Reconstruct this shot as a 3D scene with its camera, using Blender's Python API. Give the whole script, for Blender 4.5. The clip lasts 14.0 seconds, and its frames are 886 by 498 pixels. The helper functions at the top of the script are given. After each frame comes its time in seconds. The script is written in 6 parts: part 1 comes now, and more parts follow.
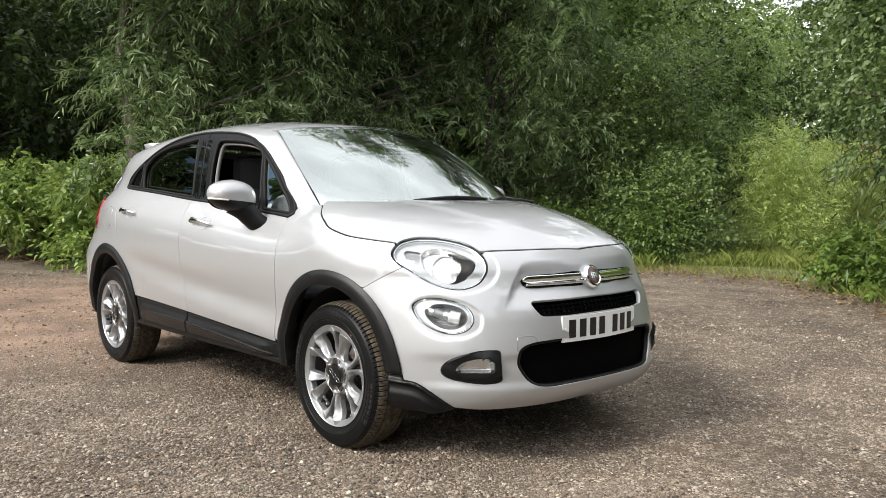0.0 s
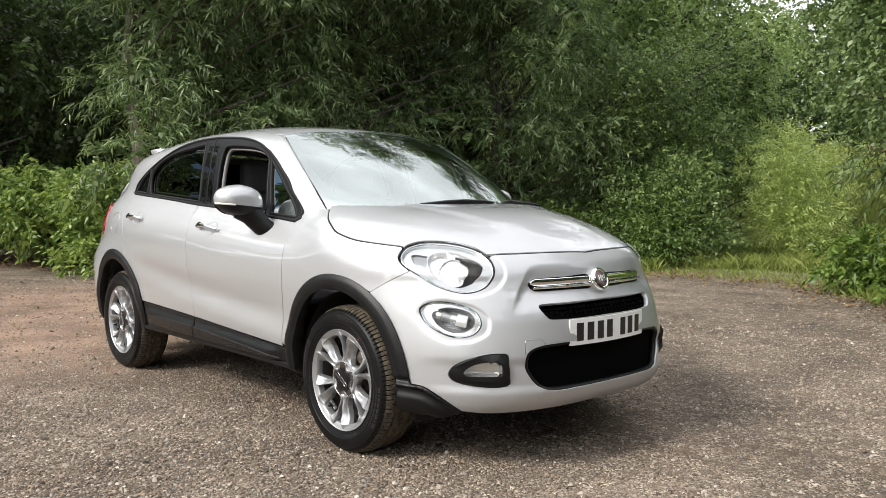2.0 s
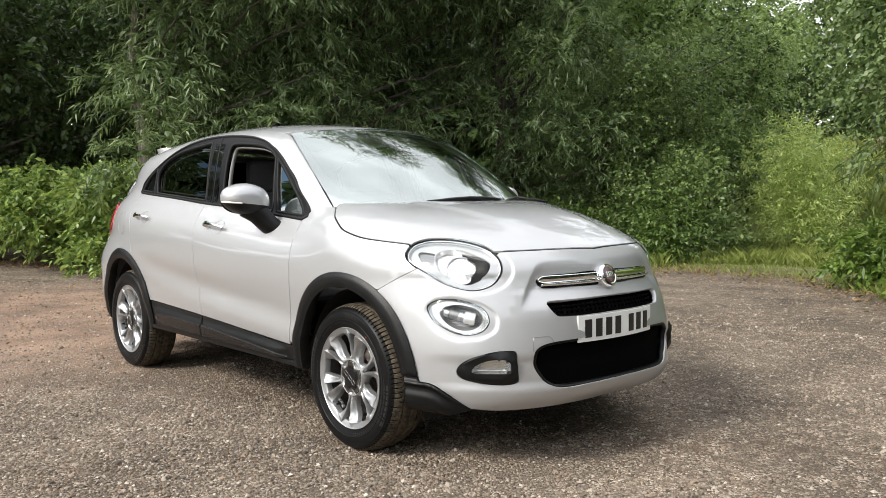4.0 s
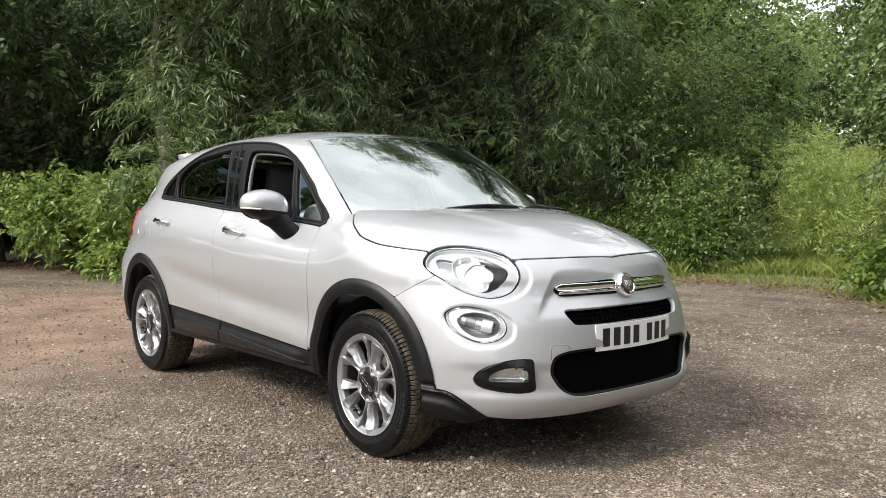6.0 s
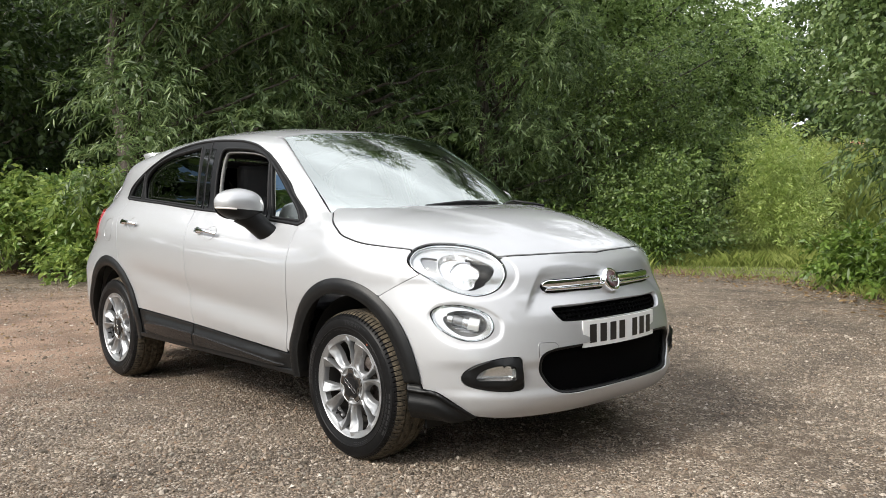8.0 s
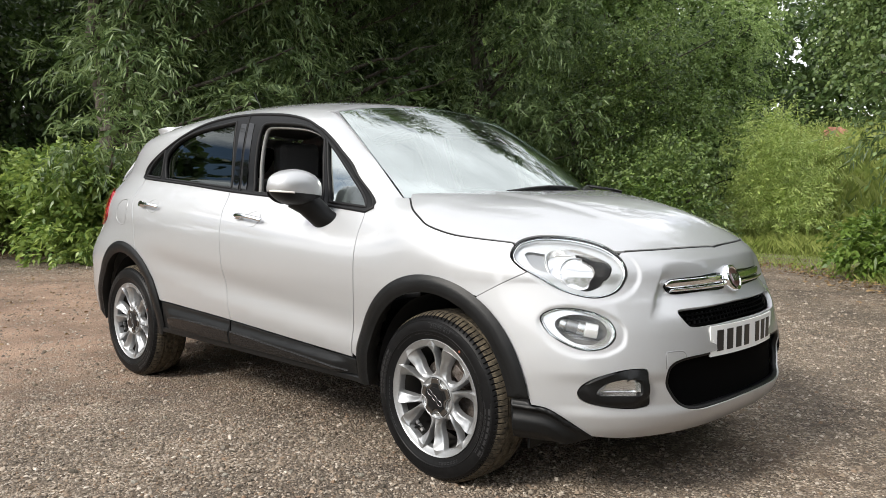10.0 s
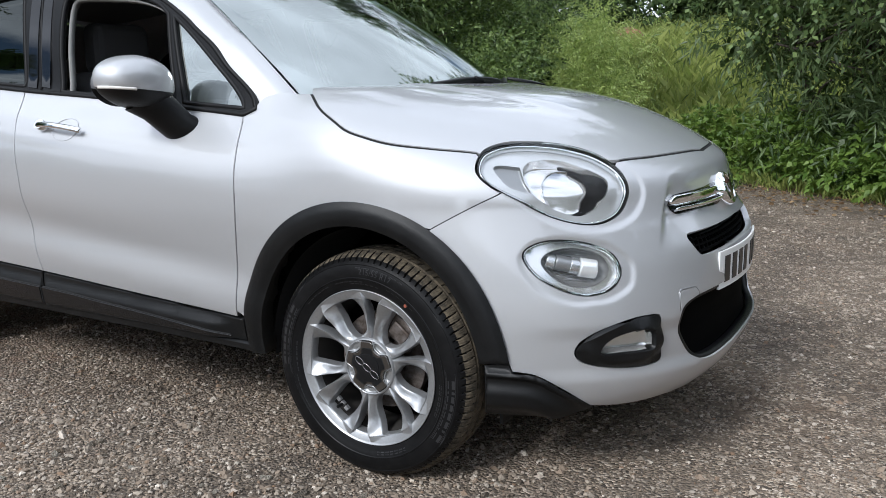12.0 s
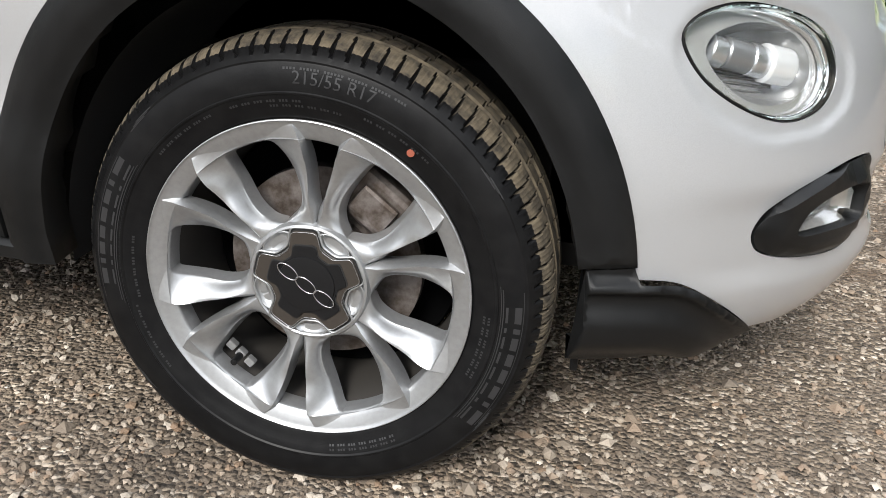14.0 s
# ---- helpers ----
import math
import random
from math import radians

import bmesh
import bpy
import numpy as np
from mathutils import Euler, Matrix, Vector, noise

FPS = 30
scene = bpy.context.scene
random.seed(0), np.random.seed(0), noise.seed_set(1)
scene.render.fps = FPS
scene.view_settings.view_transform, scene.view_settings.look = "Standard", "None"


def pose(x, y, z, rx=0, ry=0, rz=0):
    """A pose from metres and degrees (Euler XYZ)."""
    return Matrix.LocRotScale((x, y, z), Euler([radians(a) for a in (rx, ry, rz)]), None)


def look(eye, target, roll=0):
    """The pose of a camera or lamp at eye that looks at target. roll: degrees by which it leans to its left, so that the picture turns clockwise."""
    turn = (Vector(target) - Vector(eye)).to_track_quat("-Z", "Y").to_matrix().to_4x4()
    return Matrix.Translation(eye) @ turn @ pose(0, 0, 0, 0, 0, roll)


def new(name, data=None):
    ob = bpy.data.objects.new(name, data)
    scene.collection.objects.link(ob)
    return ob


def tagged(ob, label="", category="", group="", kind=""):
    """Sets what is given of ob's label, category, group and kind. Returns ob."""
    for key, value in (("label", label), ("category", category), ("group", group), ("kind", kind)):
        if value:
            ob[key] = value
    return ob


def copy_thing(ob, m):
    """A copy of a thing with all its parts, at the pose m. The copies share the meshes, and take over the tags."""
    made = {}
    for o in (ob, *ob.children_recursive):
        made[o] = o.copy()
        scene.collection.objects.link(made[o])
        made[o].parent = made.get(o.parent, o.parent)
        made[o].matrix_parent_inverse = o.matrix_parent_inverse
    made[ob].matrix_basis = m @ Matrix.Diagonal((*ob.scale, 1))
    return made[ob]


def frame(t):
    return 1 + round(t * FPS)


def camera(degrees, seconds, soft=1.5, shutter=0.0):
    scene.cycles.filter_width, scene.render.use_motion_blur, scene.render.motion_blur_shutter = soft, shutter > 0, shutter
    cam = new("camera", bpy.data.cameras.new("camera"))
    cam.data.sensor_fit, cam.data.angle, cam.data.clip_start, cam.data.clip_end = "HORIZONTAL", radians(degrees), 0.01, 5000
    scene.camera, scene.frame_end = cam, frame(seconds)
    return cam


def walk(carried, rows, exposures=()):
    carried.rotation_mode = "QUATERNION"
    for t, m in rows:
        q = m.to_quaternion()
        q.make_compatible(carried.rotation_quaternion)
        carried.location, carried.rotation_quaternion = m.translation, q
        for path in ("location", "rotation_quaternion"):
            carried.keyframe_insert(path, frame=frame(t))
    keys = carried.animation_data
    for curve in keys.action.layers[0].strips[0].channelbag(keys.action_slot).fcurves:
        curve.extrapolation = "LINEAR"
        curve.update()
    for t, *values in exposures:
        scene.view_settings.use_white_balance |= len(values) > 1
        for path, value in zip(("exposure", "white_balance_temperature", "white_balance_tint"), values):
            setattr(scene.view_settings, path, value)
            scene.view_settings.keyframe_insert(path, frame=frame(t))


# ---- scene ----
cam = camera(56.5, 14.0, soft=.65)
PATH = [
    (0, (3.038, -2.965, 1.131), (1.568, -1.614, 1.006), 0.3),
    (0.5, (3.035, -2.967, 1.128), (1.563, -1.618, 1.001), 0.4),
    (1, (3.029, -2.959, 1.127), (1.555, -1.613, 1.007), 0.2),
    (1.5, (3.035, -2.962, 1.128), (1.563, -1.613, 1.015), -0.1),
    (2, (3.032, -2.968, 1.125), (1.553, -1.627, 1.012), 0.0),
    (2.5, (3.027, -2.967, 1.122), (1.538, -1.636, 1.003), -0.2),
    (3, (3.025, -2.963, 1.129), (1.537, -1.632, 1.004), -0.5),
    (5.5, (3.02, -2.97, 1.124), (1.519, -1.653, 1.014), 0.2),
    (6, (3.021, -2.968, 1.127), (1.504, -1.669, 1.024), 0.0),
    (6.5, (3.02, -2.964, 1.128), (1.501, -1.665, 1.035), -0.3),
    (7, (3.022, -2.961, 1.13), (1.512, -1.652, 1.049), -0.7),
    (7.5, (3.002, -2.975, 1.129), (1.518, -1.637, 1.04), -0.8),
    (7.7, (2.974, -2.986, 1.127), (1.502, -1.635, 1.029), -0.8),
    (9.8, (2.281, -3.058, 1.157), (0.898, -1.622, 0.995), -0.1),
    (10, (2.207, -3.048, 1.153), (0.815, -1.621, 0.993), -0.1),
    (10.5, (2.038, -2.989, 1.174), (0.666, -1.542, 1.018), 0.2),
    (11, (1.838, -2.921, 1.153), (0.633, -1.337, 0.956), 0.3),
    (11.5, (1.581, -2.831, 1.122), (0.554, -1.138, 0.837), -0.4),
    (12, (1.325, -2.652, 1.112), (0.332, -0.96, 0.722), -0.8),
    (12.5, (1.05, -2.459, 1.079), (0.191, -0.73, 0.559), -0.2),
    (13, (0.762, -2.207, 1.007), (0.117, -0.444, 0.315), -0.3),
    (13.5, (0.528, -1.939, 0.895), (0.037, -0.144, 0.164), 1.4),
    (14, (0.368, -1.795, 0.805), (0.03, 0.023, 0.043), 2.8),
]
# the clip's camera darkens and cools its picture as the bright wing fills it
LIGHT = [(0, .63, 6420, 10), (9, .63, 6400, 10), (10, .57, 6400, 10), (11, .34, 6200, 10), (11.5, .29, 6040, 10), (12, .24, 5740, 10), (12.5, .20, 5660, 10), (13, .12, 5600, 10), (13.5, .45, 5850, 10), (14, .84, 6180, 10)]
walk(cam, [(t, look(eye, target, roll)) for t, eye, target, roll in PATH], LIGHT)

# ---- light: a bright sky with broken cloud, the sun veiled ----
SUN_HEIGHT, SUN_TURN = 38, 188      # degrees above the horizon; from the world's y, clockwise
world = bpy.data.worlds.new("sky")
scene.world = world
world.use_nodes = True
nt = world.node_tree
nt.nodes.clear()
sky = nt.nodes.new("ShaderNodeTexSky")
sky.sky_type, sky.sun_disc = "NISHITA", False
sky.sun_elevation, sky.sun_rotation = radians(SUN_HEIGHT), radians(SUN_TURN)
sky.air_density, sky.dust_density, sky.ozone_density = 1.0, .4, 2.0
where = nt.nodes.new("ShaderNodeTexCoord")
flat = nt.nodes.new("ShaderNodeMapping")
flat.inputs["Scale"].default_value, flat.inputs["Location"].default_value = (1.0, 1.0, 1.8), (6.86, 4.72, 7.80)
cloud = nt.nodes.new("ShaderNodeTexNoise")
cloud.inputs["Scale"].default_value, cloud.inputs["Detail"].default_value, cloud.inputs["Roughness"].default_value = 2.1, 7, .58
edge = nt.nodes.new("ShaderNodeValToRGB")
edge.color_ramp.elements[0].position, edge.color_ramp.elements[1].position = .33, .43
edge.color_ramp.elements[0].color, edge.color_ramp.elements[1].color = (0, 0, 0, 1), (1, 1, 1, 1)
tone = nt.nodes.new("ShaderNodeTexNoise")
tone.inputs["Scale"].default_value, tone.inputs["Detail"].default_value, tone.inputs["Distortion"].default_value = 3.0, 7, .2
grey = nt.nodes.new("ShaderNodeValToRGB")
grey.color_ramp.elements.new(.5)
for e_, (at_, bright) in zip(grey.color_ramp.elements, ((.30, 12.5), (.50, 16), (.64, 22))):
    e_.position, e_.color = at_, (bright * .97, bright * .985, bright * 1.02, 1)
mix = nt.nodes.new("ShaderNodeMix")
mix.data_type = "RGBA"
back = nt.nodes.new("ShaderNodeBackground")
back.inputs["Strength"].default_value = .074
out = nt.nodes.new("ShaderNodeOutputWorld")
for a, b in ((where.outputs["Generated"], flat.inputs["Vector"]), (flat.outputs[0], cloud.inputs["Vector"]), (flat.outputs[0], tone.inputs["Vector"]),
             (cloud.outputs["Fac"], edge.inputs[0]), (tone.outputs["Fac"], grey.inputs[0]), (edge.outputs[0], mix.inputs["Factor"]),
             (sky.outputs[0], mix.inputs["A"]), (grey.outputs[0], mix.inputs["B"]), (mix.outputs["Result"], back.inputs["Color"]), (back.outputs[0], out.inputs[0])):
    nt.links.new(a, b)
sun = new("sun", bpy.data.lights.new("sun", "SUN"))
sun.data.energy, sun.data.angle, sun.data.color = 3.1, radians(16), (1, .94, .84)
az, el = radians(SUN_TURN), radians(SUN_HEIGHT)
sun.matrix_world = look((30 * math.sin(az) * math.cos(el), 30 * math.cos(az) * math.cos(el), 30 * math.sin(el)), (0, 0, 0))

# ---- materials ----
def material(name, colour, rough=.5, metal=0.0, **more):
    m = bpy.data.materials.new(name)
    m.use_nodes = True
    b = m.node_tree.nodes["Principled BSDF"]
    b.inputs["Base Color"].default_value = (*colour, 1)
    b.inputs["Roughness"].default_value, b.inputs["Metallic"].default_value = rough, metal
    for key, value in more.items():
        b.inputs[key.replace("_", " ")].default_value = value
    return m


def node(m, kind, **values):
    n = m.node_tree.nodes.new(kind)
    for key, value in values.items():
        n.inputs[key].default_value = value
    return n


def wire(m, *pairs):
    for a, b in pairs:
        m.node_tree.links.new(a, b)


def bsdf(m):
    return m.node_tree.nodes["Principled BSDF"]


def grain(m, scale, low, high, detail=6, rough=.6, coord="Object", spread=(.35, .65), stretch=None):
    """Colour that wanders between two tones."""
    where, noise_ = node(m, "ShaderNodeTexCoord"), node(m, "ShaderNodeTexNoise", Scale=scale, Detail=detail, Roughness=rough)
    ramp = node(m, "ShaderNodeValToRGB")
    ramp.color_ramp.elements[0].position, ramp.color_ramp.elements[1].position = spread
    ramp.color_ramp.elements[0].color, ramp.color_ramp.elements[1].color = (*low, 1), (*high, 1)
    if stretch:
        mp = node(m, "ShaderNodeMapping", Scale=stretch)
        wire(m, (where.outputs[coord], mp.inputs["Vector"]), (mp.outputs[0], noise_.inputs["Vector"]))
    else:
        wire(m, (where.outputs[coord], noise_.inputs["Vector"]))
    wire(m, (noise_.outputs["Fac"], ramp.inputs[0]), (ramp.outputs[0], bsdf(m).inputs["Base Color"]))
    return noise_, ramp


def relief(m, scale, depth, detail=4, coord="Object"):
    where, noise_ = node(m, "ShaderNodeTexCoord"), node(m, "ShaderNodeTexNoise", Scale=scale, Detail=detail)
    bump = node(m, "ShaderNodeBump", Strength=1.0, Distance=depth)
    wire(m, (where.outputs[coord], noise_.inputs["Vector"]), (noise_.outputs["Fac"], bump.inputs["Height"]), (bump.outputs[0], bsdf(m).inputs["Normal"]))


def leaf_material(name, low, high, shine=.45, thin=.35):
    """Leaves that let some light through; every one has a tone of its own."""
    m = material(name, high, shine)
    island, ramp = node(m, "ShaderNodeNewGeometry"), node(m, "ShaderNodeValToRGB")
    ramp.color_ramp.elements[0].color, ramp.color_ramp.elements[1].color = (*low, 1), (*high, 1)
    trans, both, out_ = node(m, "ShaderNodeBsdfTranslucent"), node(m, "ShaderNodeMixShader", Fac=thin), m.node_tree.nodes["Material Output"]
    warm = node(m, "ShaderNodeHueSaturation", Hue=.493, Saturation=1.05, Value=1.35)
    wire(m, (island.outputs["Random Per Island"], ramp.inputs[0]), (ramp.outputs[0], bsdf(m).inputs["Base Color"]), (ramp.outputs[0], warm.inputs["Color"]),
         (warm.outputs[0], trans.inputs["Color"]), (bsdf(m).outputs[0], both.inputs[1]), (trans.outputs[0], both.inputs[2]), (both.outputs[0], out_.inputs[0]))
    return m


paint = material("silver_paint", (.435, .44, .45), .50, .52, Coat_Weight=1.0, Coat_Roughness=.012, Coat_IOR=1.6)
grain(paint, 900, (.405, .41, .42), (.465, .47, .48), 2, .5)
black_plastic = material("black_textured_plastic", (.005, .005, .0055), .40, IOR=1.33)
grain(black_plastic, 14, (.004, .0043, .0046), (.0075, .0078, .0081))
relief(black_plastic, 1400, .0003, 2)
gloss_black = material("gloss_black_trim", (.004, .004, .0045), .05, IOR=1.45)
frame_black = material("satin_black_frame", (.005, .005, .0055), .38, IOR=1.28)
satin_black = material("satin_black_plastic", (.006, .006, .0065), .27, IOR=1.42)
relief(satin_black, 1400, .0002, 2)
rubber_seal = material("rubber_seal", (.006, .006, .0065), .55, IOR=1.3)
inner_black = material("inner_black", (.006, .006, .006), .9)
dark_glass = material("privacy_glass", (.004, .005, .005), .02, IOR=1.38)
chrome = material("chrome", (.86, .87, .88), .06, 1.0)
mirror_bowl = material("lamp_reflector", (.80, .81, .82), .12, 1.0)
satin_silver = material("satin_silver", (.62, .63, .64), .26, .85)
lamp_grey = material("lamp_housing", (.54, .55, .56), .2, .55)
lamp_silver = material("lamp_silver", (.80, .80, .80), .16, .75)
lamp_bowl = material("lamp_bowl", (.40, .405, .41), .26, .7)
lamp_mid = material("lamp_mid", (.30, .305, .31), .3, .7)
lamp_dark = material("lamp_dark", (.006, .006, .0065), .5, IOR=1.3)
# near-white: the running-lamp lens has its glint put into the colour
lamp_white = material("lamp_white", (.82, .83, .84), .12, .45)
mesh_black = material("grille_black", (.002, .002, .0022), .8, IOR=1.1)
plate_white = material("plate_white", (.80, .81, .80), .28)
plate_black = material("plate_black", (.012, .012, .013), .35)
red_lens = material("red_lens", (.32, .008, .012), .08, Coat_Weight=1.0)
amber = material("pale_lens", (.70, .67, .62), .12, Coat_Weight=1.0)
badge_red = material("badge_red", (.055, .008, .011), .3, Coat_Weight=1.0)
fabric = material("seat_fabric", (.10, .10, .104), .9)
relief(fabric, 700, .0008)
dash = material("dash_plastic", (.03, .03, .032), .6)
relief(dash, 600, .0005)
carpet = material("carpet", (.010, .010, .011), .95)
pale_lining = material("pale_lining", (.26, .26, .25), .85)
relief(pale_lining, 500, .0004)


def clear_glass(name, tint, ior=1.45):
    m = material(name, tint, 0.0, 0.0, IOR=ior)
    glossy, clear, mixed, fres = node(m, "ShaderNodeBsdfGlossy", Roughness=0.0, Color=(.94, 1, .965, 1)), node(m, "ShaderNodeBsdfTransparent", Color=(*tint, 1)), node(m, "ShaderNodeMixShader"), node(m, "ShaderNodeFresnel", IOR=ior)
    wire(m, (fres.outputs[0], mixed.inputs[0]), (clear.outputs[0], mixed.inputs[1]), (glossy.outputs[0], mixed.inputs[2]), (mixed.outputs[0], m.node_tree.nodes["Material Output"].inputs[0]))
    return m


screen_glass = clear_glass("screen_glass", (.55, .70, .64), 5.4)
lamp_glass = clear_glass("lamp_glass", (.95, .955, .955), 1.28)
side_glass = clear_glass("side_glass", (.25, .29, .28), 4.2)
tinted_glass = clear_glass("tinted_glass", (.085, .088, .088), 1.5)
# ---- the car's skin: one smooth function F(x, y, z), below zero inside ----
# x ahead from the front axle, y to the car's left, z up; the car stands at the world's origin
class Smooth:
    """A monotone cubic through a few stations."""
    def __init__(self, *pairs):
        self.x, self.y = np.array(sorted(pairs), float).T
        h, d = np.diff(self.x), np.diff(self.y) / np.diff(self.x)
        m = np.r_[d[0], (d[1:] + d[:-1]) / 2, d[-1]]
        m[1:-1][d[1:] * d[:-1] <= 0] = 0
        self.m, self.h = m, h

    def __call__(self, v):
        v = np.clip(v, self.x[0], self.x[-1])
        i = np.clip(np.searchsorted(self.x, v) - 1, 0, len(self.h) - 1)
        h = self.h[i]
        s = (v - self.x[i]) / h
        return ((1 + 2 * s) * (1 - s) ** 2 * self.y[i] + s * (1 - s) ** 2 * h * self.m[i]
                + s * s * (3 - 2 * s) * self.y[i + 1] + s * s * (s - 1) * h * self.m[i + 1])


PROF = Smooth((.16, .74), (.24, .83), (.32, .846), (.40, .855), (.47, .866), (.54, .8695), (.60, .8690), (.66, .8745), (.74, .884), (.82, .887), (.88, .885),
              (.95, .870), (1.0, .845), (1.04, .812), (1.08, .778), (1.115, .757), (1.16, .744), (1.25, .724), (1.37, .690), (1.45, .66), (1.52, .622), (1.60, .56))
LOW = Smooth((.16, .76), (.24, .84), (.32, .862), (.45, .872), (.60, .880), (.74, .886), (1.3, .886))
NOSE = Smooth((.16, .70), (.24, .80), (.30, .855), (.38, .872), (.50, .863), (.60, .853), (.64, .848), (.70, .832), (.77, .805), (.84, .762), (.91, .70), (1.2, .3))
TAIL = Smooth((.16, -3.2), (.30, -3.33), (.50, -3.39), (.70, -3.38), (.90, -3.34), (1.0, -3.29), (1.15, -3.2), (1.6, -3.0))
HOOD = Smooth((-.6, 1.128), (-.3, 1.112), (-.1, 1.110), (.1, 1.100), (.3, 1.070), (.45, 1.030), (.57, .984), (.66, .939), (.72, .90), (.80, .80))
ROOF = Smooth((-.6, 1.40), (-.87, 1.535), (-1.1, 1.573), (-1.4, 1.592), (-1.7, 1.597), (-2.0, 1.588), (-2.4, 1.553), (-2.75, 1.505), (-3.2, 1.42))
POWER = Smooth((-.5, 6.4), (-.26, 5.8), (0, 3.4), (.3, 2.32), (.8, 2.2))
X0, X1, ZB = -.2, -1.6, .80


def smoothstep(v, a, b):
    s = np.clip((v - a) / (b - a), 0, 1)
    return s * s * (3 - 2 * s)


def belt(x, z):
    """Height measured along the rising waist line."""
    return z + .068 * (x + 1.3) * smoothstep(z, .62, .95)


def nose_factor(x, z):
    n = 2.85 - .45 * smoothstep(z, .45, .8)
    a = np.clip((x - X0) / (NOSE(np.minimum(z, ZB)) - X0), 0, 1.6)
    return np.sign(1 - a) * np.abs(1 - a ** n) ** (1 / n)


def tail_factor(x, z):
    a = np.clip((X1 - x) / (X1 - TAIL(z)), 0, 1.5)
    n = 4.4 + 2.6 * smoothstep(z, .92, .66)
    return np.sign(1 - a) * np.abs(1 - a ** n) ** (1 / n)


def door_hollow(x, z):
    """The long hollow low in the doors above a crease that rises to the rear; below it the metal tucks in."""
    d = z - (.452 - .103 * (x + .46))
    return (.0095 * np.exp(-((d - .10) / .058) ** 2) + .085 * np.clip(-d, 0, .12)) * smoothstep(x, -2.40, -2.0)


def cabin_side(x, y, z):
    return np.abs(y) - (PROF(belt(x, z)) - door_hollow(x, z)) * tail_factor(x, z) * np.maximum(nose_factor(x, z), .05)


def front_body(x, y, z):
    p = POWER(x)
    w = np.maximum(LOW(z) * nose_factor(x, z), .02)
    far = nose_factor(x, z) <= 0
    s, h = np.abs(y) / w, np.maximum(z - ZB, 0) / np.maximum(HOOD(x) - ZB, .02)
    return np.where(far, .3, ((s ** p + h ** p) ** (1 / p) - 1) * .7)


def nose_body(x, y, z):
    """The same zero set as front_body, in a form that is smooth across the nose."""
    n = 2.85 - .45 * smoothstep(z, .45, .8)
    p = POWER(x)
    a = np.clip((x - X0) / (NOSE(np.minimum(z, ZB)) - X0), 0, 3)
    high = np.maximum(z - ZB, 0) / np.maximum(HOOD(x) - ZB, .004)
    h = np.clip(high, 0, .999)
    w = LOW(z) * (1 - h ** p) ** (1 / p)
    return np.maximum(((a ** n + (np.abs(y) / w) ** n) ** (1 / n) - 1) * .9, np.minimum(high - 1, .5) * .3)


def dent(y, z):
    """How far the panel round the chrome bars lies back."""
    v = np.abs(y)
    top = np.clip((.866 - z) / .085, 0, 1)
    side = np.clip((.455 - .7 * (z - .75) - v) / .060, 0, 1)
    side = side * (2 - side)
    return .025 * top * side * smoothstep(z, .66, .76)


def polar(points, c):
    """A closed line as a radius for every angle about c."""
    q = (np.array(points) - c) * (.0145, 1)
    a, r = np.arctan2(q[:, 1], q[:, 0]), np.hypot(*q.T)
    i = np.argsort(a)
    a, r = a[i], r[i]
    return Smooth(*zip(np.r_[a[-3:] - math.tau, a, a[:3] + math.tau], np.r_[r[-3:], r, r[:3]]))


UPPER_C, LOWER_C = (50, .85), (50, .638)
UPPER = polar([(67.5, .905), (66, .94), (61, .962), (52, .958), (44, .935), (38.5, .902), (35.8, .865), (35.4, .825), (37.2, .778), (41.5, .745), (46, .735), (51, .746), (56, .775), (61, .82), (65, .858)], UPPER_C)
LOWER = polar([(59.8, .675), (58, .706), (54, .72), (48.5, .713), (43.6, .691), (40.6, .65), (40.7, .602), (43.8, .566), (48.8, .554), (54, .568), (58, .612)], LOWER_C)


def flange(x, y, z):
    """The sunk step round the inner side of the lamps."""
    d = 0
    a = np.degrees(np.arctan2(np.abs(y), np.maximum(x, .01)))
    for line, c in ((UPPER, UPPER_C), (LOWER, LOWER_C)):
        u, w = (a - c[0]) * .0145, z - c[1]
        d = d + .0080 * smoothstep(np.hypot(u, w) - line(np.arctan2(w, u)), .006, -.007)
    return d


EVEN_A, EVEN_Z = np.linspace(0, 48, 13), np.linspace(.72, .92, 41)


def evening():
    """How far the nose must go back to roll evenly from the bumper to the bonnet's edge."""
    rows = []
    for a in np.radians(EVEN_A):
        start = np.stack([0 * EVEN_Z, 0 * EVEN_Z, EVEN_Z], 1)
        r = np.hypot(*solve(nose_body, start, np.array([math.cos(a), -math.sin(a), 0]) + 0 * start, 1.4)[:, :2].T)
        even = np.polyval(np.polyfit(EVEN_Z - .82, r, 4), EVEN_Z - .82)
        rows.append((r - even) * smoothstep(EVEN_Z, .72, .75) * smoothstep(EVEN_Z, .92, .89))
    return np.array(rows) * smoothstep(EVEN_A, 46, 36)[:, None]


def even_out(x, y, z):
    u = np.clip(np.degrees(np.arctan2(np.abs(y), np.maximum(x, .01))) / 4, 0, 11.999)
    w = np.clip((z - .72) / .005, 0, 39.999)
    i, j = u.astype(int), w.astype(int)
    u, w = u - i, w - j
    return (EVEN[i, j] * (1 - u) + EVEN[i + 1, j] * u) * (1 - w) + (EVEN[i, j + 1] * (1 - u) + EVEN[i + 1, j + 1] * u) * w


def hollow(x, y, z):
    """The long hollow that runs along the bumper past the fog lamps, above its lower lip."""
    a = np.degrees(np.arctan2(np.abs(y), np.maximum(x, .01)))
    return .013 * smoothstep(z, .340, .385) * smoothstep(z, .500, .452) * smoothstep(a, 62, 50)


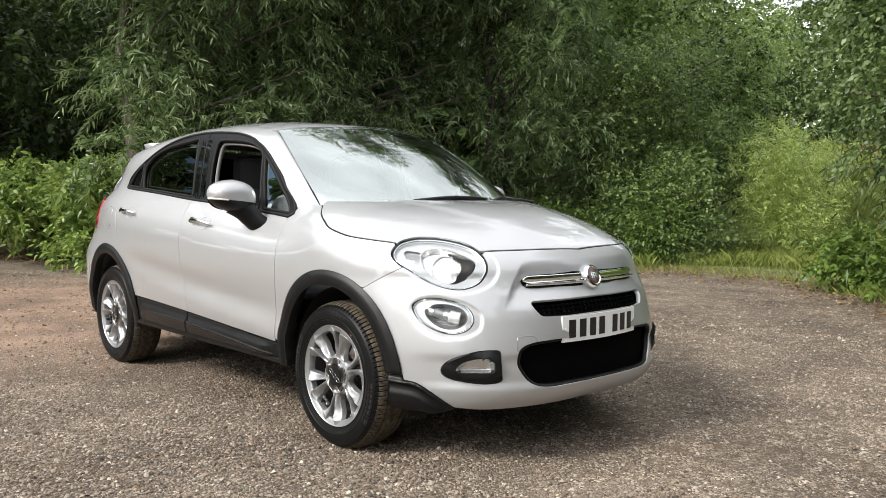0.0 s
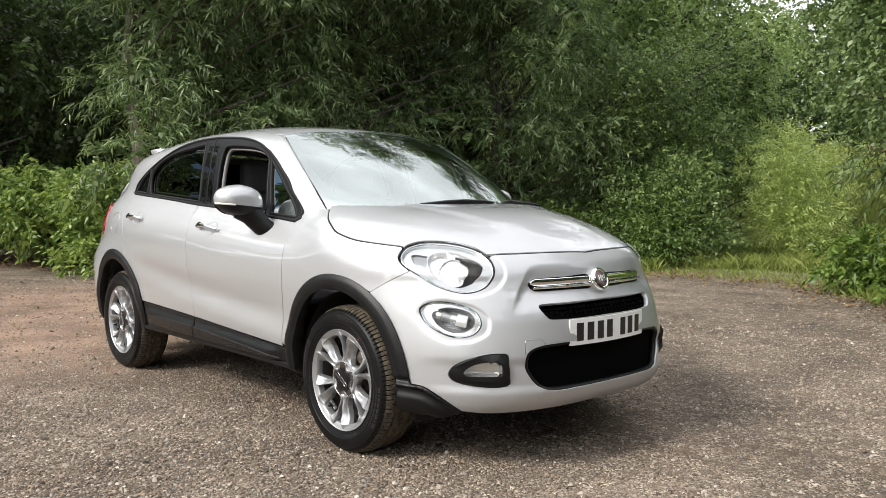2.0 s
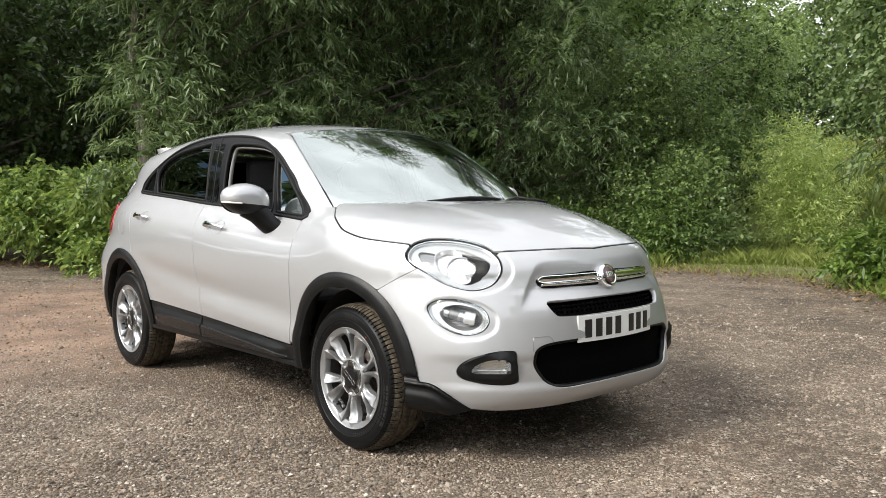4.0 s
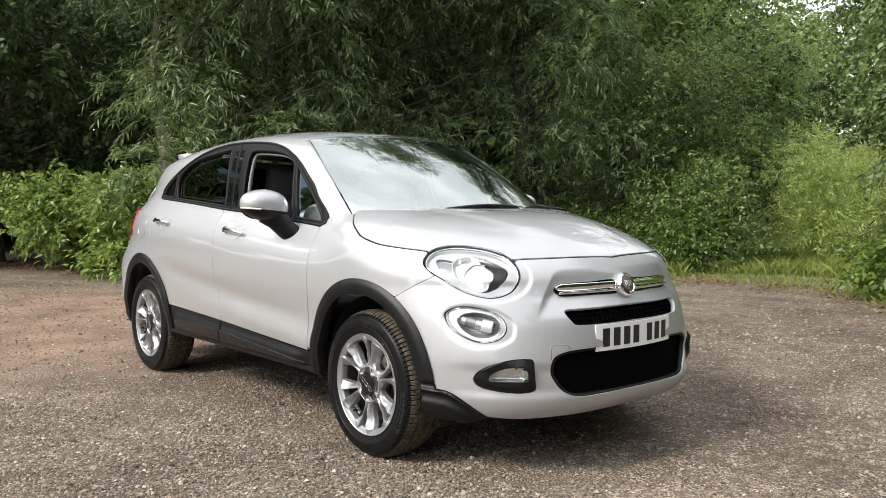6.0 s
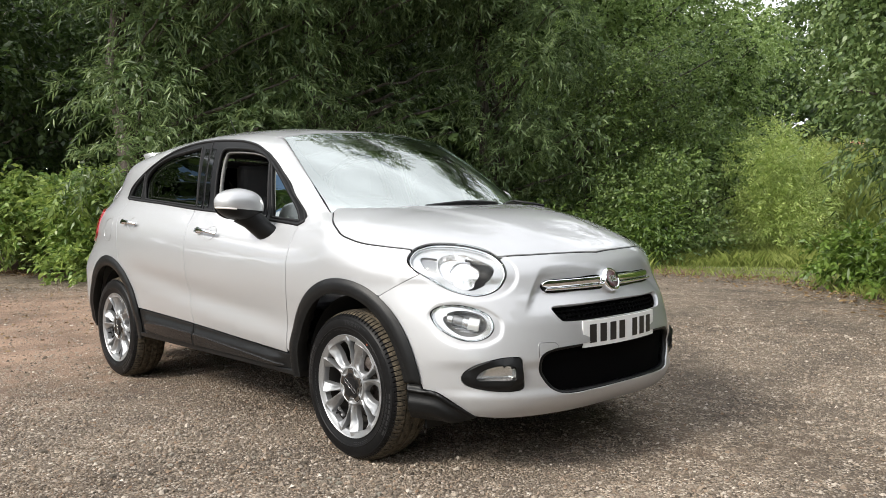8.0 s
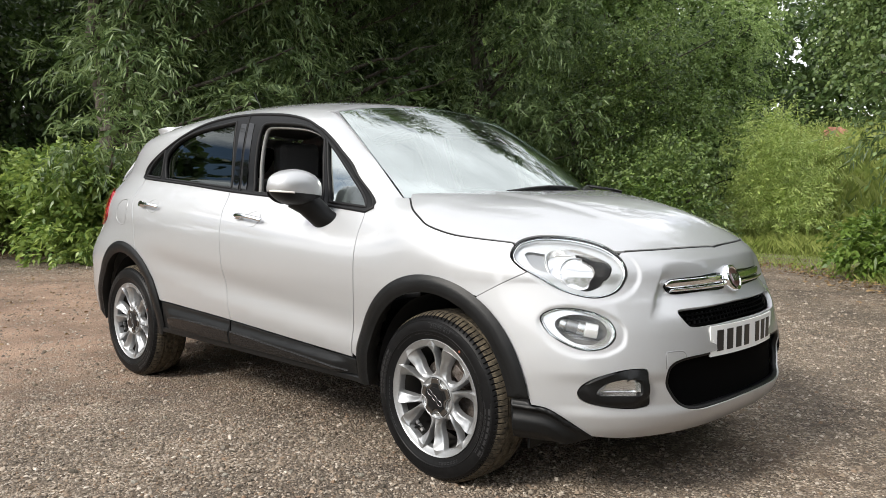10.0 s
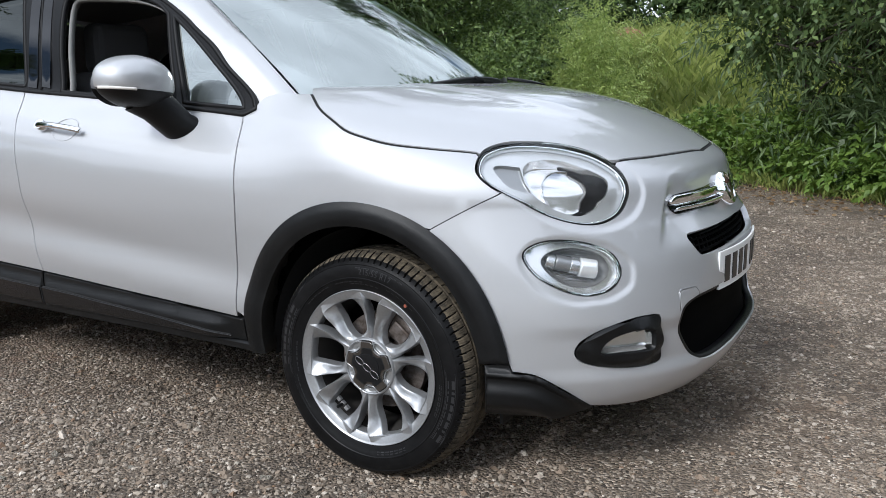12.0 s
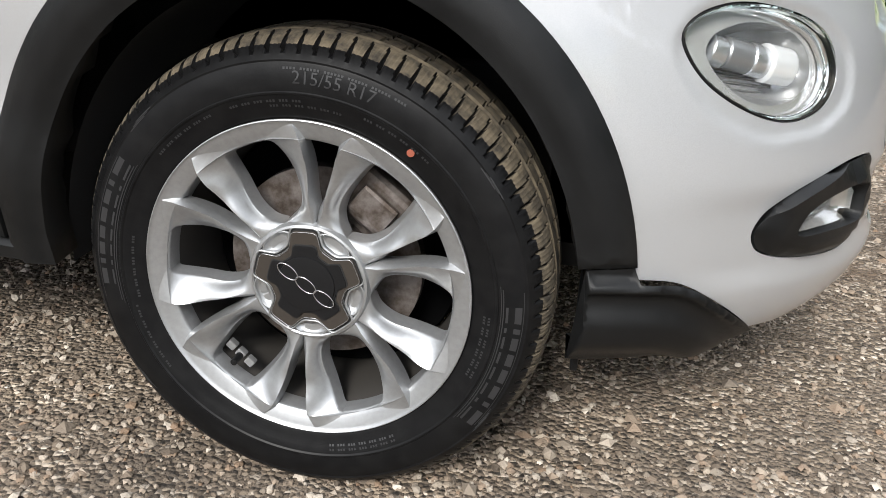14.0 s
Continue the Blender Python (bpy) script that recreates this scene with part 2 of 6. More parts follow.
def nose(x, y, z):
    return nose_body(x + dent(y, z) + flange(x, y, z) + hollow(x, y, z) + even_out(x, y, z), y, z)


def body(x, y, z):
    """The lower body and bonnet."""
    k = smoothstep(x, -.62, .05)
    f = (1 - k) * cabin_side(x, y, z) + k * front_body(x, y, z)
    cap = (z - HOOD(x) - .001 - .4 * smoothstep(x, -.30, -.60)) * .6
    m = np.maximum(f, cap)
    return m + .006 * np.log(np.exp((f - m) / .006) + np.exp((cap - m) / .006))


def screen_x(y, z):
    v = z - 1.1
    return -.10 - 1.25 * v - .95 * v * v - .50 * y * y


def rear_x(y, z):
    return -3.22 + .9 * (z - 1.1) + .35 * (z - 1.1) ** 2 + .30 * y * y


def roof_z(x, y):
    return ROOF(x) - .012 * (y / .5) ** 2 - .055 * (np.abs(y) / .6) ** 4


def cabin(x, y, z):
    """The glasshouse: sides, screens and roof meet in rounded edges."""
    d = np.stack(np.broadcast_arrays(cabin_side(x, y, z), (x - screen_x(y, z)) / 1.75, z - roof_z(x, y), (rear_x(y, z) - x) / 1.4))
    k = .022
    m = d.max(0)
    return m + k * np.log(np.exp((d - m) / k).sum(0))


def solve(fn, start, way, reach, steps=44):
    """The way's length at which fn turns from inside to outside; start lies inside."""
    lo, hi = np.zeros(len(start)), np.full(len(start), float(reach))
    for _ in range(steps):
        mid = (lo + hi) / 2
        p = start + way * mid[:, None]
        out = fn(p[:, 0], p[:, 1], p[:, 2]) > 0
        hi, lo = np.where(out, mid, hi), np.where(out, lo, mid)
    return start + way * lo[:, None]


EVEN = evening()


def gradient(fn, p, e=2e-3):
    g = np.stack([fn(*(p + d).T) - fn(*(p - d).T) for d in np.eye(3) * e], 1)
    return g / np.maximum(np.linalg.norm(g, axis=1, keepdims=True), 1e-9)


def bonnet_skin(x, y, z):
    """The bonnet with its two soft creases."""
    v = np.abs(y) - .30 - .10 * smoothstep(x, .6, -.2)
    return body(x, y, z - .007 * smoothstep(v, .035, -.035) * smoothstep(x, .66, .40))


def on_side(q, fn=body):
    """(x, z) onto the car's right side."""
    q = np.asarray(q, float)
    start = np.stack([q[:, 0], 0 * q[:, 0], q[:, 1]], 1)
    return solve(fn, start, np.array([0, -1., 0]) + 0 * start, 1.2)


def on_top(q, fn=body, base=.7):
    q = np.asarray(q, float)
    start = np.stack([q[:, 0], q[:, 1], base + 0 * q[:, 0]], 1)
    return solve(fn, start, np.array([0, 0, 1.]) + 0 * start, 1.2)


def on_front(q, fn=nose):
    """(angle in degrees from straight ahead to the car's right, z), seen from the axis above the front axle."""
    q = np.asarray(q, float)
    a = np.radians(q[:, 0])
    start = np.stack([0 * a, 0 * a, q[:, 1]], 1)
    return solve(fn, start, np.stack([np.cos(a), -np.sin(a), 0 * a], 1), 1.4)


def on_tail(q, fn=body):
    """The same from an axis above the rear axle, from straight behind to the car's right."""
    q = np.asarray(q, float)
    a = np.radians(q[:, 0])
    start = np.stack([0 * a - 2.5, 0 * a, q[:, 1]], 1)
    return solve(fn, start, np.stack([-np.cos(a), -np.sin(a), 0 * a], 1), 1.4)


def on_screen(q):
    """(y, z) onto the windscreen."""
    q = np.asarray(q, float)
    return np.stack([screen_x(q[:, 0], q[:, 1]), q[:, 0], q[:, 1]], 1)


def on_back(q):
    q = np.asarray(q, float)
    return np.stack([rear_x(q[:, 0], q[:, 1]), q[:, 0], q[:, 1]], 1)


def snap(fn, p, rounds=8):
    """Points drawn onto the surface along its own slope."""
    p = np.array(p, float)
    for _ in range(rounds):
        f = fn(*p.T)
        g = np.stack([(fn(*(p + d).T) - fn(*(p - d).T)) / 4e-3 for d in np.eye(3) * 2e-3], 1)
        p -= g * np.clip(f / np.maximum((g * g).sum(1), .05), -.05, .05)[:, None]
    return p

# ---- building helpers ----
def part(name, data, mat, parent=None, label="", at=None):
    """One mesh object from a bmesh or a mesh, under a thing or a part."""
    if isinstance(data, bmesh.types.BMesh):
        me = bpy.data.meshes.new(name)
        data.to_mesh(me)
        data.free()
        data = me
    if mat and not data.materials:
        data.materials.append(mat)
    ob = new(name, data)
    if parent:
        ob.parent = parent
    if at is not None:
        ob.matrix_basis = at
    return tagged(ob, label)


def mesh(verts, faces, normals=None, smooth=True):
    me = bpy.data.meshes.new("m")
    me.from_pydata([tuple(v) for v in verts], [], [tuple(int(i) for i in f) for f in faces])
    me.update()
    if smooth:
        me.polygons.foreach_set("use_smooth", [True] * len(me.polygons))
    if normals is not None:
        me.normals_split_custom_set_from_vertices([tuple(n) for n in normals])
    return me


def curve(points, closed=True, step=.012):
    """A smooth line through points; a third number 1 marks a corner. Evenly spaced."""
    pts = [tuple(p[:2]) for p in points]
    sharp = [len(p) > 2 and p[2] == 1 for p in points]
    n, out_ = len(pts), []
    for i in range(n if closed else n - 1):
        p1, p2 = np.array(pts[i]), np.array(pts[(i + 1) % n])
        p0 = np.array(pts[i - 1]) if (i or closed) and not sharp[i] else 2 * p1 - p2
        p3 = np.array(pts[(i + 2) % n]) if (i + 2 < n or closed) and not sharp[(i + 1) % n] else 2 * p2 - p1
        if not i and not closed:
            p0 = 2 * p1 - p2
        m1, m2 = (p2 - p0) / 2, (p3 - p1) / 2
        d = np.linalg.norm(p2 - p1)
        m1 *= min(1, 1.2 * d / max(np.linalg.norm(m1), 1e-9))
        m2 *= min(1, 1.2 * d / max(np.linalg.norm(m2), 1e-9))
        k = max(1, int(round(d / step)))
        for s in np.arange(k) / k:
            out_.append((2 * s ** 3 - 3 * s * s + 1) * p1 + (s ** 3 - 2 * s * s + s) * m1 + (3 * s * s - 2 * s ** 3) * p2 + (s ** 3 - s * s) * m2)
    if not closed:
        out_.append(np.array(pts[-1]))
    return np.array(out_)


def front_curve(points, closed=True, step=.006):
    """A smooth line on the nose, given in degrees and heights, evenly spaced along the metal."""
    return curve([(p[0] * .0145, *p[1:]) for p in points], closed, step) / (.0145, 1)


def area2(q):
    x, y = q.T
    return .5 * (x * np.roll(y, -1) - y * np.roll(x, -1)).sum()


def inset(q, d):
    """A closed line moved inwards by d."""
    t = np.roll(q, -1, 0) - np.roll(q, 1, 0)
    t /= np.maximum(np.linalg.norm(t, axis=1, keepdims=True), 1e-9)
    nrm = np.stack([-t[:, 1], t[:, 0]], 1) * np.sign(area2(q))
    return q + nrm * d


def inside(p, q):
    x, y = p[:, 0][:, None], p[:, 1][:, None]
    x1, y1 = q[:, 0][None], q[:, 1][None]
    x2, y2 = np.roll(q, -1, 0).T
    cross = ((y1 > y) != (y2 > y)) & (x < (x2 - x1) * (y - y1) / np.where(y2 == y1, 1e-12, y2 - y1) + x1)
    return cross.sum(1) % 2 == 1


def far_from(p, q, d):
    a, b = q, np.roll(q, -1, 0)
    ab = b - a
    s = np.clip(((p[:, None] - a) * ab).sum(2) / np.maximum((ab * ab).sum(1), 1e-12), 0, 1)
    return (np.linalg.norm(p[:, None] - (a + s[..., None] * ab), axis=2)).min(1) > d


def fill(outline, holes, step):
    """Triangles of a flat shape with holes: points, faces."""
    from mathutils.geometry import delaunay_2d_cdt
    lines = [outline, *holes]
    lo, hi = outline.min(0), outline.max(0)
    xs, ys = np.arange(lo[0] + step / 2, hi[0], step), np.arange(lo[1] + step / 2, hi[1], step * .87)
    grid = np.array([(x + (j % 2) * step / 2, y) for j, y in enumerate(ys) for x in xs]).reshape(-1, 2)
    if len(grid):
        keep = inside(grid, outline)
        for h in holes:
            keep &= ~inside(grid, h)
        grid = grid[keep]
        for q in lines:
            grid = grid[far_from(grid, q, step * .5)] if len(grid) else grid
    pts, edges, n = [], [], 0
    for q in lines:
        pts += list(q)
        edges += [(n + i, n + (i + 1) % len(q)) for i in range(len(q))]
        n += len(q)
    pts += list(grid)
    v, _, f, *_ = delaunay_2d_cdt([Vector(p) for p in pts], edges, [], 0, 1e-6)
    v = np.array([(a.x, a.y) for a in v])
    f = np.array([t for t in f if len(t) == 3])
    c = v[f].mean(1)
    keep = inside(c, outline)
    for h in holes:
        keep &= ~inside(c, h)
    return v, f[keep]


def border(faces):
    """Directed edges that have one face only."""
    e = np.concatenate([faces[:, [0, 1]], faces[:, [1, 2]], faces[:, [2, 0]]])
    back = {(b, a) for a, b in e.tolist()}
    return [(a, b) for a, b in e.tolist() if (a, b) not in back]


def face_normals(p, f, like):
    """Vertex normals of a sheet as it has been bent, turned the way of the given ones."""
    fn = np.cross(p[f[:, 1]] - p[f[:, 0]], p[f[:, 2]] - p[f[:, 0]])
    n = np.zeros_like(p)
    for i in range(3):
        np.add.at(n, f[:, i], fn)
    n /= np.maximum(np.linalg.norm(n, axis=1, keepdims=True), 1e-12)
    return n * np.sign((n * like).sum(1, keepdims=True))


def panel(outline, holes, onto, fn, step=.03, off=0.0, lip=.012, scale=(1, 1), gap=0.0, bulge=None):
    """A sheet that lies on the car's skin within an outline, with turned-in edges. Returns vertices, faces, normals."""
    k = np.array(scale)
    o = inset(np.asarray(outline) * k, gap)
    v2, f = fill(o, [inset(np.asarray(h) * k, -gap) for h in holes], step)
    p = onto(v2 / k)
    nrm = gradient(fn, p)
    a, b, c = p[f[:, 0]], p[f[:, 1]], p[f[:, 2]]
    turn = (np.cross(b - a, c - a) * nrm[f].mean(1)).sum(1) < 0
    f[turn] = f[turn][:, ::-1]
    lift = off if bulge is None else off + bulge(v2 / k)
    p = p + nrm * np.reshape(lift, (-1, 1) if np.ndim(lift) else (1, 1))
    if bulge is not None:
        nrm = face_normals(p, f, nrm)
    if lip:
        rim = border(f)
        ids = sorted({i for e in rim for i in e})
        at_ = {i: n for n, i in enumerate(ids)}
        side = np.zeros((len(ids), 3))
        for i, j in rim:
            t = np.cross(p[j] - p[i], nrm[i])
            side[at_[i]] += t
            side[at_[j]] += t
        side /= np.maximum(np.linalg.norm(side, axis=1, keepdims=True), 1e-9)
        n0 = len(p)
        top, bot = p[ids], p[ids] - nrm[ids] * lip
        p = np.concatenate([p, top, bot])
        soft = side + nrm[ids] * .6
        soft /= np.linalg.norm(soft, axis=1, keepdims=True)
        nrm = np.concatenate([nrm, soft, side])
        m = len(ids)
        quads = [(n0 + at_[j], n0 + at_[i], n0 + m + at_[i], n0 + m + at_[j]) for i, j in rim]
        return p, [*map(tuple, f.tolist()), *quads], nrm
    return p, [tuple(t) for t in f.tolist()], nrm


def flip(made):
    """The same sheet on the car's other side."""
    p, f, n = made
    return p * (1, -1, 1), [t[::-1] for t in f], n * (1, -1, 1)


def both(name, made, mat, parent, label=""):
    right = part(name, mesh(*made), mat, parent, label)
    left = part(name, mesh(*flip(made)), mat, parent, label)
    return right, left


def sweep(path, nrm, prof, closed=True, ends=True):
    """A bar along a 3D path: prof gives (sideways, outwards) pairs round its section."""
    path, nrm = np.asarray(path, float), np.asarray(nrm, float)
    t = np.roll(path, -1, 0) - np.roll(path, 1, 0)
    if not closed:
        t[0], t[-1] = path[1] - path[0], path[-1] - path[-2]
    t /= np.maximum(np.linalg.norm(t, axis=1, keepdims=True), 1e-9)
    s = np.cross(t, nrm)
    s /= np.maximum(np.linalg.norm(s, axis=1, keepdims=True), 1e-9)
    n, k = len(path), len(prof)
    v = np.concatenate([path + s * a + nrm * b for a, b in prof]).reshape(k, n, 3)
    f = []
    for i in range(k):
        for j in range(n if closed else n - 1):
            a, b, c, d = i * n + j, i * n + (j + 1) % n, (i + 1) % k * n + (j + 1) % n, (i + 1) % k * n + j
            f.append((a, b, c, d))
    if not closed and ends:
        f += [tuple(i * n for i in range(k))[::-1], tuple(i * n + n - 1 for i in range(k))]
    return v.reshape(-1, 3), f


def sweep_mesh(path, nrm, prof, closed=True):
    me = mesh(*sweep(path, nrm, prof, closed))
    bm = bmesh.new()
    bm.from_mesh(me)
    bmesh.ops.recalc_face_normals(bm, faces=bm.faces)
    bm.to_mesh(me)
    bm.free()
    return me


def loft(a, b, fn, rows=6):
    """A sheet between two lines of equal length, drawn onto a surface."""
    s = np.linspace(0, 1, rows + 1)
    p = snap(fn, (a[None] * (1 - s)[:, None, None] + b[None] * s[:, None, None]).reshape(-1, 3))
    n = len(a)
    f = [(i * n + j, i * n + j + 1, (i + 1) * n + j + 1, (i + 1) * n + j) for i in range(rows) for j in range(n - 1)]
    nrm = gradient(fn, p)
    q = p[np.array(f)]
    turn = (np.cross(q[:, 1] - q[:, 0], q[:, 2] - q[:, 0]) * nrm[np.array(f)].mean(1)).sum(1) < 0
    return p, [t[::-1] if w else t for t, w in zip(f, turn)], nrm


def resample(q, n):
    d = np.r_[0, np.cumsum(np.linalg.norm(np.diff(q, axis=0), axis=1))]
    return np.stack([np.interp(np.linspace(0, d[-1], n), d, c) for c in q.T], 1)


def box(bm, x0, x1, y0, y1, z0, z1, bevel=0.0, seg=2):
    made = bmesh.ops.create_cube(bm, size=1, matrix=Matrix.LocRotScale(((x0 + x1) / 2, (y0 + y1) / 2, (z0 + z1) / 2), None, (x1 - x0, y1 - y0, z1 - z0)))
    if bevel:
        edges = list({e for v in made["verts"] for e in v.link_edges})
        bmesh.ops.bevel(bm, geom=edges, offset=bevel, segments=seg, affect="EDGES", profile=.6)
    return made["verts"]


def lathe(profile, n=96):
    """Rings of (radius, along the axis) turned about the y axis."""
    a = np.arange(n) / n * math.tau
    v = np.concatenate([np.stack([r * np.cos(a), np.full(n, h), r * np.sin(a)], 1) for r, h in profile])
    f = [(i * n + j, (i + 1) * n + j, (i + 1) * n + (j + 1) % n, i * n + (j + 1) % n) for i in range(len(profile) - 1) for j in range(n)]
    return v, f


def shade(me, angle=40):
    me.polygons.foreach_set("use_smooth", [True] * len(me.polygons))
    me.set_sharp_from_angle(angle=radians(angle))
    return me

# ---- the car ----
DEG = (.0145, 1)        # degrees round the nose, as metres along it
car = tagged(new("car"), "silver crossover car with black cladding and open window, on gravel", "car")
HUB_R = np.array([-2.57, .33])
HUB_F = np.array([0, .326])


def arch(hub, rx, rz, a0, a1, n=40):
    """Part of a wheel arch's line, angles in degrees from straight ahead over the top."""
    a = np.radians(np.linspace(a0, a1, n))
    return hub + np.stack([rx * np.cos(a), rz * np.sin(a)], 1)


def to_front(q):
    """Side coordinates turned into those round the nose."""
    p = on_side(q, nose)
    return np.stack([np.degrees(np.arctan2(-p[:, 1], p[:, 0])), p[:, 2]], 1)


# lines that panels share
waist = curve([(-.462, 1.030), (-.738, 1.052), (-1.145, 1.085), (-1.545, 1.110), (-2.0, 1.146), (-2.512, 1.180)], False, .02)
door_front = curve([(-.465, .420), (-.448, .57), (-.422, .75), (-.424, .90), (-.441, .975), (-.462, 1.030)], False, .02)
door_mid = curve([(-1.545, 1.110), (-1.512, 1.048), (-1.477, .962), (-1.462, .838), (-1.452, .687), (-1.415, .467)], False, .02)
door_back = curve([(-2.512, 1.180), (-2.475, 1.06), (-2.43, .95), (-2.418, .85), (-2.40, .775)], False, .02)
sill_line = Smooth((-2.2, .496), (-1.415, .467), (-.886, .440), (-.40, .416))
head_line = front_curve([(67.2, .905), (66, .938), (61, .956), (52, .951), (44.5, .929), (40.4, .897), (38.7, .86), (38.8, .818), (41.2, .774),
                   (45.5, .752), (50, .756), (55, .779), (60, .819), (64, .85), (66.5, .878)])
low_line = front_curve([(59.3, .675), (58, .702), (54, .716), (48.5, .706), (44.3, .68), (42.7, .645), (42.9, .612), (45, .584), (48.8, .574), (53, .59), (57.2, .628)])
fog_line = front_curve([(50.8, .418), (50.75, .436), (49.6, .458), (46.2, .487), (41, .508), (36.6, .510), (35.9, .502), (35.6, .445), (35.3, .390), (36.0, .379), (40, .374), (46.7, .385), (49.8, .40)])
grille_half = front_curve([(0, .347), (12.4, .347), (22.4, .347), (27.6, .372), (30.6, .427), (31.2, .463), (30.4, .510), (26.5, .533), (16, .540), (0, .545)], False, .009)
slot_half = front_curve([(0, .637), (14, .637), (23.0, .640), (24.6, .655), (26.3, .690), (25.4, .699), (14, .701), (0, .703)], False, .009)
hood_side = curve([(-.243, -.728), (-.165, -.790), (-.09, -.821), (-.03, -.833), (.08, -.820), (.2, -.779), (.305, -.731)], False, .02)
hood_nose = curve([(.604, -.489), (.657, -.362), (.696, -.20), (.716, 0)], False, .02)


def grow(line):
    return np.concatenate([line, (line * (-1, 1))[::-1][1:-1]])


grille_line, slot_line = grow(grille_half), grow(slot_half)

# doors
q = np.concatenate([door_front[:-1], waist[waist[:, 0] > -1.545][:], door_mid[:], np.stack([np.linspace(-1.39, -.49, 40), sill_line(np.linspace(-1.39, -.49, 40))], 1)])
front_door = both("front_door", panel(q, [], on_side, body, .035, gap=.0028), paint, car)
arc = arch(HUB_R, .435, .47, 66, 24)
q = np.concatenate([door_mid[::-1], waist[waist[:, 0] < -1.55], door_back[:-1], arc, np.stack([np.linspace(-2.16, -1.43, 30), sill_line(np.linspace(-2.16, -1.43, 30))], 1)])
rear_door = both("rear_door", panel(q, [], on_side, body, .035, gap=.0028), paint, car)

# wing, between door, bonnet, headlamp and arch
hs = on_top(hood_side, body, .5)
lamp_side = on_front(head_line[(head_line[:, 0] > 62.6) & (head_line[:, 1] < .93)])
lamp_side = lamp_side[np.argsort(-lamp_side[:, 2])]
pillar_foot = curve([(-.47, 1.036), (-.43, 1.052), (-.405, 1.085), (-.34, 1.098), (-.262, 1.094)], False, .02)
arc = arch(HUB_F, .432, .478, 61, 166)
q = np.concatenate([pillar_foot, hs[:, [0, 2]], lamp_side[:, [0, 2]], curve([(.382, .831), (.308, .7905), (.224, .7415)], False, .02), arc, [(-.425, .418)], door_front[1:-1]])
wing = both("front_wing", panel(q, [], on_side, body, .03, gap=.0028), paint, car)

# bonnet
over = on_front(head_line[(head_line[:, 1] > .897) & (head_line[:, 0] < 66.8)])
over = over[np.argsort(over[:, 0])][:, :2]
half = np.concatenate([[(-.262, -.70), ], hood_side, over[(over[:, 0] > .315) & (over[:, 0] < .595)], hood_nose])
cowl = curve([(-.262, -.70), (-.20, -.55), (-.12, -.30), (-.09, 0)], False, .03)
right_edge = np.concatenate([cowl[::-1], half[1:]])
q = np.concatenate([right_edge, (right_edge * (1, -1))[::-1][1:-1]])
bonnet = part("bonnet", mesh(*panel(q, [], lambda v: on_top(v, bonnet_skin), bonnet_skin, .022, gap=.0035)), paint, car)

# front bumper with its openings
low_half = curve([(61.1, .373, 1), (57.3, .364), (53.1, .328), (47.6, .268, 1), (40, .258), (25, .262), (0, .268)], False, .8)
arc = to_front(arch(HUB_F, .432, .478, 59.5, 7))
top = on_top(hood_nose, body, .5)
top = np.stack([np.degrees(np.arctan2(-top[:, 1], top[:, 0])), top[:, 2] - .002], 1)
under = head_line[(head_line[:, 1] < .897) & ~((head_line[:, 0] > 62.8) & (head_line[:, 1] > .81))]
under = under[np.argsort(-under[:, 0])]
lowest = under[:, 1].argmin()
first, second = under[:lowest + 1], under[lowest + 1:]
second = second[np.argsort(second[:, 1])]
seam = to_front(curve([(.224, .744), (.308, .793), (.382, .833)], False, .02))
half = np.concatenate([low_half[::-1], arc[::-1], seam, first, second, top])
q = np.concatenate([half, (half * (-1, 1))[::-1][1:-1]])
holes = [low_line, low_line * (-1, 1), fog_line, fog_line * (-1, 1), grille_line, slot_line]
bumper = part("front_bumper", mesh(*panel(q, holes, on_front, nose, .0072, scale=DEG, gap=.002, lip=.02, bulge=lambda v: np.zeros(len(v)))), paint, car)

# the dark gaps between the panels
def gap_strip(line, onto, fn=body):
    p = onto(line)
    return sweep_mesh(p, gradient(fn, p), [(-.006, -.014), (-.006, -.0045), (.006, -.0045), (.006, -.014)], False)


for line in (door_front, door_mid, door_back, curve([(.224, .744), (.308, .793), (.374, .829)], False, .02)):
    me = gap_strip(line, on_side)
    other = me.copy()
    other.transform(Matrix.Diagonal((1, -1, 1, 1)))
    other.flip_normals()
    for piece in (me, other):
        part("panel_gap", piece, inner_black, car)
for line in (hood_side, hood_side * (1, -1), np.concatenate([hood_nose[1:], (hood_nose * (1, -1))[::-1][1:-1]])):
    part("panel_gap", gap_strip(line, lambda v: on_top(v, body, .5)), inner_black, car)

# rear quarter and tail
arc = arch(HUB_R, .435, .47, 66, 172)
q = np.concatenate([door_back[::-1][1:], curve([(-2.53, 1.19), (-2.8, 1.20), (-3.02, 1.185)], False, .03), curve([(-3.06, 1.0), (-3.10, .8), (-3.10, .6), (-3.03, .42)], False, .03), [(-2.99, .40)], arc[::-1]])
both("rear_quarter", panel(q, [], on_side, body, .035, gap=.0028), paint, car)
half = curve([(0, .30), (35, .30), (54, .36), (57, .6), (56, .8), (52, 1.0), (46, 1.16), (25, 1.17), (0, 1.17)], False, 2)
q = grow(half)
part("tailgate", mesh(*panel(q, [], on_tail, body, .06, scale=DEG)), paint, car)

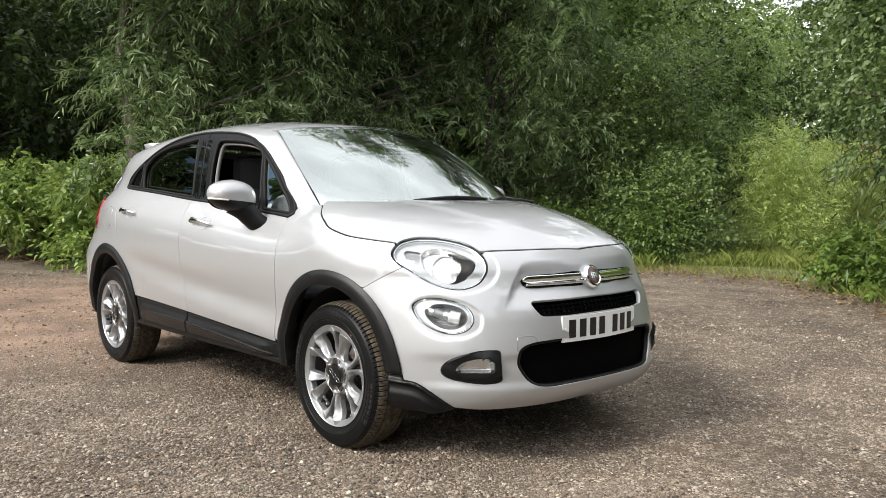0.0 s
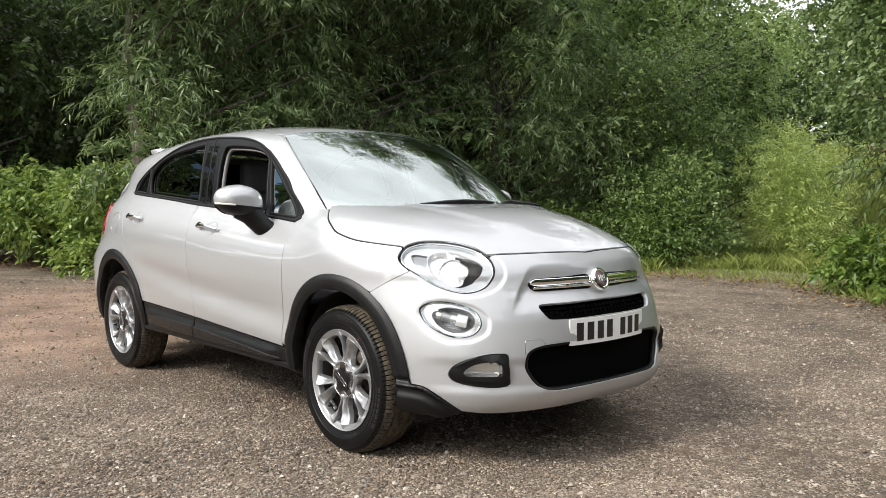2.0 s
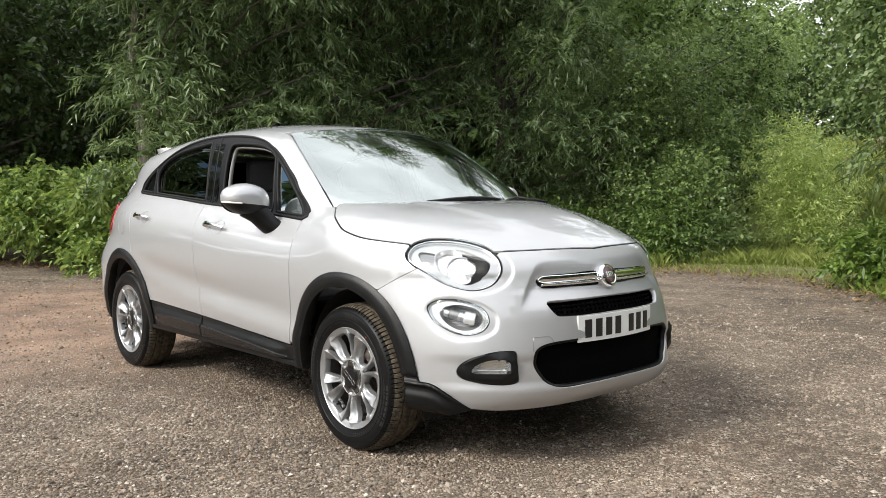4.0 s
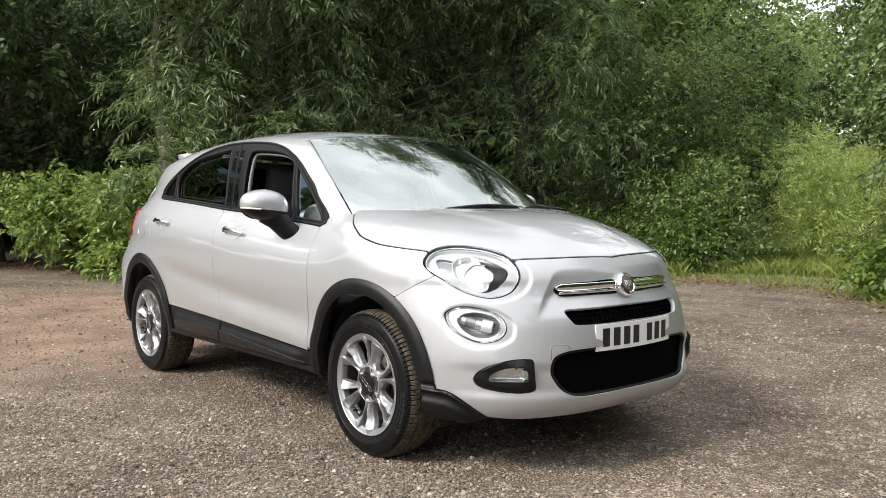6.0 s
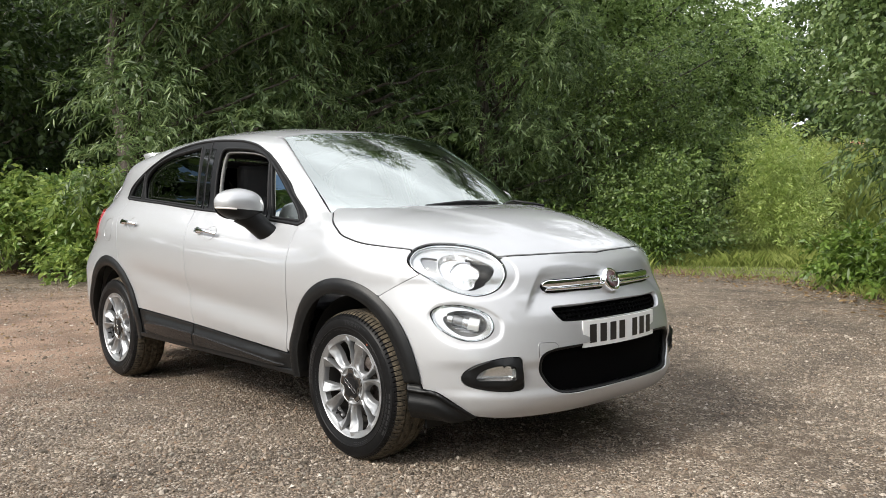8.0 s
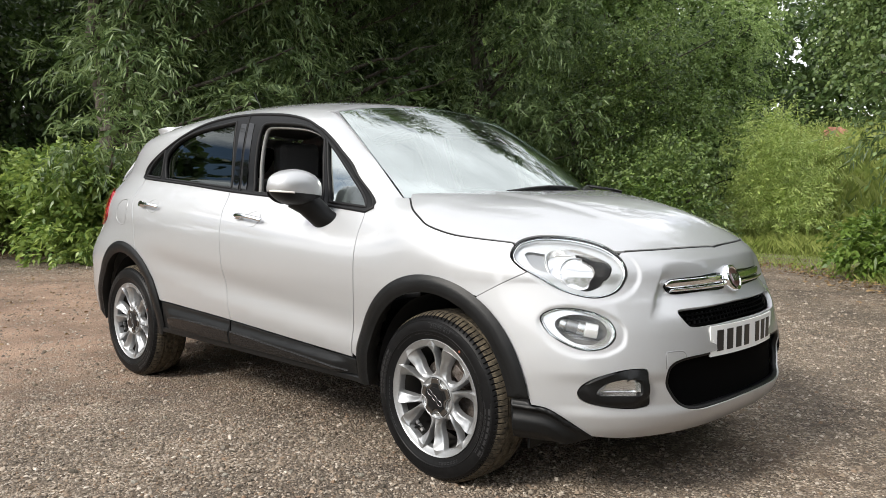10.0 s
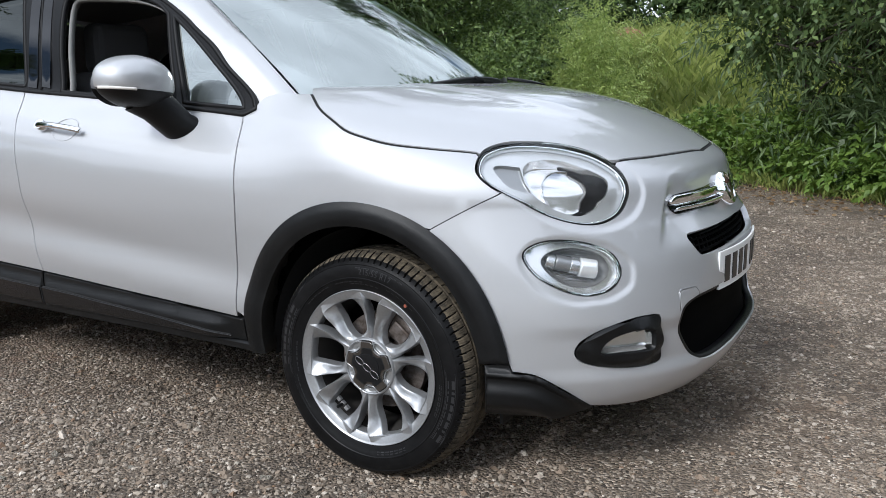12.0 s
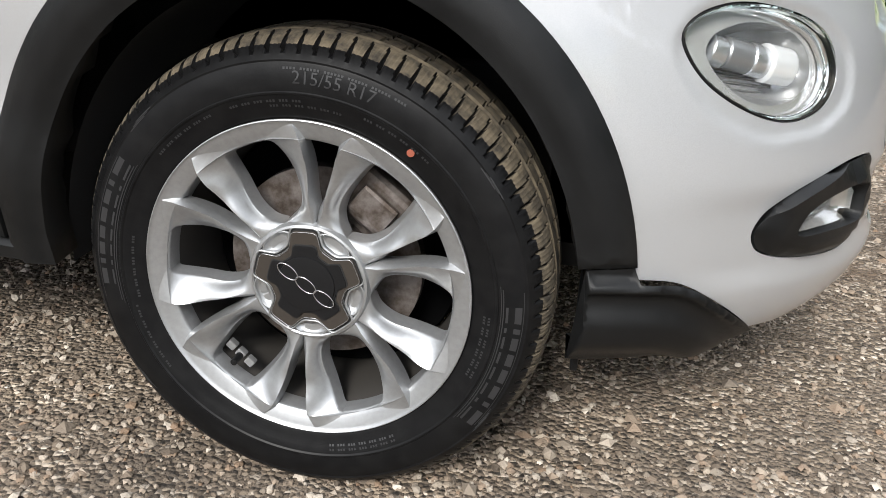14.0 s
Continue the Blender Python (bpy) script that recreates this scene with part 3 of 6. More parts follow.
# cant rail, windscreen pillar and rear pillar: from the window surround to screen, roof and tail
surround_top = [(-.415, 1.046), (-.432, 1.078), (-.47, 1.112), (-.56, 1.178), (-.63, 1.243), (-.715, 1.300), (-.79, 1.350), (-.885, 1.402), (-.94, 1.424), (-1.02, 1.455), (-1.12, 1.478), (-1.24, 1.495),
                (-1.42, 1.508), (-1.55, 1.512), (-1.72, 1.508), (-1.93, 1.484), (-2.13, 1.434), (-2.347, 1.350), (-2.525, 1.255), (-2.545, 1.186)]
up = on_side(resample(curve(surround_top, False, .02), 90), cabin_side)
edge_z = np.linspace(1.085, 1.495, 34)
edge_y = -(.690 - .118 * ((edge_z - 1.085) / .41) ** 1.5)
screen_edge = on_screen(np.stack([edge_y, edge_z], 1))
rx = np.linspace(-.98, -2.62, 40)
roof_y = -np.interp(-rx, [.98, 1.3, 2.0, 2.62], [.565, .550, .545, .52])
roof_edge = np.stack([rx, roof_y, roof_z(rx, roof_y)], 1)
tz = np.linspace(1.44, 1.185, 16)
ty = -np.linspace(.55, .68, 16)
tail_edge = np.stack([rear_x(ty, tz) + .03, ty, tz], 1)
outer = resample(np.concatenate([screen_edge, roof_edge, tail_edge]), 90)
d = np.concatenate([[0], np.cumsum(np.linalg.norm(np.diff(up, axis=0), axis=1))])
made = loft(up, outer, cabin, 7)
both("side_frame", made, paint, car)
rolled = made[0][-len(outer):]          # the pillar's rolled edge, down to glass and roof
sunk = outer - gradient(cabin, outer) * .004
strip = np.concatenate([rolled, sunk])
faces = [(j, j + 1, len(outer) + j + 1, len(outer) + j) for j in range(len(outer) - 1)]
both("pillar_edge", (strip, faces, np.tile(gradient(cabin, rolled), (2, 1))), paint, car)
ry = np.stack([rx, roof_y], 1)
q = np.concatenate([[(-.865, 0), (-.875, -.2), (-.905, -.4), (-.95, -.545)], ry, [(-2.66, -.3), (-2.70, 0)]])
q = np.concatenate([q, (q * (1, -1))[::-1][1:-1]])
roof_fn = lambda x, y, z: z - roof_z(x, y) + 0 * x
part("roof", mesh(*panel(q, [], lambda v: np.stack([v[:, 0], v[:, 1], roof_z(v[:, 0], v[:, 1]) - .003], 1), roof_fn, .06, lip=.02)), paint, car)

# glass
screen_fn = lambda x, y, z: x - screen_x(y, z)
half = curve([(0, 1.085), (-.40, 1.082), (-.686, 1.090, 1), (-.658, 1.25), (-.617, 1.38), (-.573, 1.488, 1), (-.40, 1.512), (0, 1.535)], False, .03)
q = grow(half)
part("windscreen", mesh(*panel(q, [], on_screen, screen_fn, .05, lip=.006, off=.002)), screen_glass, car).visible_shadow = False
hole = curve([(0, 1.130), (-.38, 1.124), (-.585, 1.128), (-.615, 1.16), (-.60, 1.27), (-.575, 1.38), (-.54, 1.462), (-.42, 1.482), (0, 1.500)], False, .03)
part("screen_border", mesh(*panel(inset(q, .002), [grow(hole)], on_screen, screen_fn, .04, lip=0, off=-.006)), gloss_black, car)
glass_half = curve([(0, 1.19), (-.38, 1.19), (-.44, 1.25), (-.40, 1.40), (0, 1.44)], False, .05)
back_fn = lambda x, y, z: rear_x(y, z) - x
part("rear_screen", mesh(*panel(grow(glass_half), [], on_back, back_fn, .08)), dark_glass, car)
half = curve([(0, 1.13), (-.60, 1.13), (-.66, 1.17), (-.64, 1.25), (-.56, 1.42), (-.50, 1.46), (0, 1.48)], False, .05)
part("tailgate_top", mesh(*panel(grow(half), [grow(glass_half)], on_back, back_fn, .05, gap=.002)), paint, car)
xs = np.linspace(-.64, .64, 40)
q = np.concatenate([np.stack([-.085 - .33 * xs ** 2, xs], 1), np.stack([-.20 - .42 * xs ** 2, xs], 1)[::-1]])
part("cowl", mesh(*panel(q, [], lambda v: np.c_[v, np.full(len(v), 1.078)], lambda x, y, z: z - 1.078 + 0 * x, .05, lip=.03)), black_plastic, car, "black cowl panel under the windscreen")

front_window = curve([(-1.338, 1.108, 1), (-1.372, 1.25), (-1.392, 1.40), (-1.372, 1.447), (-1.235, 1.446), (-1.04, 1.425), (-.915, 1.388), (-.858, 1.352, 1), (-.80, 1.15), (-.782, 1.07, 1)], True, .015)
quarter_window = curve([(-.830, 1.345, 1), (-.72, 1.268), (-.60, 1.172), (-.50, 1.086), (-.472, 1.052, 1), (-.733, 1.070, 1)], True, .015)
rear_window = curve([(-2.255, 1.180, 1), (-2.29, 1.25), (-2.278, 1.325), (-2.172, 1.392), (-1.979, 1.440), (-1.64, 1.474, 1), (-1.59, 1.30), (-1.552, 1.130, 1)], True, .015)
small_window = curve([(-2.505, 1.200, 1), (-2.454, 1.268), (-2.330, 1.342, 1), (-2.318, 1.185, 1)], True, .015)
frame_line = np.concatenate([curve(surround_top, False, .02), waist[::-1] - (0, .004)])
both("window_surround", panel(frame_line, [front_window, quarter_window, rear_window, small_window], on_side, cabin_side, .03, off=.002, lip=.02), frame_black, car, "satin black window surround")
for lean, x0, x1 in ((.060, -1.404, -1.452), (.052, -1.478, -1.530)):      # the two glossy strips on the door pillar
    q = np.array([(x0, 1.118), (x0 - lean, 1.455), (x1 - lean, 1.462), (x1, 1.124)])
    both("pillar_trim", panel(np.concatenate([np.linspace(q[i], q[(i + 1) % 4], 8)[:-1] for i in range(4)]), [], on_side, cabin_side, .02, off=.006, lip=.005), gloss_black, car, "gloss black pillar strip")
for ob in both("rear_side_window", panel(rear_window, [], on_side, cabin_side, .05, off=-.010, lip=.004), tinted_glass, car, "dark privacy glass"):
    ob.visible_shadow = False
both("small_side_window", panel(small_window, [], on_side, cabin_side, .05, off=-.008, lip=.004), dark_glass, car, "dark privacy glass")
pane = flip(panel(front_window, [], on_side, cabin_side, .05, off=-.010, lip=.004))
part("front_side_window", mesh(*pane), side_glass, car).visible_shadow = False
for ob in both("quarter_light", panel(quarter_window, [], on_side, cabin_side, .05, off=-.008, lip=.004), side_glass, car):
    ob.visible_shadow = False

# ---- cladding, lamps and fittings of the car ----
def pair_mesh(name, me, mat, parent, label=""):
    """A part and its mirror image."""
    a = part(name, me, mat, parent, label)
    m2 = me.copy()
    m2.transform(Matrix.Diagonal((1, -1, 1, 1)))
    m2.flip_normals()
    return a, part(name, m2, mat, parent, label)


for hub, a0, a1, tail_x in ((HUB_F, 8.4, 166, -.425), (HUB_R, 10, 176, None)):
    out_arc, in_arc = arch(hub, .437, .483, a0, a1, 60), arch(hub, .364, .416, a0 + 1.2 if tail_x else a0 - 3, a1 + 8, 60)
    if tail_x:
        q = np.concatenate([out_arc, [(-.424, .40), (-.418, .35), (-.405, .318)], [(-.36, .318)], in_arc[::-1]])
    else:
        q = np.concatenate([[(hub[0] + .435, .36), (hub[0] + .432, .40)], out_arc, in_arc[::-1], [(hub[0] + .364, .30), (hub[0] + .42, .30)]])
    both("wheel_arch_cladding", panel(q, [], on_side, body, .012, off=.012, lip=.055,
         bulge=lambda v, h=hub: (lambda r: .008 * smoothstep(r, .855, .90) - .010 * smoothstep(r, .955, 1.0))(np.hypot((v[:, 0] - h[0]) / .437, (v[:, 1] - h[1]) / .483))), black_plastic, car, "black textured plastic wheel-arch cladding")
chin = curve([(65.6, .391, 1), (61.6, .394, 1), (61.1, .374, 1), (57.3, .367), (53.1, .331), (47.4, .268, 1), (50, .254), (56, .244), (64, .246), (65.6, .248, 1)], True, .5)
CHIN_TOP = Smooth((47.4, .268), (53.1, .331), (57.3, .367), (61.1, .374), (66, .376))


def chin_form(v):
    """A proud ledge along the top, hollow below it, rolling out again to the foot."""
    d = CHIN_TOP(v[:, 0]) - v[:, 1]
    fade = smoothstep(v[:, 0], 47.4, 55)
    ledge = .016 * smoothstep(d, -.003, .003) * smoothstep(d, .022, .006)
    foot_ = .013 * smoothstep(d, .030, .062) * smoothstep(d, .125, .085)
    return (ledge + foot_) * fade


both("chin_cladding", panel(chin, [], on_front, nose, .007, off=.006, lip=.04, scale=DEG, bulge=chin_form), black_plastic, car)
SILL_Z = .346          # foot of the door cladding
for x0, x1, name, oval in (
        (-1.413, -.440, "front_door_cladding", [(-1.407, .40, 1), (-1.15, .44), (-.85, .54), (-.62, .68), (-.515, .80), (-.50, .86), (-.54, .92), (-.80, .93), (-1.407, .93, 1)]),
        (-2.135, -1.417, "rear_door_cladding", [(-1.423, .40, 1), (-1.70, .40), (-1.90, .43), (-2.02, .50), (-2.065, .62), (-2.05, .76), (-1.95, .86), (-1.70, .92), (-1.423, .93, 1)])):
    xs = np.linspace(x0, x1, 60)
    q = np.concatenate([np.stack([xs, sill_line(xs) - .003], 1), np.stack([xs, 0 * xs + SILL_Z], 1)[::-1]])
    rise_ = lambda v: .022 * smoothstep((sill_line(v[:, 0]) - v[:, 1]) / (sill_line(v[:, 0]) - SILL_Z), .12, .42) * smoothstep(v[:, 0], -2.13, -2.02) * smoothstep(v[:, 0], -.45, -.60)
    clads = both(name, panel(q, [], on_side, body, .013, off=.004, lip=.02, gap=.0015, bulge=rise_), black_plastic, car)
    q = curve(oval, True, .02)
    q[:, 1] = sill_line(q[:, 0]) - q[:, 1] * (sill_line(q[:, 0]) - SILL_Z)
    for k, piece in enumerate(both("raised_panel", panel(q, [], on_side, body, .012, off=.0075, lip=.006, gap=.001, bulge=lambda v: rise_(v) + .004 * smoothstep(v[:, 1], SILL_Z, SILL_Z + .03)), satin_black, None)):
        piece.parent = clads[k]
    p = on_side(q)
    n = gradient(body, p)
    for k, piece in enumerate(pair_mesh("panel_groove", sweep_mesh(p + n * (.0062 + rise_(q)[:, None]), n, [(-.0028, -.004), (-.0022, .0006), (.0022, .0006), (.0028, -.004)]), inner_black, None)):
        piece.parent = clads[k]
xs = np.linspace(-2.14, -.40, 70)
q = np.concatenate([np.stack([xs, 0 * xs + SILL_Z - .004], 1), np.stack([xs, 0 * xs + .322], 1)[::-1]])
both("sill_cladding", panel(q, [], on_side, body, .012, off=.018, lip=.09), black_plastic, car)

bm = bmesh.new()
box(bm, .365, .377, -.72, -.50, .185, .27, .004)
me = bpy.data.meshes.new("m")
bm.to_mesh(me)
bm.free()
pair_mesh("air_deflector", me, black_plastic, car)

# plain black boxes for floor, radiator and engine keep the openings dark; wheel wells
for name, *size in (("underbody", -3.15, .30, -.52, .52, .20, .58), ("floor_pan", -2.10, -.47, -.70, .70, .27, .44), ("radiator", .30, .66, -.50, .50, .26, .74), ("engine", -.42, .30, -.50, .50, .59, .86), ("rear_panel", -3.2, -3.155, -.55, .55, .3, .95)):
    bm = bmesh.new()
    box(bm, *size)
    part(name, bm, inner_black, car)
for hub in (HUB_F, HUB_R):
    for side_ in (-1, 1):
        a = np.radians(np.linspace(-4, 184, 40))
        rr = np.array([.40, .40, .02])
        yy = np.array([.80, .50, .50]) * side_
        v = np.concatenate([np.stack([hub[0] + r * np.cos(a) * (.93 if r > .1 else 1), np.full(40, y), hub[1] + r * np.sin(a)], 1) for r, y in zip(rr, yy)])
        f = [(i * 40 + j, i * 40 + j + 1, (i + 1) * 40 + j + 1, (i + 1) * 40 + j) for i in range(2) for j in range(39)]
        part("wheel_well", mesh(v, f), inner_black, car)


def ring(line, onto, fn, prof, off=0.0):
    """A narrow bar along a line on the skin."""
    p = onto(line)
    n = gradient(fn, p)
    return sweep_mesh(p + n * off, n, prof)


def ellipse(cx, cz, rx, rz, tilt=0, n=48):
    a = np.arange(n) / n * math.tau
    c, s = math.cos(radians(tilt)), math.sin(radians(tilt))
    u, w = rx * np.cos(a), rz * np.sin(a)
    return np.stack([cx + (u * c - w * s), cz + (u * s + w * c)], 1)


def shrink(line, k, d=(0, 0)):
    c = line.mean(0)
    return c + (line - c) * k + d


def bowl(line, onto, fn, depth, k_in=.35, rows=8, back=0.0, shift=(0, 0)):
    """A hollow behind a line on the skin, as a reflector has."""
    s = np.linspace(0, 1, rows + 1)
    v, n = [], len(line)
    for u in s:
        q = shrink(line, 1 - (1 - k_in) * u ** 1.6, np.array(shift) * u)
        p = onto(q)
        v.append(p - gradient(fn, p) * (back + depth * math.sin(u * math.pi / 2)))
    for u in (.8, .6, .4, .2, .03):         # the floor of the hollow
        p = onto(shrink(line, k_in * u, shift))
        v.append(p - gradient(fn, p) * (back + depth))
    rows += 5
    f = [(i * n + j, i * n + (j + 1) % n, (i + 1) * n + (j + 1) % n, (i + 1) * n + j) for i in range(rows) for j in range(n)]
    f.append(tuple(rows * n + j for j in range(n)))
    me = mesh(np.concatenate(v), f)
    bm_ = bmesh.new()
    bm_.from_mesh(me)
    bmesh.ops.recalc_face_normals(bm_, faces=bm_.faces)
    bmesh.ops.reverse_faces(bm_, faces=bm_.faces)
    bm_.to_mesh(me)
    bm_.free()
    return me


def lamp(name, line, cells, shell, label):
    """A lamp unit: housing with hollows, trim, gasket and a bulging clear lens."""
    lens_bulge = lambda v, c=line.mean(0): .017 * np.clip(1 - (((v[:, 0] - c[0]) / np.ptp(line[:, 0]) * 2) ** 2 + ((v[:, 1] - c[1]) / np.ptp(line[:, 1]) * 2) ** 2), 0, 1)
    base = both(name, panel(shrink(line, .988), [c[0] for c in cells], on_front, nose, .014, off=-.022, lip=0, scale=DEG), shell, car, label)
    for k, piece in enumerate(pair_mesh("trim_ring", ring(shrink(line, .968), on_front, nose, [(-.0050, -.02), (-.003, -.006), (.003, -.006), (.0050, -.02)]), chrome, None)):
        piece.parent = base[k]
    for k, piece in enumerate(pair_mesh("gasket", ring(shrink(line, .992), on_front, nose, [(-.0008, -.012), (-.0008, .0008), (.0008, .0008), (.0008, -.012)]), rubber_seal, None)):
        piece.parent = base[k]
    for cell, depth, k_in, mat, nm in cells:
        for k, piece in enumerate(pair_mesh(nm, bowl(cell, on_front, nose, depth, k_in, back=.022), mat, None)):
            piece.parent = base[k]
    lens = both("lens", panel(shrink(line, .993), [], on_front, nose, .018, off=.001, lip=.010, scale=DEG, bulge=lens_bulge), lamp_glass, None, "clear lamp lens")
    for k, piece in enumerate(lens):
        piece.parent, piece.visible_shadow = base[k], False
    return base


main_cell = front_curve([(58.5, .907), (56.7, .926), (51.2, .928), (46.9, .910), (43.8, .892), (41.9, .87), (42.1, .842), (43.5, .809), (46.0, .787), (49.1, .777), (54.3, .802), (56.9, .834), (58.1, .873)])
round_cell = front_curve([(54.4, .888), (52.9, .908), (50.5, .914), (47.5, .907), (45.2, .89), (45.0, .863), (45.7, .83), (47.1, .80), (49.1, .786), (51.2, .788), (54.0, .802), (54.9, .85)])
facet = front_curve([(54.3, .885), (52.9, .906), (50.7, .910), (48.8, .897), (48.9, .874), (50.7, .843), (53.7, .811, 1), (54.6, .845)])
crescent = front_curve([(50.6, .924, 1), (46.9, .908), (43.9, .889), (42.2, .868), (42.4, .842), (43.7, .811), (46.2, .788), (49.4, .780, 1), (47.6, .797), (46.4, .829), (46.0, .863), (46.9, .893)])
side_cell = front_curve([(64.1, .911), (62.9, .918), (59.0, .912, 1), (58.4, .876), (57.2, .838, 1), (61.0, .856), (62.9, .884)])
heads = lamp("headlamp", head_line, [(main_cell, .030, .93, lamp_silver, "reflector"), (side_cell, .012, .95, lamp_mid, "indicator_bowl")], lamp_grey, "oval headlamp with chrome reflector behind clear lens")
low_cell = shrink(front_curve([(56.3, .665), (55.0, .688), (51.0, .700), (46.2, .686), (44.0, .656), (44.2, .620), (46.7, .595), (50.1, .592), (53.2, .609), (55.4, .637)]), .96, (.1, 0))
lows = lamp("running_lamp", low_line, [(low_cell, .035, .55, lamp_bowl, "bowl")], lamp_silver, "lower oval lamp under clear lens")
for name, made, mat in (("round_reflector", None, mirror_bowl), ("facet", panel(facet, [], on_front, nose, .012, off=-.062, lip=.004, scale=DEG, bulge=lambda v: .30 * (v[:, 1] - .86) - .0012 * (v[:, 0] - 51)), mirror_bowl),
                        ("dark_crescent", panel(crescent, [], on_front, nose, .012, off=-.024, lip=.012, scale=DEG, bulge=lambda v: -.018 * smoothstep(v[:, 0], 42.2, 46.6)), lamp_dark)):
    pieces = both(name, made, mat, None) if made else pair_mesh(name, bowl(round_cell, on_front, nose, .045, .6, back=.049), mat, None)
    for k, piece in enumerate(pieces):
        piece.parent = heads[k]
for k, piece in enumerate(pair_mesh("reflector_rim", ring(round_cell, on_front, nose, [(-.0018, -.055), (-.0012, -.043), (.0012, -.043), (.0018, -.055)]), mirror_bowl, None)):
    piece.parent = heads[k]


def rod(a, b, r, off):
    """A round bar behind the nose's skin."""
    p = on_front(np.linspace(a, b, 14))
    n = gradient(nose, p)
    return sweep_mesh(p - n * off, n, [(r * math.cos(u), r * .8 * math.sin(u)) for u in np.arange(20) / 20 * math.tau], False)


for name, a, b, r, off, mat in (("inner_lens", (55.0, .668), (53.6, .662), .0190, .040, satin_silver), ("light_tube", (53.4, .664), (50.6, .654), .0200, .040, lamp_mid), ("tube_collar", (50.8, .655), (49.2, .649), .0215, .038, satin_silver), ("bright_lens", (49.2, .649), (46.3, .641), .0255, .035, lamp_white)):
    for k, piece in enumerate(pair_mesh(name, rod(a, b, r, off), mat, None)):
        piece.parent = lows[k]
for z in np.arange(.604, .690, .0085):     # fine ribs on the floor of the lower lamp
    us = np.arange(44.5, 56.0, .8)
    us = us[inside(np.stack([us, z + .0035 * (us - 50) * .55], 1), shrink(low_cell, .86))]
    if len(us) > 3:
        p = on_front(np.stack([us, z + .0035 * (us - 50) * .55], 1))
        n_ = gradient(nose, p)
        for k, piece in enumerate(pair_mesh("rib", sweep_mesh(p - n_ * .054, n_, [(-.002, -.003), (0, .002), (.002, -.003)], False), lamp_mid, None)):
            piece.parent = lows[k]


def nose_frame(deg, z, off=0.0):
    """A pose on the nose: its own y looks outwards."""
    p = on_front([(deg, z)])
    n = gradient(nose, p)[0]
    q = Vector(n).to_track_quat("Y", "Z").to_matrix().to_4x4()
    return Matrix.Translation(p[0] + n * off) @ q


def lathe_mesh(profile, n=40, pose_=None):
    me = mesh(*lathe(profile, n))
    if pose_:
        me.transform(pose_)
    bm_ = bmesh.new()
    bm_.from_mesh(me)
    bmesh.ops.recalc_face_normals(bm_, faces=bm_.faces)
    bm_.to_mesh(me)
    bm_.free()
    return shade(me, 35)


# fog lamps in black surrounds
fog_hole = front_curve([(47.0, .424), (45.2, .466), (41.7, .483), (38.2, .482), (37.4, .472), (37.4, .426), (38.2, .419), (42.5, .419)])
fogs = both("fog_lamp_surround", panel(shrink(fog_line, .99), [fog_hole], on_front, nose, .014, off=.002, lip=.03, scale=DEG,
            bulge=lambda v: .017 * smoothstep(np.hypot((v[:, 0] - 42.5) / 8.3, (v[:, 1] - .444) / .068), 1.0, .78)), black_plastic, car, "black plastic fog-lamp surround")
for k, piece in enumerate(pair_mesh("reflector", bowl(fog_hole, on_front, nose, .024, .5, back=-.002), lamp_silver, None)):
    piece.parent = fogs[k]
for k, piece in enumerate(both("lens", panel(fog_hole, [], on_front, nose, .02, off=.006, lip=.004, scale=DEG), lamp_glass, None)):
    piece.parent, piece.visible_shadow = fogs[k], False

# grilles
def grid_panel(line, pitch_u, pitch_z, back):
    """Honeycomb-like lattice of rods behind an opening."""
    rods = []
    lo, hi = line.min(0), line.max(0)
    for z in np.arange(lo[1] + pitch_z / 2, hi[1], pitch_z):
        us = np.arange(lo[0], hi[0], .7)
        keep = inside(np.stack([us, 0 * us + z], 1), line)
        if keep.sum() > 2:
            p = on_front(np.stack([us[keep], 0 * us[keep] + z], 1))
            n = gradient(nose, p)
            rods.append(sweep(p - n * back, n, [(-.003, -.006), (-.003, .004), (.003, .004), (.003, -.006)], False))
    for u in np.arange(lo[0] + pitch_u / 2, hi[0], pitch_u):
        zs = np.arange(lo[1], hi[1], .01)
        keep = inside(np.stack([0 * zs + u, zs], 1), line)
        if keep.sum() > 2:
            p = on_front(np.stack([0 * zs[keep] + u, zs[keep]], 1))
            n = gradient(nose, p)
            rods.append(sweep(p - n * (back + .002), n, [(-.0025, -.006), (-.0025, .003), (.0025, .003), (.0025, -.006)], False))
    v, f, n0 = [], [], 0
    for a, b in rods:
        v.append(a)
        f += [tuple(i + n0 for i in t) for t in b]
        n0 += len(a)
    return mesh(np.concatenate(v), f, smooth=False)


# black sheet added behind the mesh, standing for the shaded depth
part("grille_backing", mesh(*panel(grille_line, [], on_front, nose, .03, off=-.034, lip=0, scale=DEG)), mesh_black, car)
part("lower_grille", grid_panel(grille_line, 2.2, .021, .045), mesh_black, car, "black lower grille mesh")
part("grille_frame", ring(shrink(grille_line, .985), on_front, nose, [(-.010, -.03), (-.008, -.006), (.006, -.006), (.010, -.03)]), black_plastic, car)
part("upper_grille", grid_panel(slot_line, 1.9, .0205, .032), mesh_black, car, "narrow black upper grille")
# the same black stand-in for depth behind the upper grille
part("slot_backing", mesh(*panel(shrink(slot_line, 1.02), [], on_front, nose, .05, off=-.045, lip=0, scale=DEG)), inner_black, car)

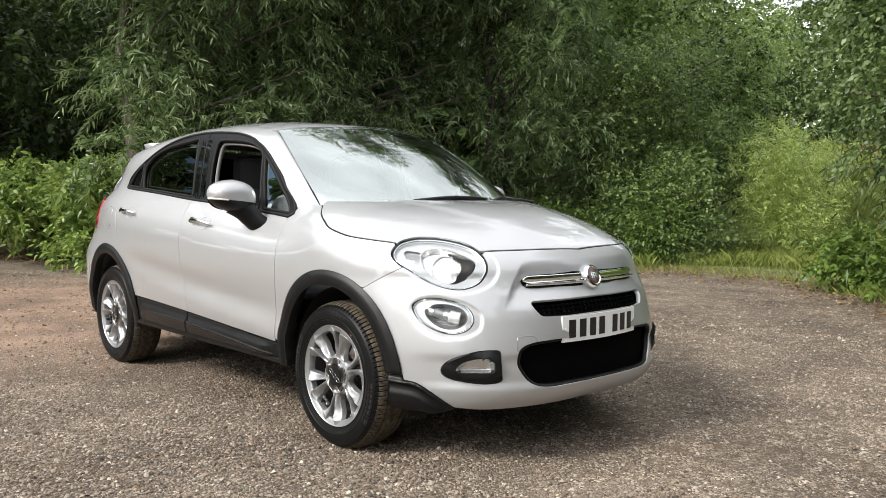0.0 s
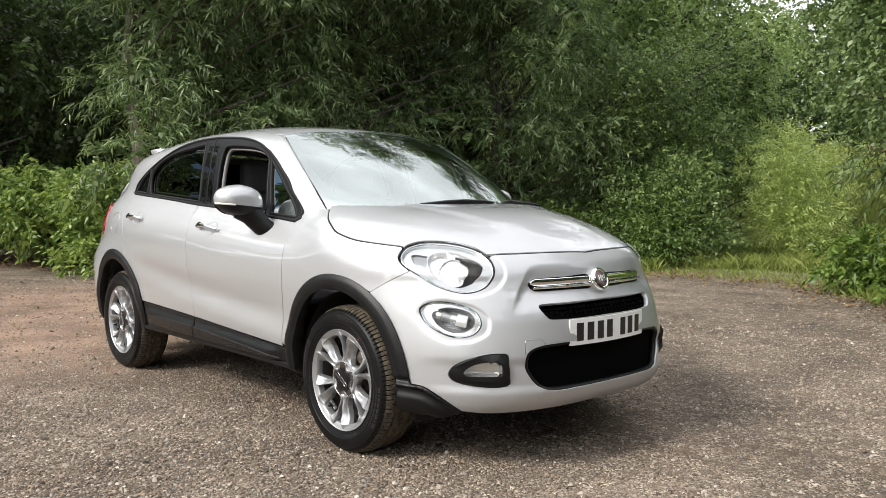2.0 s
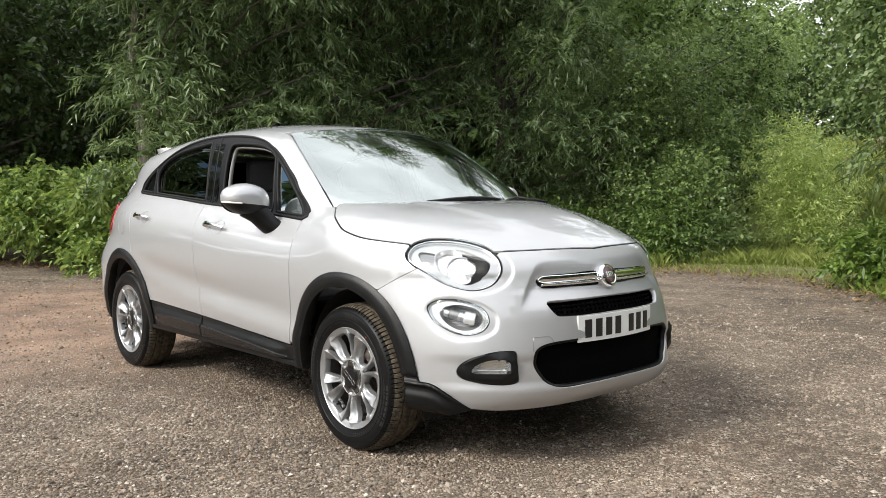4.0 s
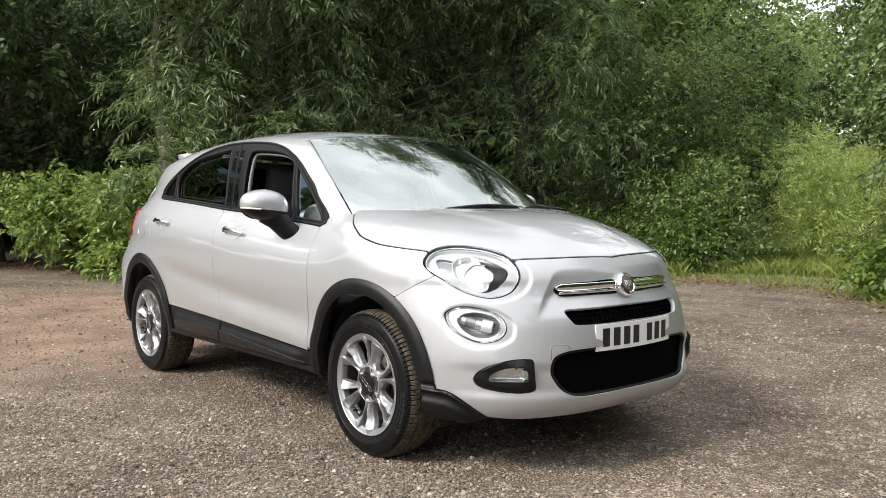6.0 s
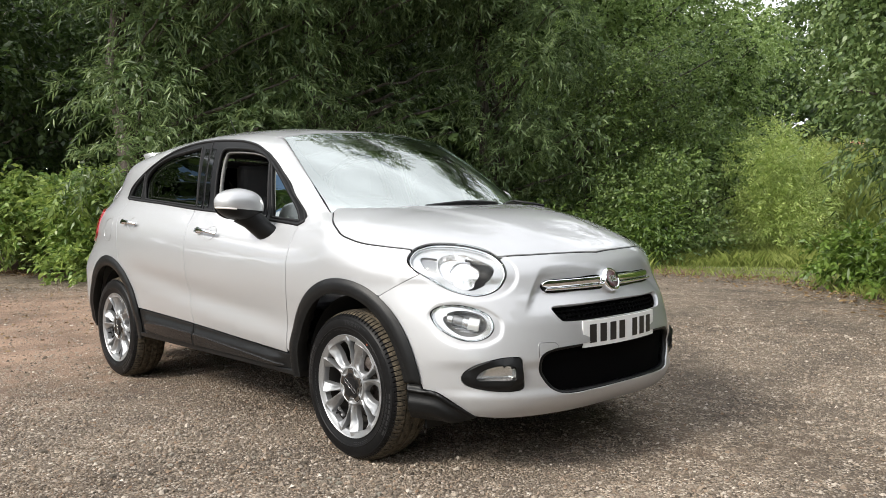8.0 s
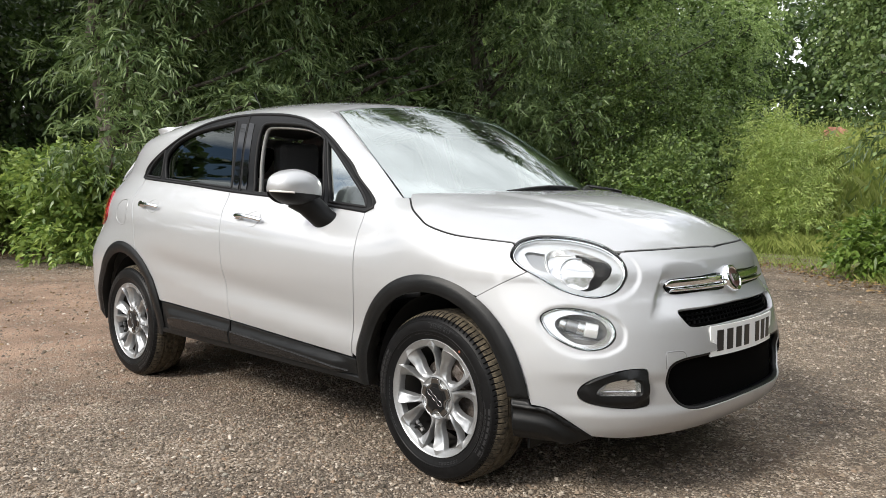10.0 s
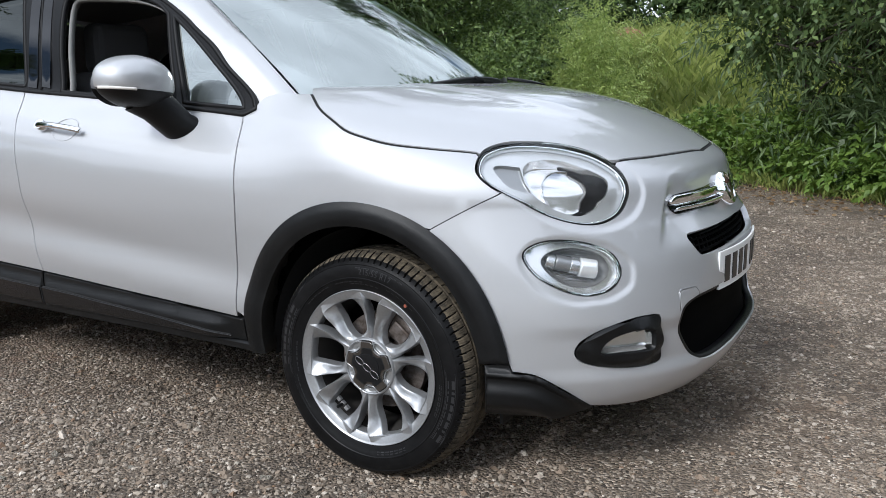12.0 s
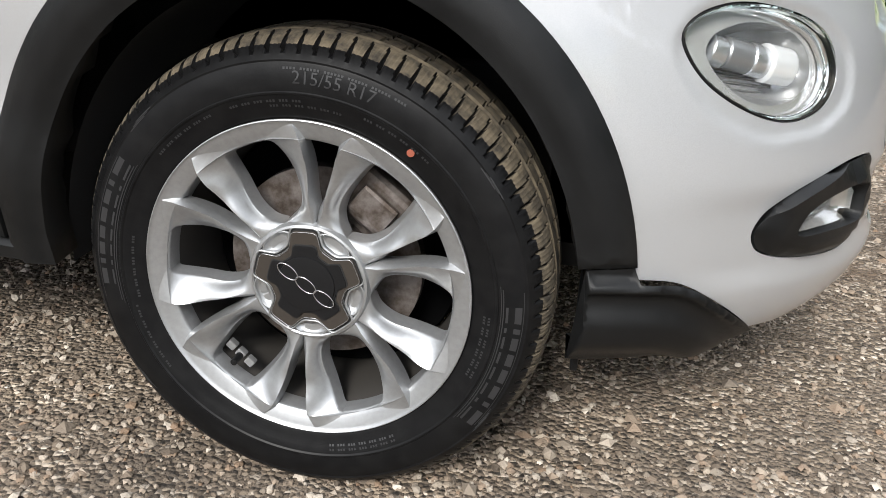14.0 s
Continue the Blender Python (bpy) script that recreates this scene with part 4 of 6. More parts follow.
# chrome bars and the round badge
for s_ in (1, -1):
    for z0, half_h, proud, mat, nm in ((.786, .0165, .004, chrome, "chrome_bar"), (.7600, .0055, .012, chrome, "chrome_lip")):
        us = np.linspace(4.2, 28.0 if half_h > .01 else 27.2, 40)
        p = on_front(np.stack([us * s_, z0 + 0 * us], 1))
        n = gradient(nose, p)
        taper = np.clip((28.3 - us) / 2.2, .05, 1) ** .5
        k = 20
        v, f = [], []
        for i in range(k):
            a = i / k * math.tau
            flat_ = lambda u: math.copysign(abs(u) ** .45, u)
            v.append(p + n * (proud + .008 * flat_(math.cos(a))) + np.array([0, 0, 1]) * (half_h * flat_(math.sin(a)) * taper)[:, None])
        v = np.concatenate(v)
        m = len(us)
        f = [(i * m + j, i * m + j + 1, (i + 1) % k * m + j + 1, (i + 1) % k * m + j) for i in range(k) for j in range(m - 1)]
        f += [tuple(i * m for i in range(k)), tuple(i * m + m - 1 for i in range(k))[::-1]]
        me = mesh(v, f)
        bm = bmesh.new()
        bm.from_mesh(me)
        bmesh.ops.recalc_face_normals(bm, faces=bm.faces)
        bm.to_mesh(me)
        bm.free()
        part(nm, me, mat, car)
    q = curve([(28.6, .778), (26.6, .802), (15, .806), (4, .806), (4, .752), (15, .751), (26.8, .752)], True, .8) * (s_, 1)
    part("bar_recess", mesh(*panel(q, [], on_front, nose, .03, off=.0015, lip=.0, scale=DEG)), gloss_black, car)
bp = nose_frame(0, .778, .012)
badge = part("badge", lathe_mesh([(.0001, .017), (.036, .016), (.042, .020), (.050, .017), (.055, .008), (.056, -.02)], 56, bp), chrome, car, "round chrome badge with dark red centre")
part("badge_centre", lathe_mesh([(.0001, .0195), (.030, .0185), (.038, .0172)], 56, bp), badge_red, badge)
bm = bmesh.new()
for i in range(4):
    box(bm, -.0235 + i * .0125, -.0155 + i * .0125, .019, .0215, -.014, .014)
me = bpy.data.meshes.new("m")
bm.to_mesh(me)
bm.free()
me.transform(bp)
part("badge_marks", me, chrome, badge)

# number plate, its characters left as plain bars
def plate_box(y0, y1, z0, z1, off, thick, k=14):
    """A slab bent round the bumper's curve."""
    ys = np.linspace(y0, y1, k)
    face = .867 - .38 * ys ** 2 + off
    v = np.concatenate([np.stack([face - d, ys, np.full(k, z)], 1) for d, z in ((0, z0), (0, z1), (thick, z1), (thick, z0))])
    f = [(i * k + j, i * k + j + 1, (i + 1) % 4 * k + j + 1, (i + 1) % 4 * k + j) for i in range(4) for j in range(k - 1)]
    f += [(0, k, 2 * k, 3 * k), (4 * k - 1, 3 * k - 1, 2 * k - 1, k - 1)]
    bm_ = bmesh.new()
    bm_.from_mesh(mesh(v, f, smooth=False))
    bmesh.ops.recalc_face_normals(bm_, faces=bm_.faces)
    return bm_


plate = part("number_plate", plate_box(-.26, .26, .521, .632, 0, .006), plate_white, car, "white number plate with black bars")
for y in (-.205, -.143, -.081, -.019, .079, .141, .203):
    part("plate_bar", plate_box(y - .019, y + .019, .538, .615, .002, .005, 4), plate_black, plate)
for y in (-.243, .243):
    part("plate_screw", lathe_mesh([(.0001, .002), (.004, .0015), (.005, 0)], 12, Matrix.Translation((.867 - .38 * y * y, y, .578)) @ pose(0, 0, 0, 0, 0, -90)), plate_white, plate)
part("plate_bracket", plate_box(-.15, .15, .53, .62, -.010, .03), black_plastic, car)

# towing-eye cover, seam drawn round it
tow_line = curve([(31.3, .505), (31.2, .556), (29.5, .562), (26.6, .560), (25.6, .545), (25.6, .537)], False, .5)
p = on_front(tow_line)
n = gradient(nose, p)
part("towing_eye_cover", mesh(*panel(curve([(31.0, .512), (31.0, .553), (26.4, .556), (26.2, .538), (29.5, .525)], True, .6), [], on_front, nose, .02, off=.0012, lip=.003, scale=DEG)), paint, car)
part("cover_seam", sweep_mesh(p + n * .0006, n, [(-.0014, -.004), (-.0014, .0004), (.0014, .0004), (.0014, -.004)], False), lamp_mid, car)

# door handles
for x0, x1, z0, z1, door in ((-1.345, -1.115, .988, .972, front_door), (-2.335, -2.115, 1.030, 1.018, rear_door)):
    s = np.linspace(0, 1, 24)
    base = on_side(np.stack([x0 + (x1 - x0) * s, z0 + (z1 - z0) * s], 1))
    n = gradient(body, base)
    lift = .010 + .026 * np.sin(np.pi * np.clip(s * .94 + .03, 0, 1)) ** .45
    prof = [(.011 * math.sin(a) * (1 if math.sin(a) > 0 else .8), .006 * math.cos(a)) for a in np.arange(12) / 12 * math.tau]
    for k, ob in enumerate(pair_mesh("handle", sweep_mesh(base + n * lift[:, None], n, prof, False), chrome, None, "chrome pull handle")):
        ob.parent = door[k]
    c = ((x0 + x1) / 2 + .015, (z0 + z1) / 2)
    cup = ellipse(c[0], c[1], .062, .036)
    for k, ob in enumerate(pair_mesh("handle_cup", bowl(cup, on_side, body, .014, .5, back=-.0015), paint, None)):
        ob.parent = door[k]
    q = ellipse(x0 + .018, z0 - .0005, .024, .014)
    for k, ob in enumerate(both("lock_boss", panel(q, [], on_side, body, .01, off=.026, lip=.026), chrome, None)):
        ob.parent = door[k]

# rubber frames round the side windows, and the pillar strips
for line in (front_window, quarter_window, rear_window, small_window):
    pair_mesh("window_seal", ring(line, on_side, cabin_side, [(-.010, -.012), (-.008, .005), (.004, .005), (.007, -.012)]), rubber_seal, car)
outer_line = np.concatenate([curve(surround_top, False, .02), waist[::-1] - (0, .004)])
pair_mesh("surround_edge", ring(inset(outer_line, .006), on_side, cabin_side, [(-.007, -.006), (-.006, .006), (.006, .006), (.007, -.006)]), rubber_seal, car)
inner = inset(front_window, .009)
pair_mesh("inner_lining", ring(inner, on_side, cabin_side, [(-.003, -.045), (-.003, -.022), (.003, -.022), (.003, -.045)]), pale_lining, car, "pale lining round the open window")
pair_mesh("rear_lining", ring(inset(rear_window, .022), on_side, cabin_side, [(-.004, -.045), (-.004, -.026), (.004, -.026), (.004, -.045)]), pale_lining, car)
strip = on_side(curve([(-1.452, 1.112), (-1.49, 1.30), (-1.535, 1.502)], False, .03), cabin_side)
pair_mesh("pillar_joint", sweep_mesh(strip, gradient(cabin_side, strip), [(-.004, -.006), (-.004, .005), (.004, .005), (.004, -.006)], False), rubber_seal, car)

# door mirrors
def mirror_shell(scale_, z_top, z_low):
    """The rounded housing, blunt at the back, kept between two levels."""
    bm_ = bmesh.new()
    bmesh.ops.create_uvsphere(bm_, u_segments=48, v_segments=32, radius=1)
    for v in bm_.verts:
        x, y, z = v.co
        e = lambda a, p: math.copysign(abs(a) ** p, a)
        x = e(x, .8)
        y = e(y, .82)
        z = e(z, .85)
        if x < 0:
            x *= .55
        z *= 1 - .22 * max(0, -y)       # slimmer at its outer end
        v.co = (-.775 + .105 * x * scale_, -.925 + .125 * y * scale_, 1.132 + .083 * z * scale_ - .012 * y)
    for plane, keep_up in ((z_top, False), (z_low, True)):
        if plane is not None:
            bmesh.ops.bisect_plane(bm_, geom=bm_.verts[:] + bm_.edges[:] + bm_.faces[:], plane_co=(0, 0, plane), plane_no=(0, .10, 1), clear_inner=keep_up, clear_outer=not keep_up)
    me = bpy.data.meshes.new("m")
    bm_.to_mesh(me)
    bm_.free()
    return shade(me, 50)


for k, piece in enumerate(pair_mesh("door_mirror", mirror_shell(1.0, None, 1.108 - .0925), paint, car, "silver door mirror housing")):
    s_ = -1 if k else 1
    me = mirror_shell(.985, 1.111 - .0925, None)
    arm = bmesh.new()
    arm.from_mesh(me)
    rings = []
    for (x, y, z), (a, b) in (((-.755, -.90, 1.085), (.060, .075)), ((-.735, -.865, 1.055), (.052, .055)), ((-.70, -.825, 1.00), (.050, .045)), ((-.675, -.785, .972), (.056, .046))):
        rings.append([arm.verts.new((x + a * math.cos(u), y + b * .75 * math.sin(u), z + .035 * math.sin(u + .5))) for u in np.arange(20) / 20 * math.tau])
    for r0, r1 in zip(rings, rings[1:]):
        for i in range(20):
            arm.faces.new((r0[i], r0[(i + 1) % 20], r1[(i + 1) % 20], r1[i]))
    arm.faces.new(rings[0])
    arm.faces.new(rings[-1][::-1])
    bmesh.ops.recalc_face_normals(arm, faces=arm.faces)
    arm.to_mesh(me)
    arm.free()
    shade(me, 50)
    if s_ < 0:
        me.transform(Matrix.Diagonal((1, -1, 1, 1)))
        me.flip_normals()
    part("mirror_base", me, black_plastic, piece, "black lower housing and foot")
    a = np.linspace(.45, 1.5, 20)
    p = np.stack([-.775 + .105 * np.cos(a), -.933 - .120 * np.sin(a), 1.108 + .012 * np.sin(a)], 1) * (1, s_, 1)
    n = np.stack([np.cos(a), -np.sin(a), 0 * a], 1) * (1, s_, 1)
    part("side_indicator", sweep_mesh(p, n, [(-.0045, -.006), (-.004, .002), (.004, .002), (.0045, -.006)], False), amber, piece, "clear side indicator strip")
    bm = bmesh.new()
    bmesh.ops.create_circle(bm, cap_ends=True, segments=32, radius=1, matrix=Matrix.Translation((-.834, -.925 * s_, 1.128)) @ Matrix.Rotation(radians(90), 4, "Y") @ Matrix.Diagonal((.068, .10, 1, 1)))
    part("mirror_glass", bm, chrome, piece)

# wipers, aerial, spoiler, tail lamps, fuel flap
for name, y0, y1, base_y in (("wiper", -.275, .25, .20), ("wiper", .30, .64, .60)):
    ys = np.linspace(y0, y1, 20)
    zs = 1.098 + .020 * np.sin((ys - y0) / (y1 - y0) * 2.6)
    p = np.stack([screen_x(ys, zs) + .030, ys, zs + .016], 1)
    n = np.tile((.5, 0, .86), (20, 1))
    blade = part(name, sweep_mesh(p, n, [(-.008, -.022), (-.011, -.004), (-.004, .006), (.006, .004), (.009, -.006), (.004, -.022)], False), black_plastic, car, "black windscreen wiper")
    p = np.array([(screen_x((y0 + y1) / 2, 1.11) + .035, (y0 + y1) / 2, 1.135), (-.115, base_y - .05, 1.118), (-.08, base_y, 1.105)])
    part("wiper_arm", sweep_mesh(p, np.tile((.5, 0, .86), (3, 1)), [(-.007, -.004), (-.006, .006), (.006, .006), (.007, -.004)], False), black_plastic, blade)
p = np.array([(-2.36, 0, 1.545), (-2.43, 0, 1.66), (-2.49, 0, 1.745)])
part("aerial", sweep_mesh(p, np.tile((.9, 0, .4), (3, 1)), [(.003 * math.cos(a), .003 * math.sin(a)) for a in np.arange(8) / 8 * math.tau], False), black_plastic, car)
half = curve([(-2.60, 0), (-2.60, -.40), (-2.62, -.53), (-2.74, -.545), (-2.80, -.50), (-2.84, -.30), (-2.86, 0)], False, .04)
q = np.concatenate([half, (half * (1, -1))[::-1][1:-1]])
part("roof_spoiler", mesh(*panel(q, [], lambda v: np.stack([v[:, 0], v[:, 1], roof_z(v[:, 0], np.clip(v[:, 1], -.5, .5)) + .012 + .10 * (-2.60 - v[:, 0])], 1), roof_fn, .05, lip=.035)), paint, car)
q = curve([(64, 1.085), (54, 1.115), (44, 1.10), (43, 1.0), (47, .905), (58, .895), (65, .96)], True, 1)
both("tail_lamp", panel(q, [], on_tail, body, .03, off=.012, lip=.02, scale=DEG), red_lens, car, "red tail lamp")
q = curve([(-2.555, 1.055), (-2.66, 1.045), (-2.69, .985), (-2.66, .925), (-2.56, .915), (-2.535, .985)], True, .02)
p = on_side(q)
part("fuel_flap", sweep_mesh(p, gradient(body, p), [(-.002, -.004), (-.002, .0008), (.002, .0008), (.002, -.004)]), lamp_mid, car)

# ---- inside ----
def seat(x, y, wide):
    """A front or rear seat: cushion, back and head restraint in one upholstered part each."""
    bm_ = bmesh.new()
    box(bm_, x - .05, x + .46, y - wide, y + wide, .44, .60, .05, 3)
    cushion = part("seat_cushion", bm_, fabric, car)
    bm_ = bmesh.new()
    box(bm_, -.08, .07, y - wide, y + wide, 0, .66, .055, 3)
    for v in bm_.verts:
        k = v.co.z / .66
        v.co.y = y + (v.co.y - y) * (1 - .20 * max(0, k - .55) / .45)
        v.co.x += x - .30 * k
        v.co.z += .52
    part("seat_back", bm_, fabric, car)
    return cushion


def head_restraint(x, y, z):
    bm_ = bmesh.new()
    box(bm_, x - .055, x + .055, y - .13, y + .13, z - .10, z + .10, .05, 4)
    part("head_restraint", bm_, fabric, car)


for y in (-.36, .36):
    seat(-1.22, y, .25)
    head_restraint(-1.53, y, 1.27)
for y in (-.36, .36):
    seat(-2.10, y, .30)
    head_restraint(-2.42, y, 1.22)
bm = bmesh.new()
box(bm, -.80, -.16, -.66, .66, .72, 1.075, .04, 3)
for v in bm.verts:
    if v.co.x > -.4:
        v.co.x -= .22 * (v.co.y / .66) ** 2
        v.co.z -= .0
part("dashboard", bm, dash, car, "dark grey dashboard")
bm = bmesh.new()
box(bm, -2.9, -.25, -.66, .66, .42, .46)
part("cabin_floor", bm, carpet, car)
wheel_ring = [(.185 + .016 * math.cos(a), .016 * math.sin(a)) for a in np.arange(12) / 12 * math.tau]
part("steering_wheel", lathe_mesh(wheel_ring + wheel_ring[:1], 40, Matrix.Translation((-.90, -.36, 1.0)) @ pose(0, 0, 0, 0, -28, 90)), dash, car)
half = np.stack([np.linspace(-1.0, -2.6, 24), -np.interp(np.linspace(1.0, 2.6, 24), [1.0, 1.4, 2.6], [.50, .53, .48])], 1)
q = np.concatenate([[(-1.0, 0)], half, [(-2.62, 0)]])
q = np.concatenate([q, (q * (1, -1))[::-1][1:-1]])
part("headlining", mesh(*panel(q, [], lambda v: np.stack([v[:, 0], v[:, 1], roof_z(v[:, 0], v[:, 1]) - .035], 1), roof_fn, .15, lip=0)), pale_lining, car)
q = np.concatenate([waist - (0, .02), [(-2.5, .6), (-.5, .6)]])
both("door_lining", panel(q, [], on_side, cabin_side, .08, off=-.06, lip=0), dash, car)

# ---- wheels ----
rubber = material("tyre_rubber", (.0045, .0045, .0048), .44, IOR=1.24)
grain(rubber, 40, (.0038, .0038, .0041), (.0068, .0068, .0070), 6)
relief(rubber, 300, .00012)
tread_rubber = material("dusty_tread", (.08, .065, .045), .9)
grain(tread_rubber, 42, (.022, .018, .0125), (.115, .092, .060), 7, .65)
alloy = material("silver_alloy", (.37, .375, .38), .40, .78, Coat_Weight=.15, Coat_Roughness=.15)
grain(alloy, 120, (.345, .35, .355), (.38, .385, .39), 3)
cap_grey = material("cap_grey", (.060, .052, .045), .16, .45)
# much darker than the wheel's face
alloy_inner = material("dark_alloy", (.05, .046, .042), .6, .4)
iron = material("brake_iron", (.10, .085, .075), .5, .6)
grain(iron, 50, (.06, .045, .035), (.17, .15, .14), 5)
raised = material("sidewall_marks", (.020, .020, .021), .42, IOR=1.42)
cap_black = material("cap_black", (.008, .008, .0085), .34, IOR=1.32)
mark_grey = material("mark_grey", (.30, .30, .30), .25, .8)
orange = material("orange_dot", (.22, .055, .028), .75)
zinc = material("zinc_weight", (.26, .26, .26), .4, .6)
# the blades come in six pairs; angles are degrees from the middle of a pair's slit
FACE = Smooth((.060, -.078), (.085, -.076), (.110, -.069), (.150, -.0690), (.180, -.0765), (.2035, -.0905), (.2150, -.0955), (.2250, -.0990))
SLIT = Smooth((.066, 0), (.098, 0), (.108, .5), (.116, 1.8), (.130, 3.3), (.145, 4.2), (.170, 5.2), (.190, 5.8), (.2005, 6.2), (.2035, 6.4), (.2225, 9.95))
WIDE = Smooth((.066, 30), (.0862, 30), (.0872, 28.5), (.0892, 25.2), (.092, 22.0), (.0955, 18.9), (.100, 16.3), (.106, 14.4), (.115, 13.3), (.126, 13.1), (.140, 13.9), (.160, 15.6), (.180, 17.5),
              (.193, 18.9), (.1975, 19.6), (.2000, 20.5), (.2017, 21.9), (.2028, 24.5), (.2034, 29.9))
CREST = Smooth((.066, 2.0), (.085, 2.6), (.100, 4.4), (.120, 5.0), (.145, 5.5), (.170, 6.2), (.190, 7.0), (.205, 8.1), (.2225, 10.2))
PROUD = Smooth((.066, 0), (.078, .002), (.090, .0065), (.105, .0145), (.140, .0205), (.180, .0205), (.198, .0135), (.210, .0068), (.2225, .0006))


def spoke_mesh(mirrored):
    """One blade, from the hub to a point on the rim: a ridge beside the slit, a broad flank to the window."""
    rs = np.concatenate([np.linspace(.066, .0860, 6), np.linspace(.0864, .106, 20), np.linspace(.109, .192, 24), np.linspace(.1935, .2034, 16), np.linspace(.2038, .2225, 14)])
    rows = []
    for r in rs:
        y, p = float(FACE(r)), float(PROUD(r))
        s, c = float(SLIT(r)), float(CREST(r))
        c = max(c, s + .15)
        deg = 57.3 / r
        if r < .2036:
            w = float(WIDE(r))
            room = min(1, (30 - w) / 4)
            f_, b_ = w - .0022 * deg * room, min(w + .0045 * deg * room, 30)
            tail_ = [(w - .0005 * deg * room, y + .0012 * room), (w + .0006 * deg * room, y + .004 * room), (b_, y + .024 * max(room, .05))]
            back = [(s, y + .014), (s + .0003 * deg, y - p * .30 + .002), (s + .55 * (c - s), y - p * .74)]
        else:               # the tip, running out on the rim
            k = (r - .2036) / (.2225 - .2036)
            f_ = c + (22 - c) * (1 - k) ** .7 + .2
            tail_ = [(f_ + .3, y + .0008), (f_ + .6, y + .0012), (f_ + .9, y + .0016)]
            back = [(s - .3, y + .0012), (s, y), (s + .55 * (c - s), y - p * .62)]
        flat_ = float(smoothstep(r, .165, .200))       # round-backed inside, running out flat on the rim
        flank = [(c + (f_ - c) * u, y - p * ((1 - flat_) * (1 - u ** 1.9) + flat_ * (1 - u) ** 1.35)) for u in (.08, .25, .45, .65, .85, 1.0)]
        sec = back + [(c, y - p)] + flank + tail_
        rows.append([(r * math.cos(radians(a)), yy, r * math.sin(radians(a)) * (-1 if mirrored else 1)) for a, yy in sec])
    n = len(rows[0])
    v = np.array(rows).reshape(-1, 3)
    f = [(i * n + j, i * n + j + 1, (i + 1) * n + j + 1, (i + 1) * n + j) for i in range(len(rows) - 1) for j in range(n - 1)]
    me = mesh(v, f)
    bm_ = bmesh.new()
    bm_.from_mesh(me)
    bmesh.ops.recalc_face_normals(bm_, faces=bm_.faces)
    if sum(g.normal.y * g.calc_area() for g in bm_.faces) > 0:
        bmesh.ops.reverse_faces(bm_, faces=bm_.faces)
    bm_.to_mesh(me)
    bm_.free()
    return shade(me, 32)


def rim_mesh():
    """The outer ring: a broad dished face, a fine lip and the edge of the windows."""
    return lathe_mesh([(.2000, -.062), (.2012, -.086), (.2022, -.0893), (.2036, -.0905), (.2090, -.0929), (.2150, -.0955), (.2215, -.0978), (.2250, -.0990), (.2262, -.1000), (.2276, -.1013), (.2288, -.1008), (.2292, -.0985)], 192)


def barrel_mesh():
    return lathe_mesh([(.2292, -.0985), (.2285, -.092), (.212, -.085), (.206, -.07), (.196, .0), (.198, .08), (.222, .092)], 96)


SIDEWALL = [(.2262, -.090), (.2300, -.0965), (.2345, -.0990), (.2400, -.0998), (.2500, -.1048), (.2600, -.1076), (.2622, -.1094), (.2640, -.1096), (.2655, -.1082), (.2800, -.1092), (.2950, -.1064), (.3005, -.1046), (.3030, -.1050),
            (.3095, -.1002), (.3150, -.0945)]


def tyre_mesh(n=960):
    prof = SIDEWALL + [(.3195, -.0885), (.3235, -.0815), (.3270, -.0735), (.3298, -.0645), (.3318, -.0545), (.3325, -.0500), (.3255, -.0485), (.3255, -.0415), (.3335, -.0400), (.3340, -.0250), (.3342, -.0100), (.3265, -.0085), (.3265, -.0015)]
    prof = prof + [(r, -y) for r, y in prof[::-1]]
    v, f = lathe(prof, n)                           # blocks of ten steps
    k = np.arange(len(v)) % n
    y, r = v[:, 1], np.hypot(v[:, 0], v[:, 2])
    out_ = np.abs(y)
    lead = np.clip(((.0945 - out_) / .012), 0, 3.6).round().astype(int) * np.where(y < 0, 1, -1)      # the notches lean over
    at_ = (k - lead) % 10
    shoulder = (out_ > .051) & (r > .3145)
    cut = shoulder & ((at_ == 0) | ((at_ == 1) & (out_ > .0870)))
    fine = ((k + (y * 90).astype(int)) % 14 == 3) & (out_ < .040) & (r > .333)
    shrink_ = np.where(cut, np.where(out_ > .09, .0045, .0085), 0) + np.where(fine, .005, 0) + .0004 * np.sin(k * 2.1) * shoulder
    v[:, [0, 2]] *= (1 - shrink_ / np.maximum(r, .01))[:, None]
    me = mesh(v, f)
    me.materials.append(rubber)
    me.materials.append(tread_rubber)
    quads = np.array(f)
    dusty = ~cut[quads[:, 0]] & ~cut[quads[:, 1]] & (np.abs(v[quads][:, :, 1]).max(1) < .0915) & (r[quads].min(1) > .3170)
    me.polygons.foreach_set("material_index", dusty.astype(int).tolist())
    bm_ = bmesh.new()
    bm_.from_mesh(me)
    bmesh.ops.recalc_face_normals(bm_, faces=bm_.faces)
    bm_.to_mesh(me)
    bm_.free()
    return shade(me, 22)


def side_y(r):
    return np.interp(r, [a for a, _ in SIDEWALL], [b for _, b in SIDEWALL])


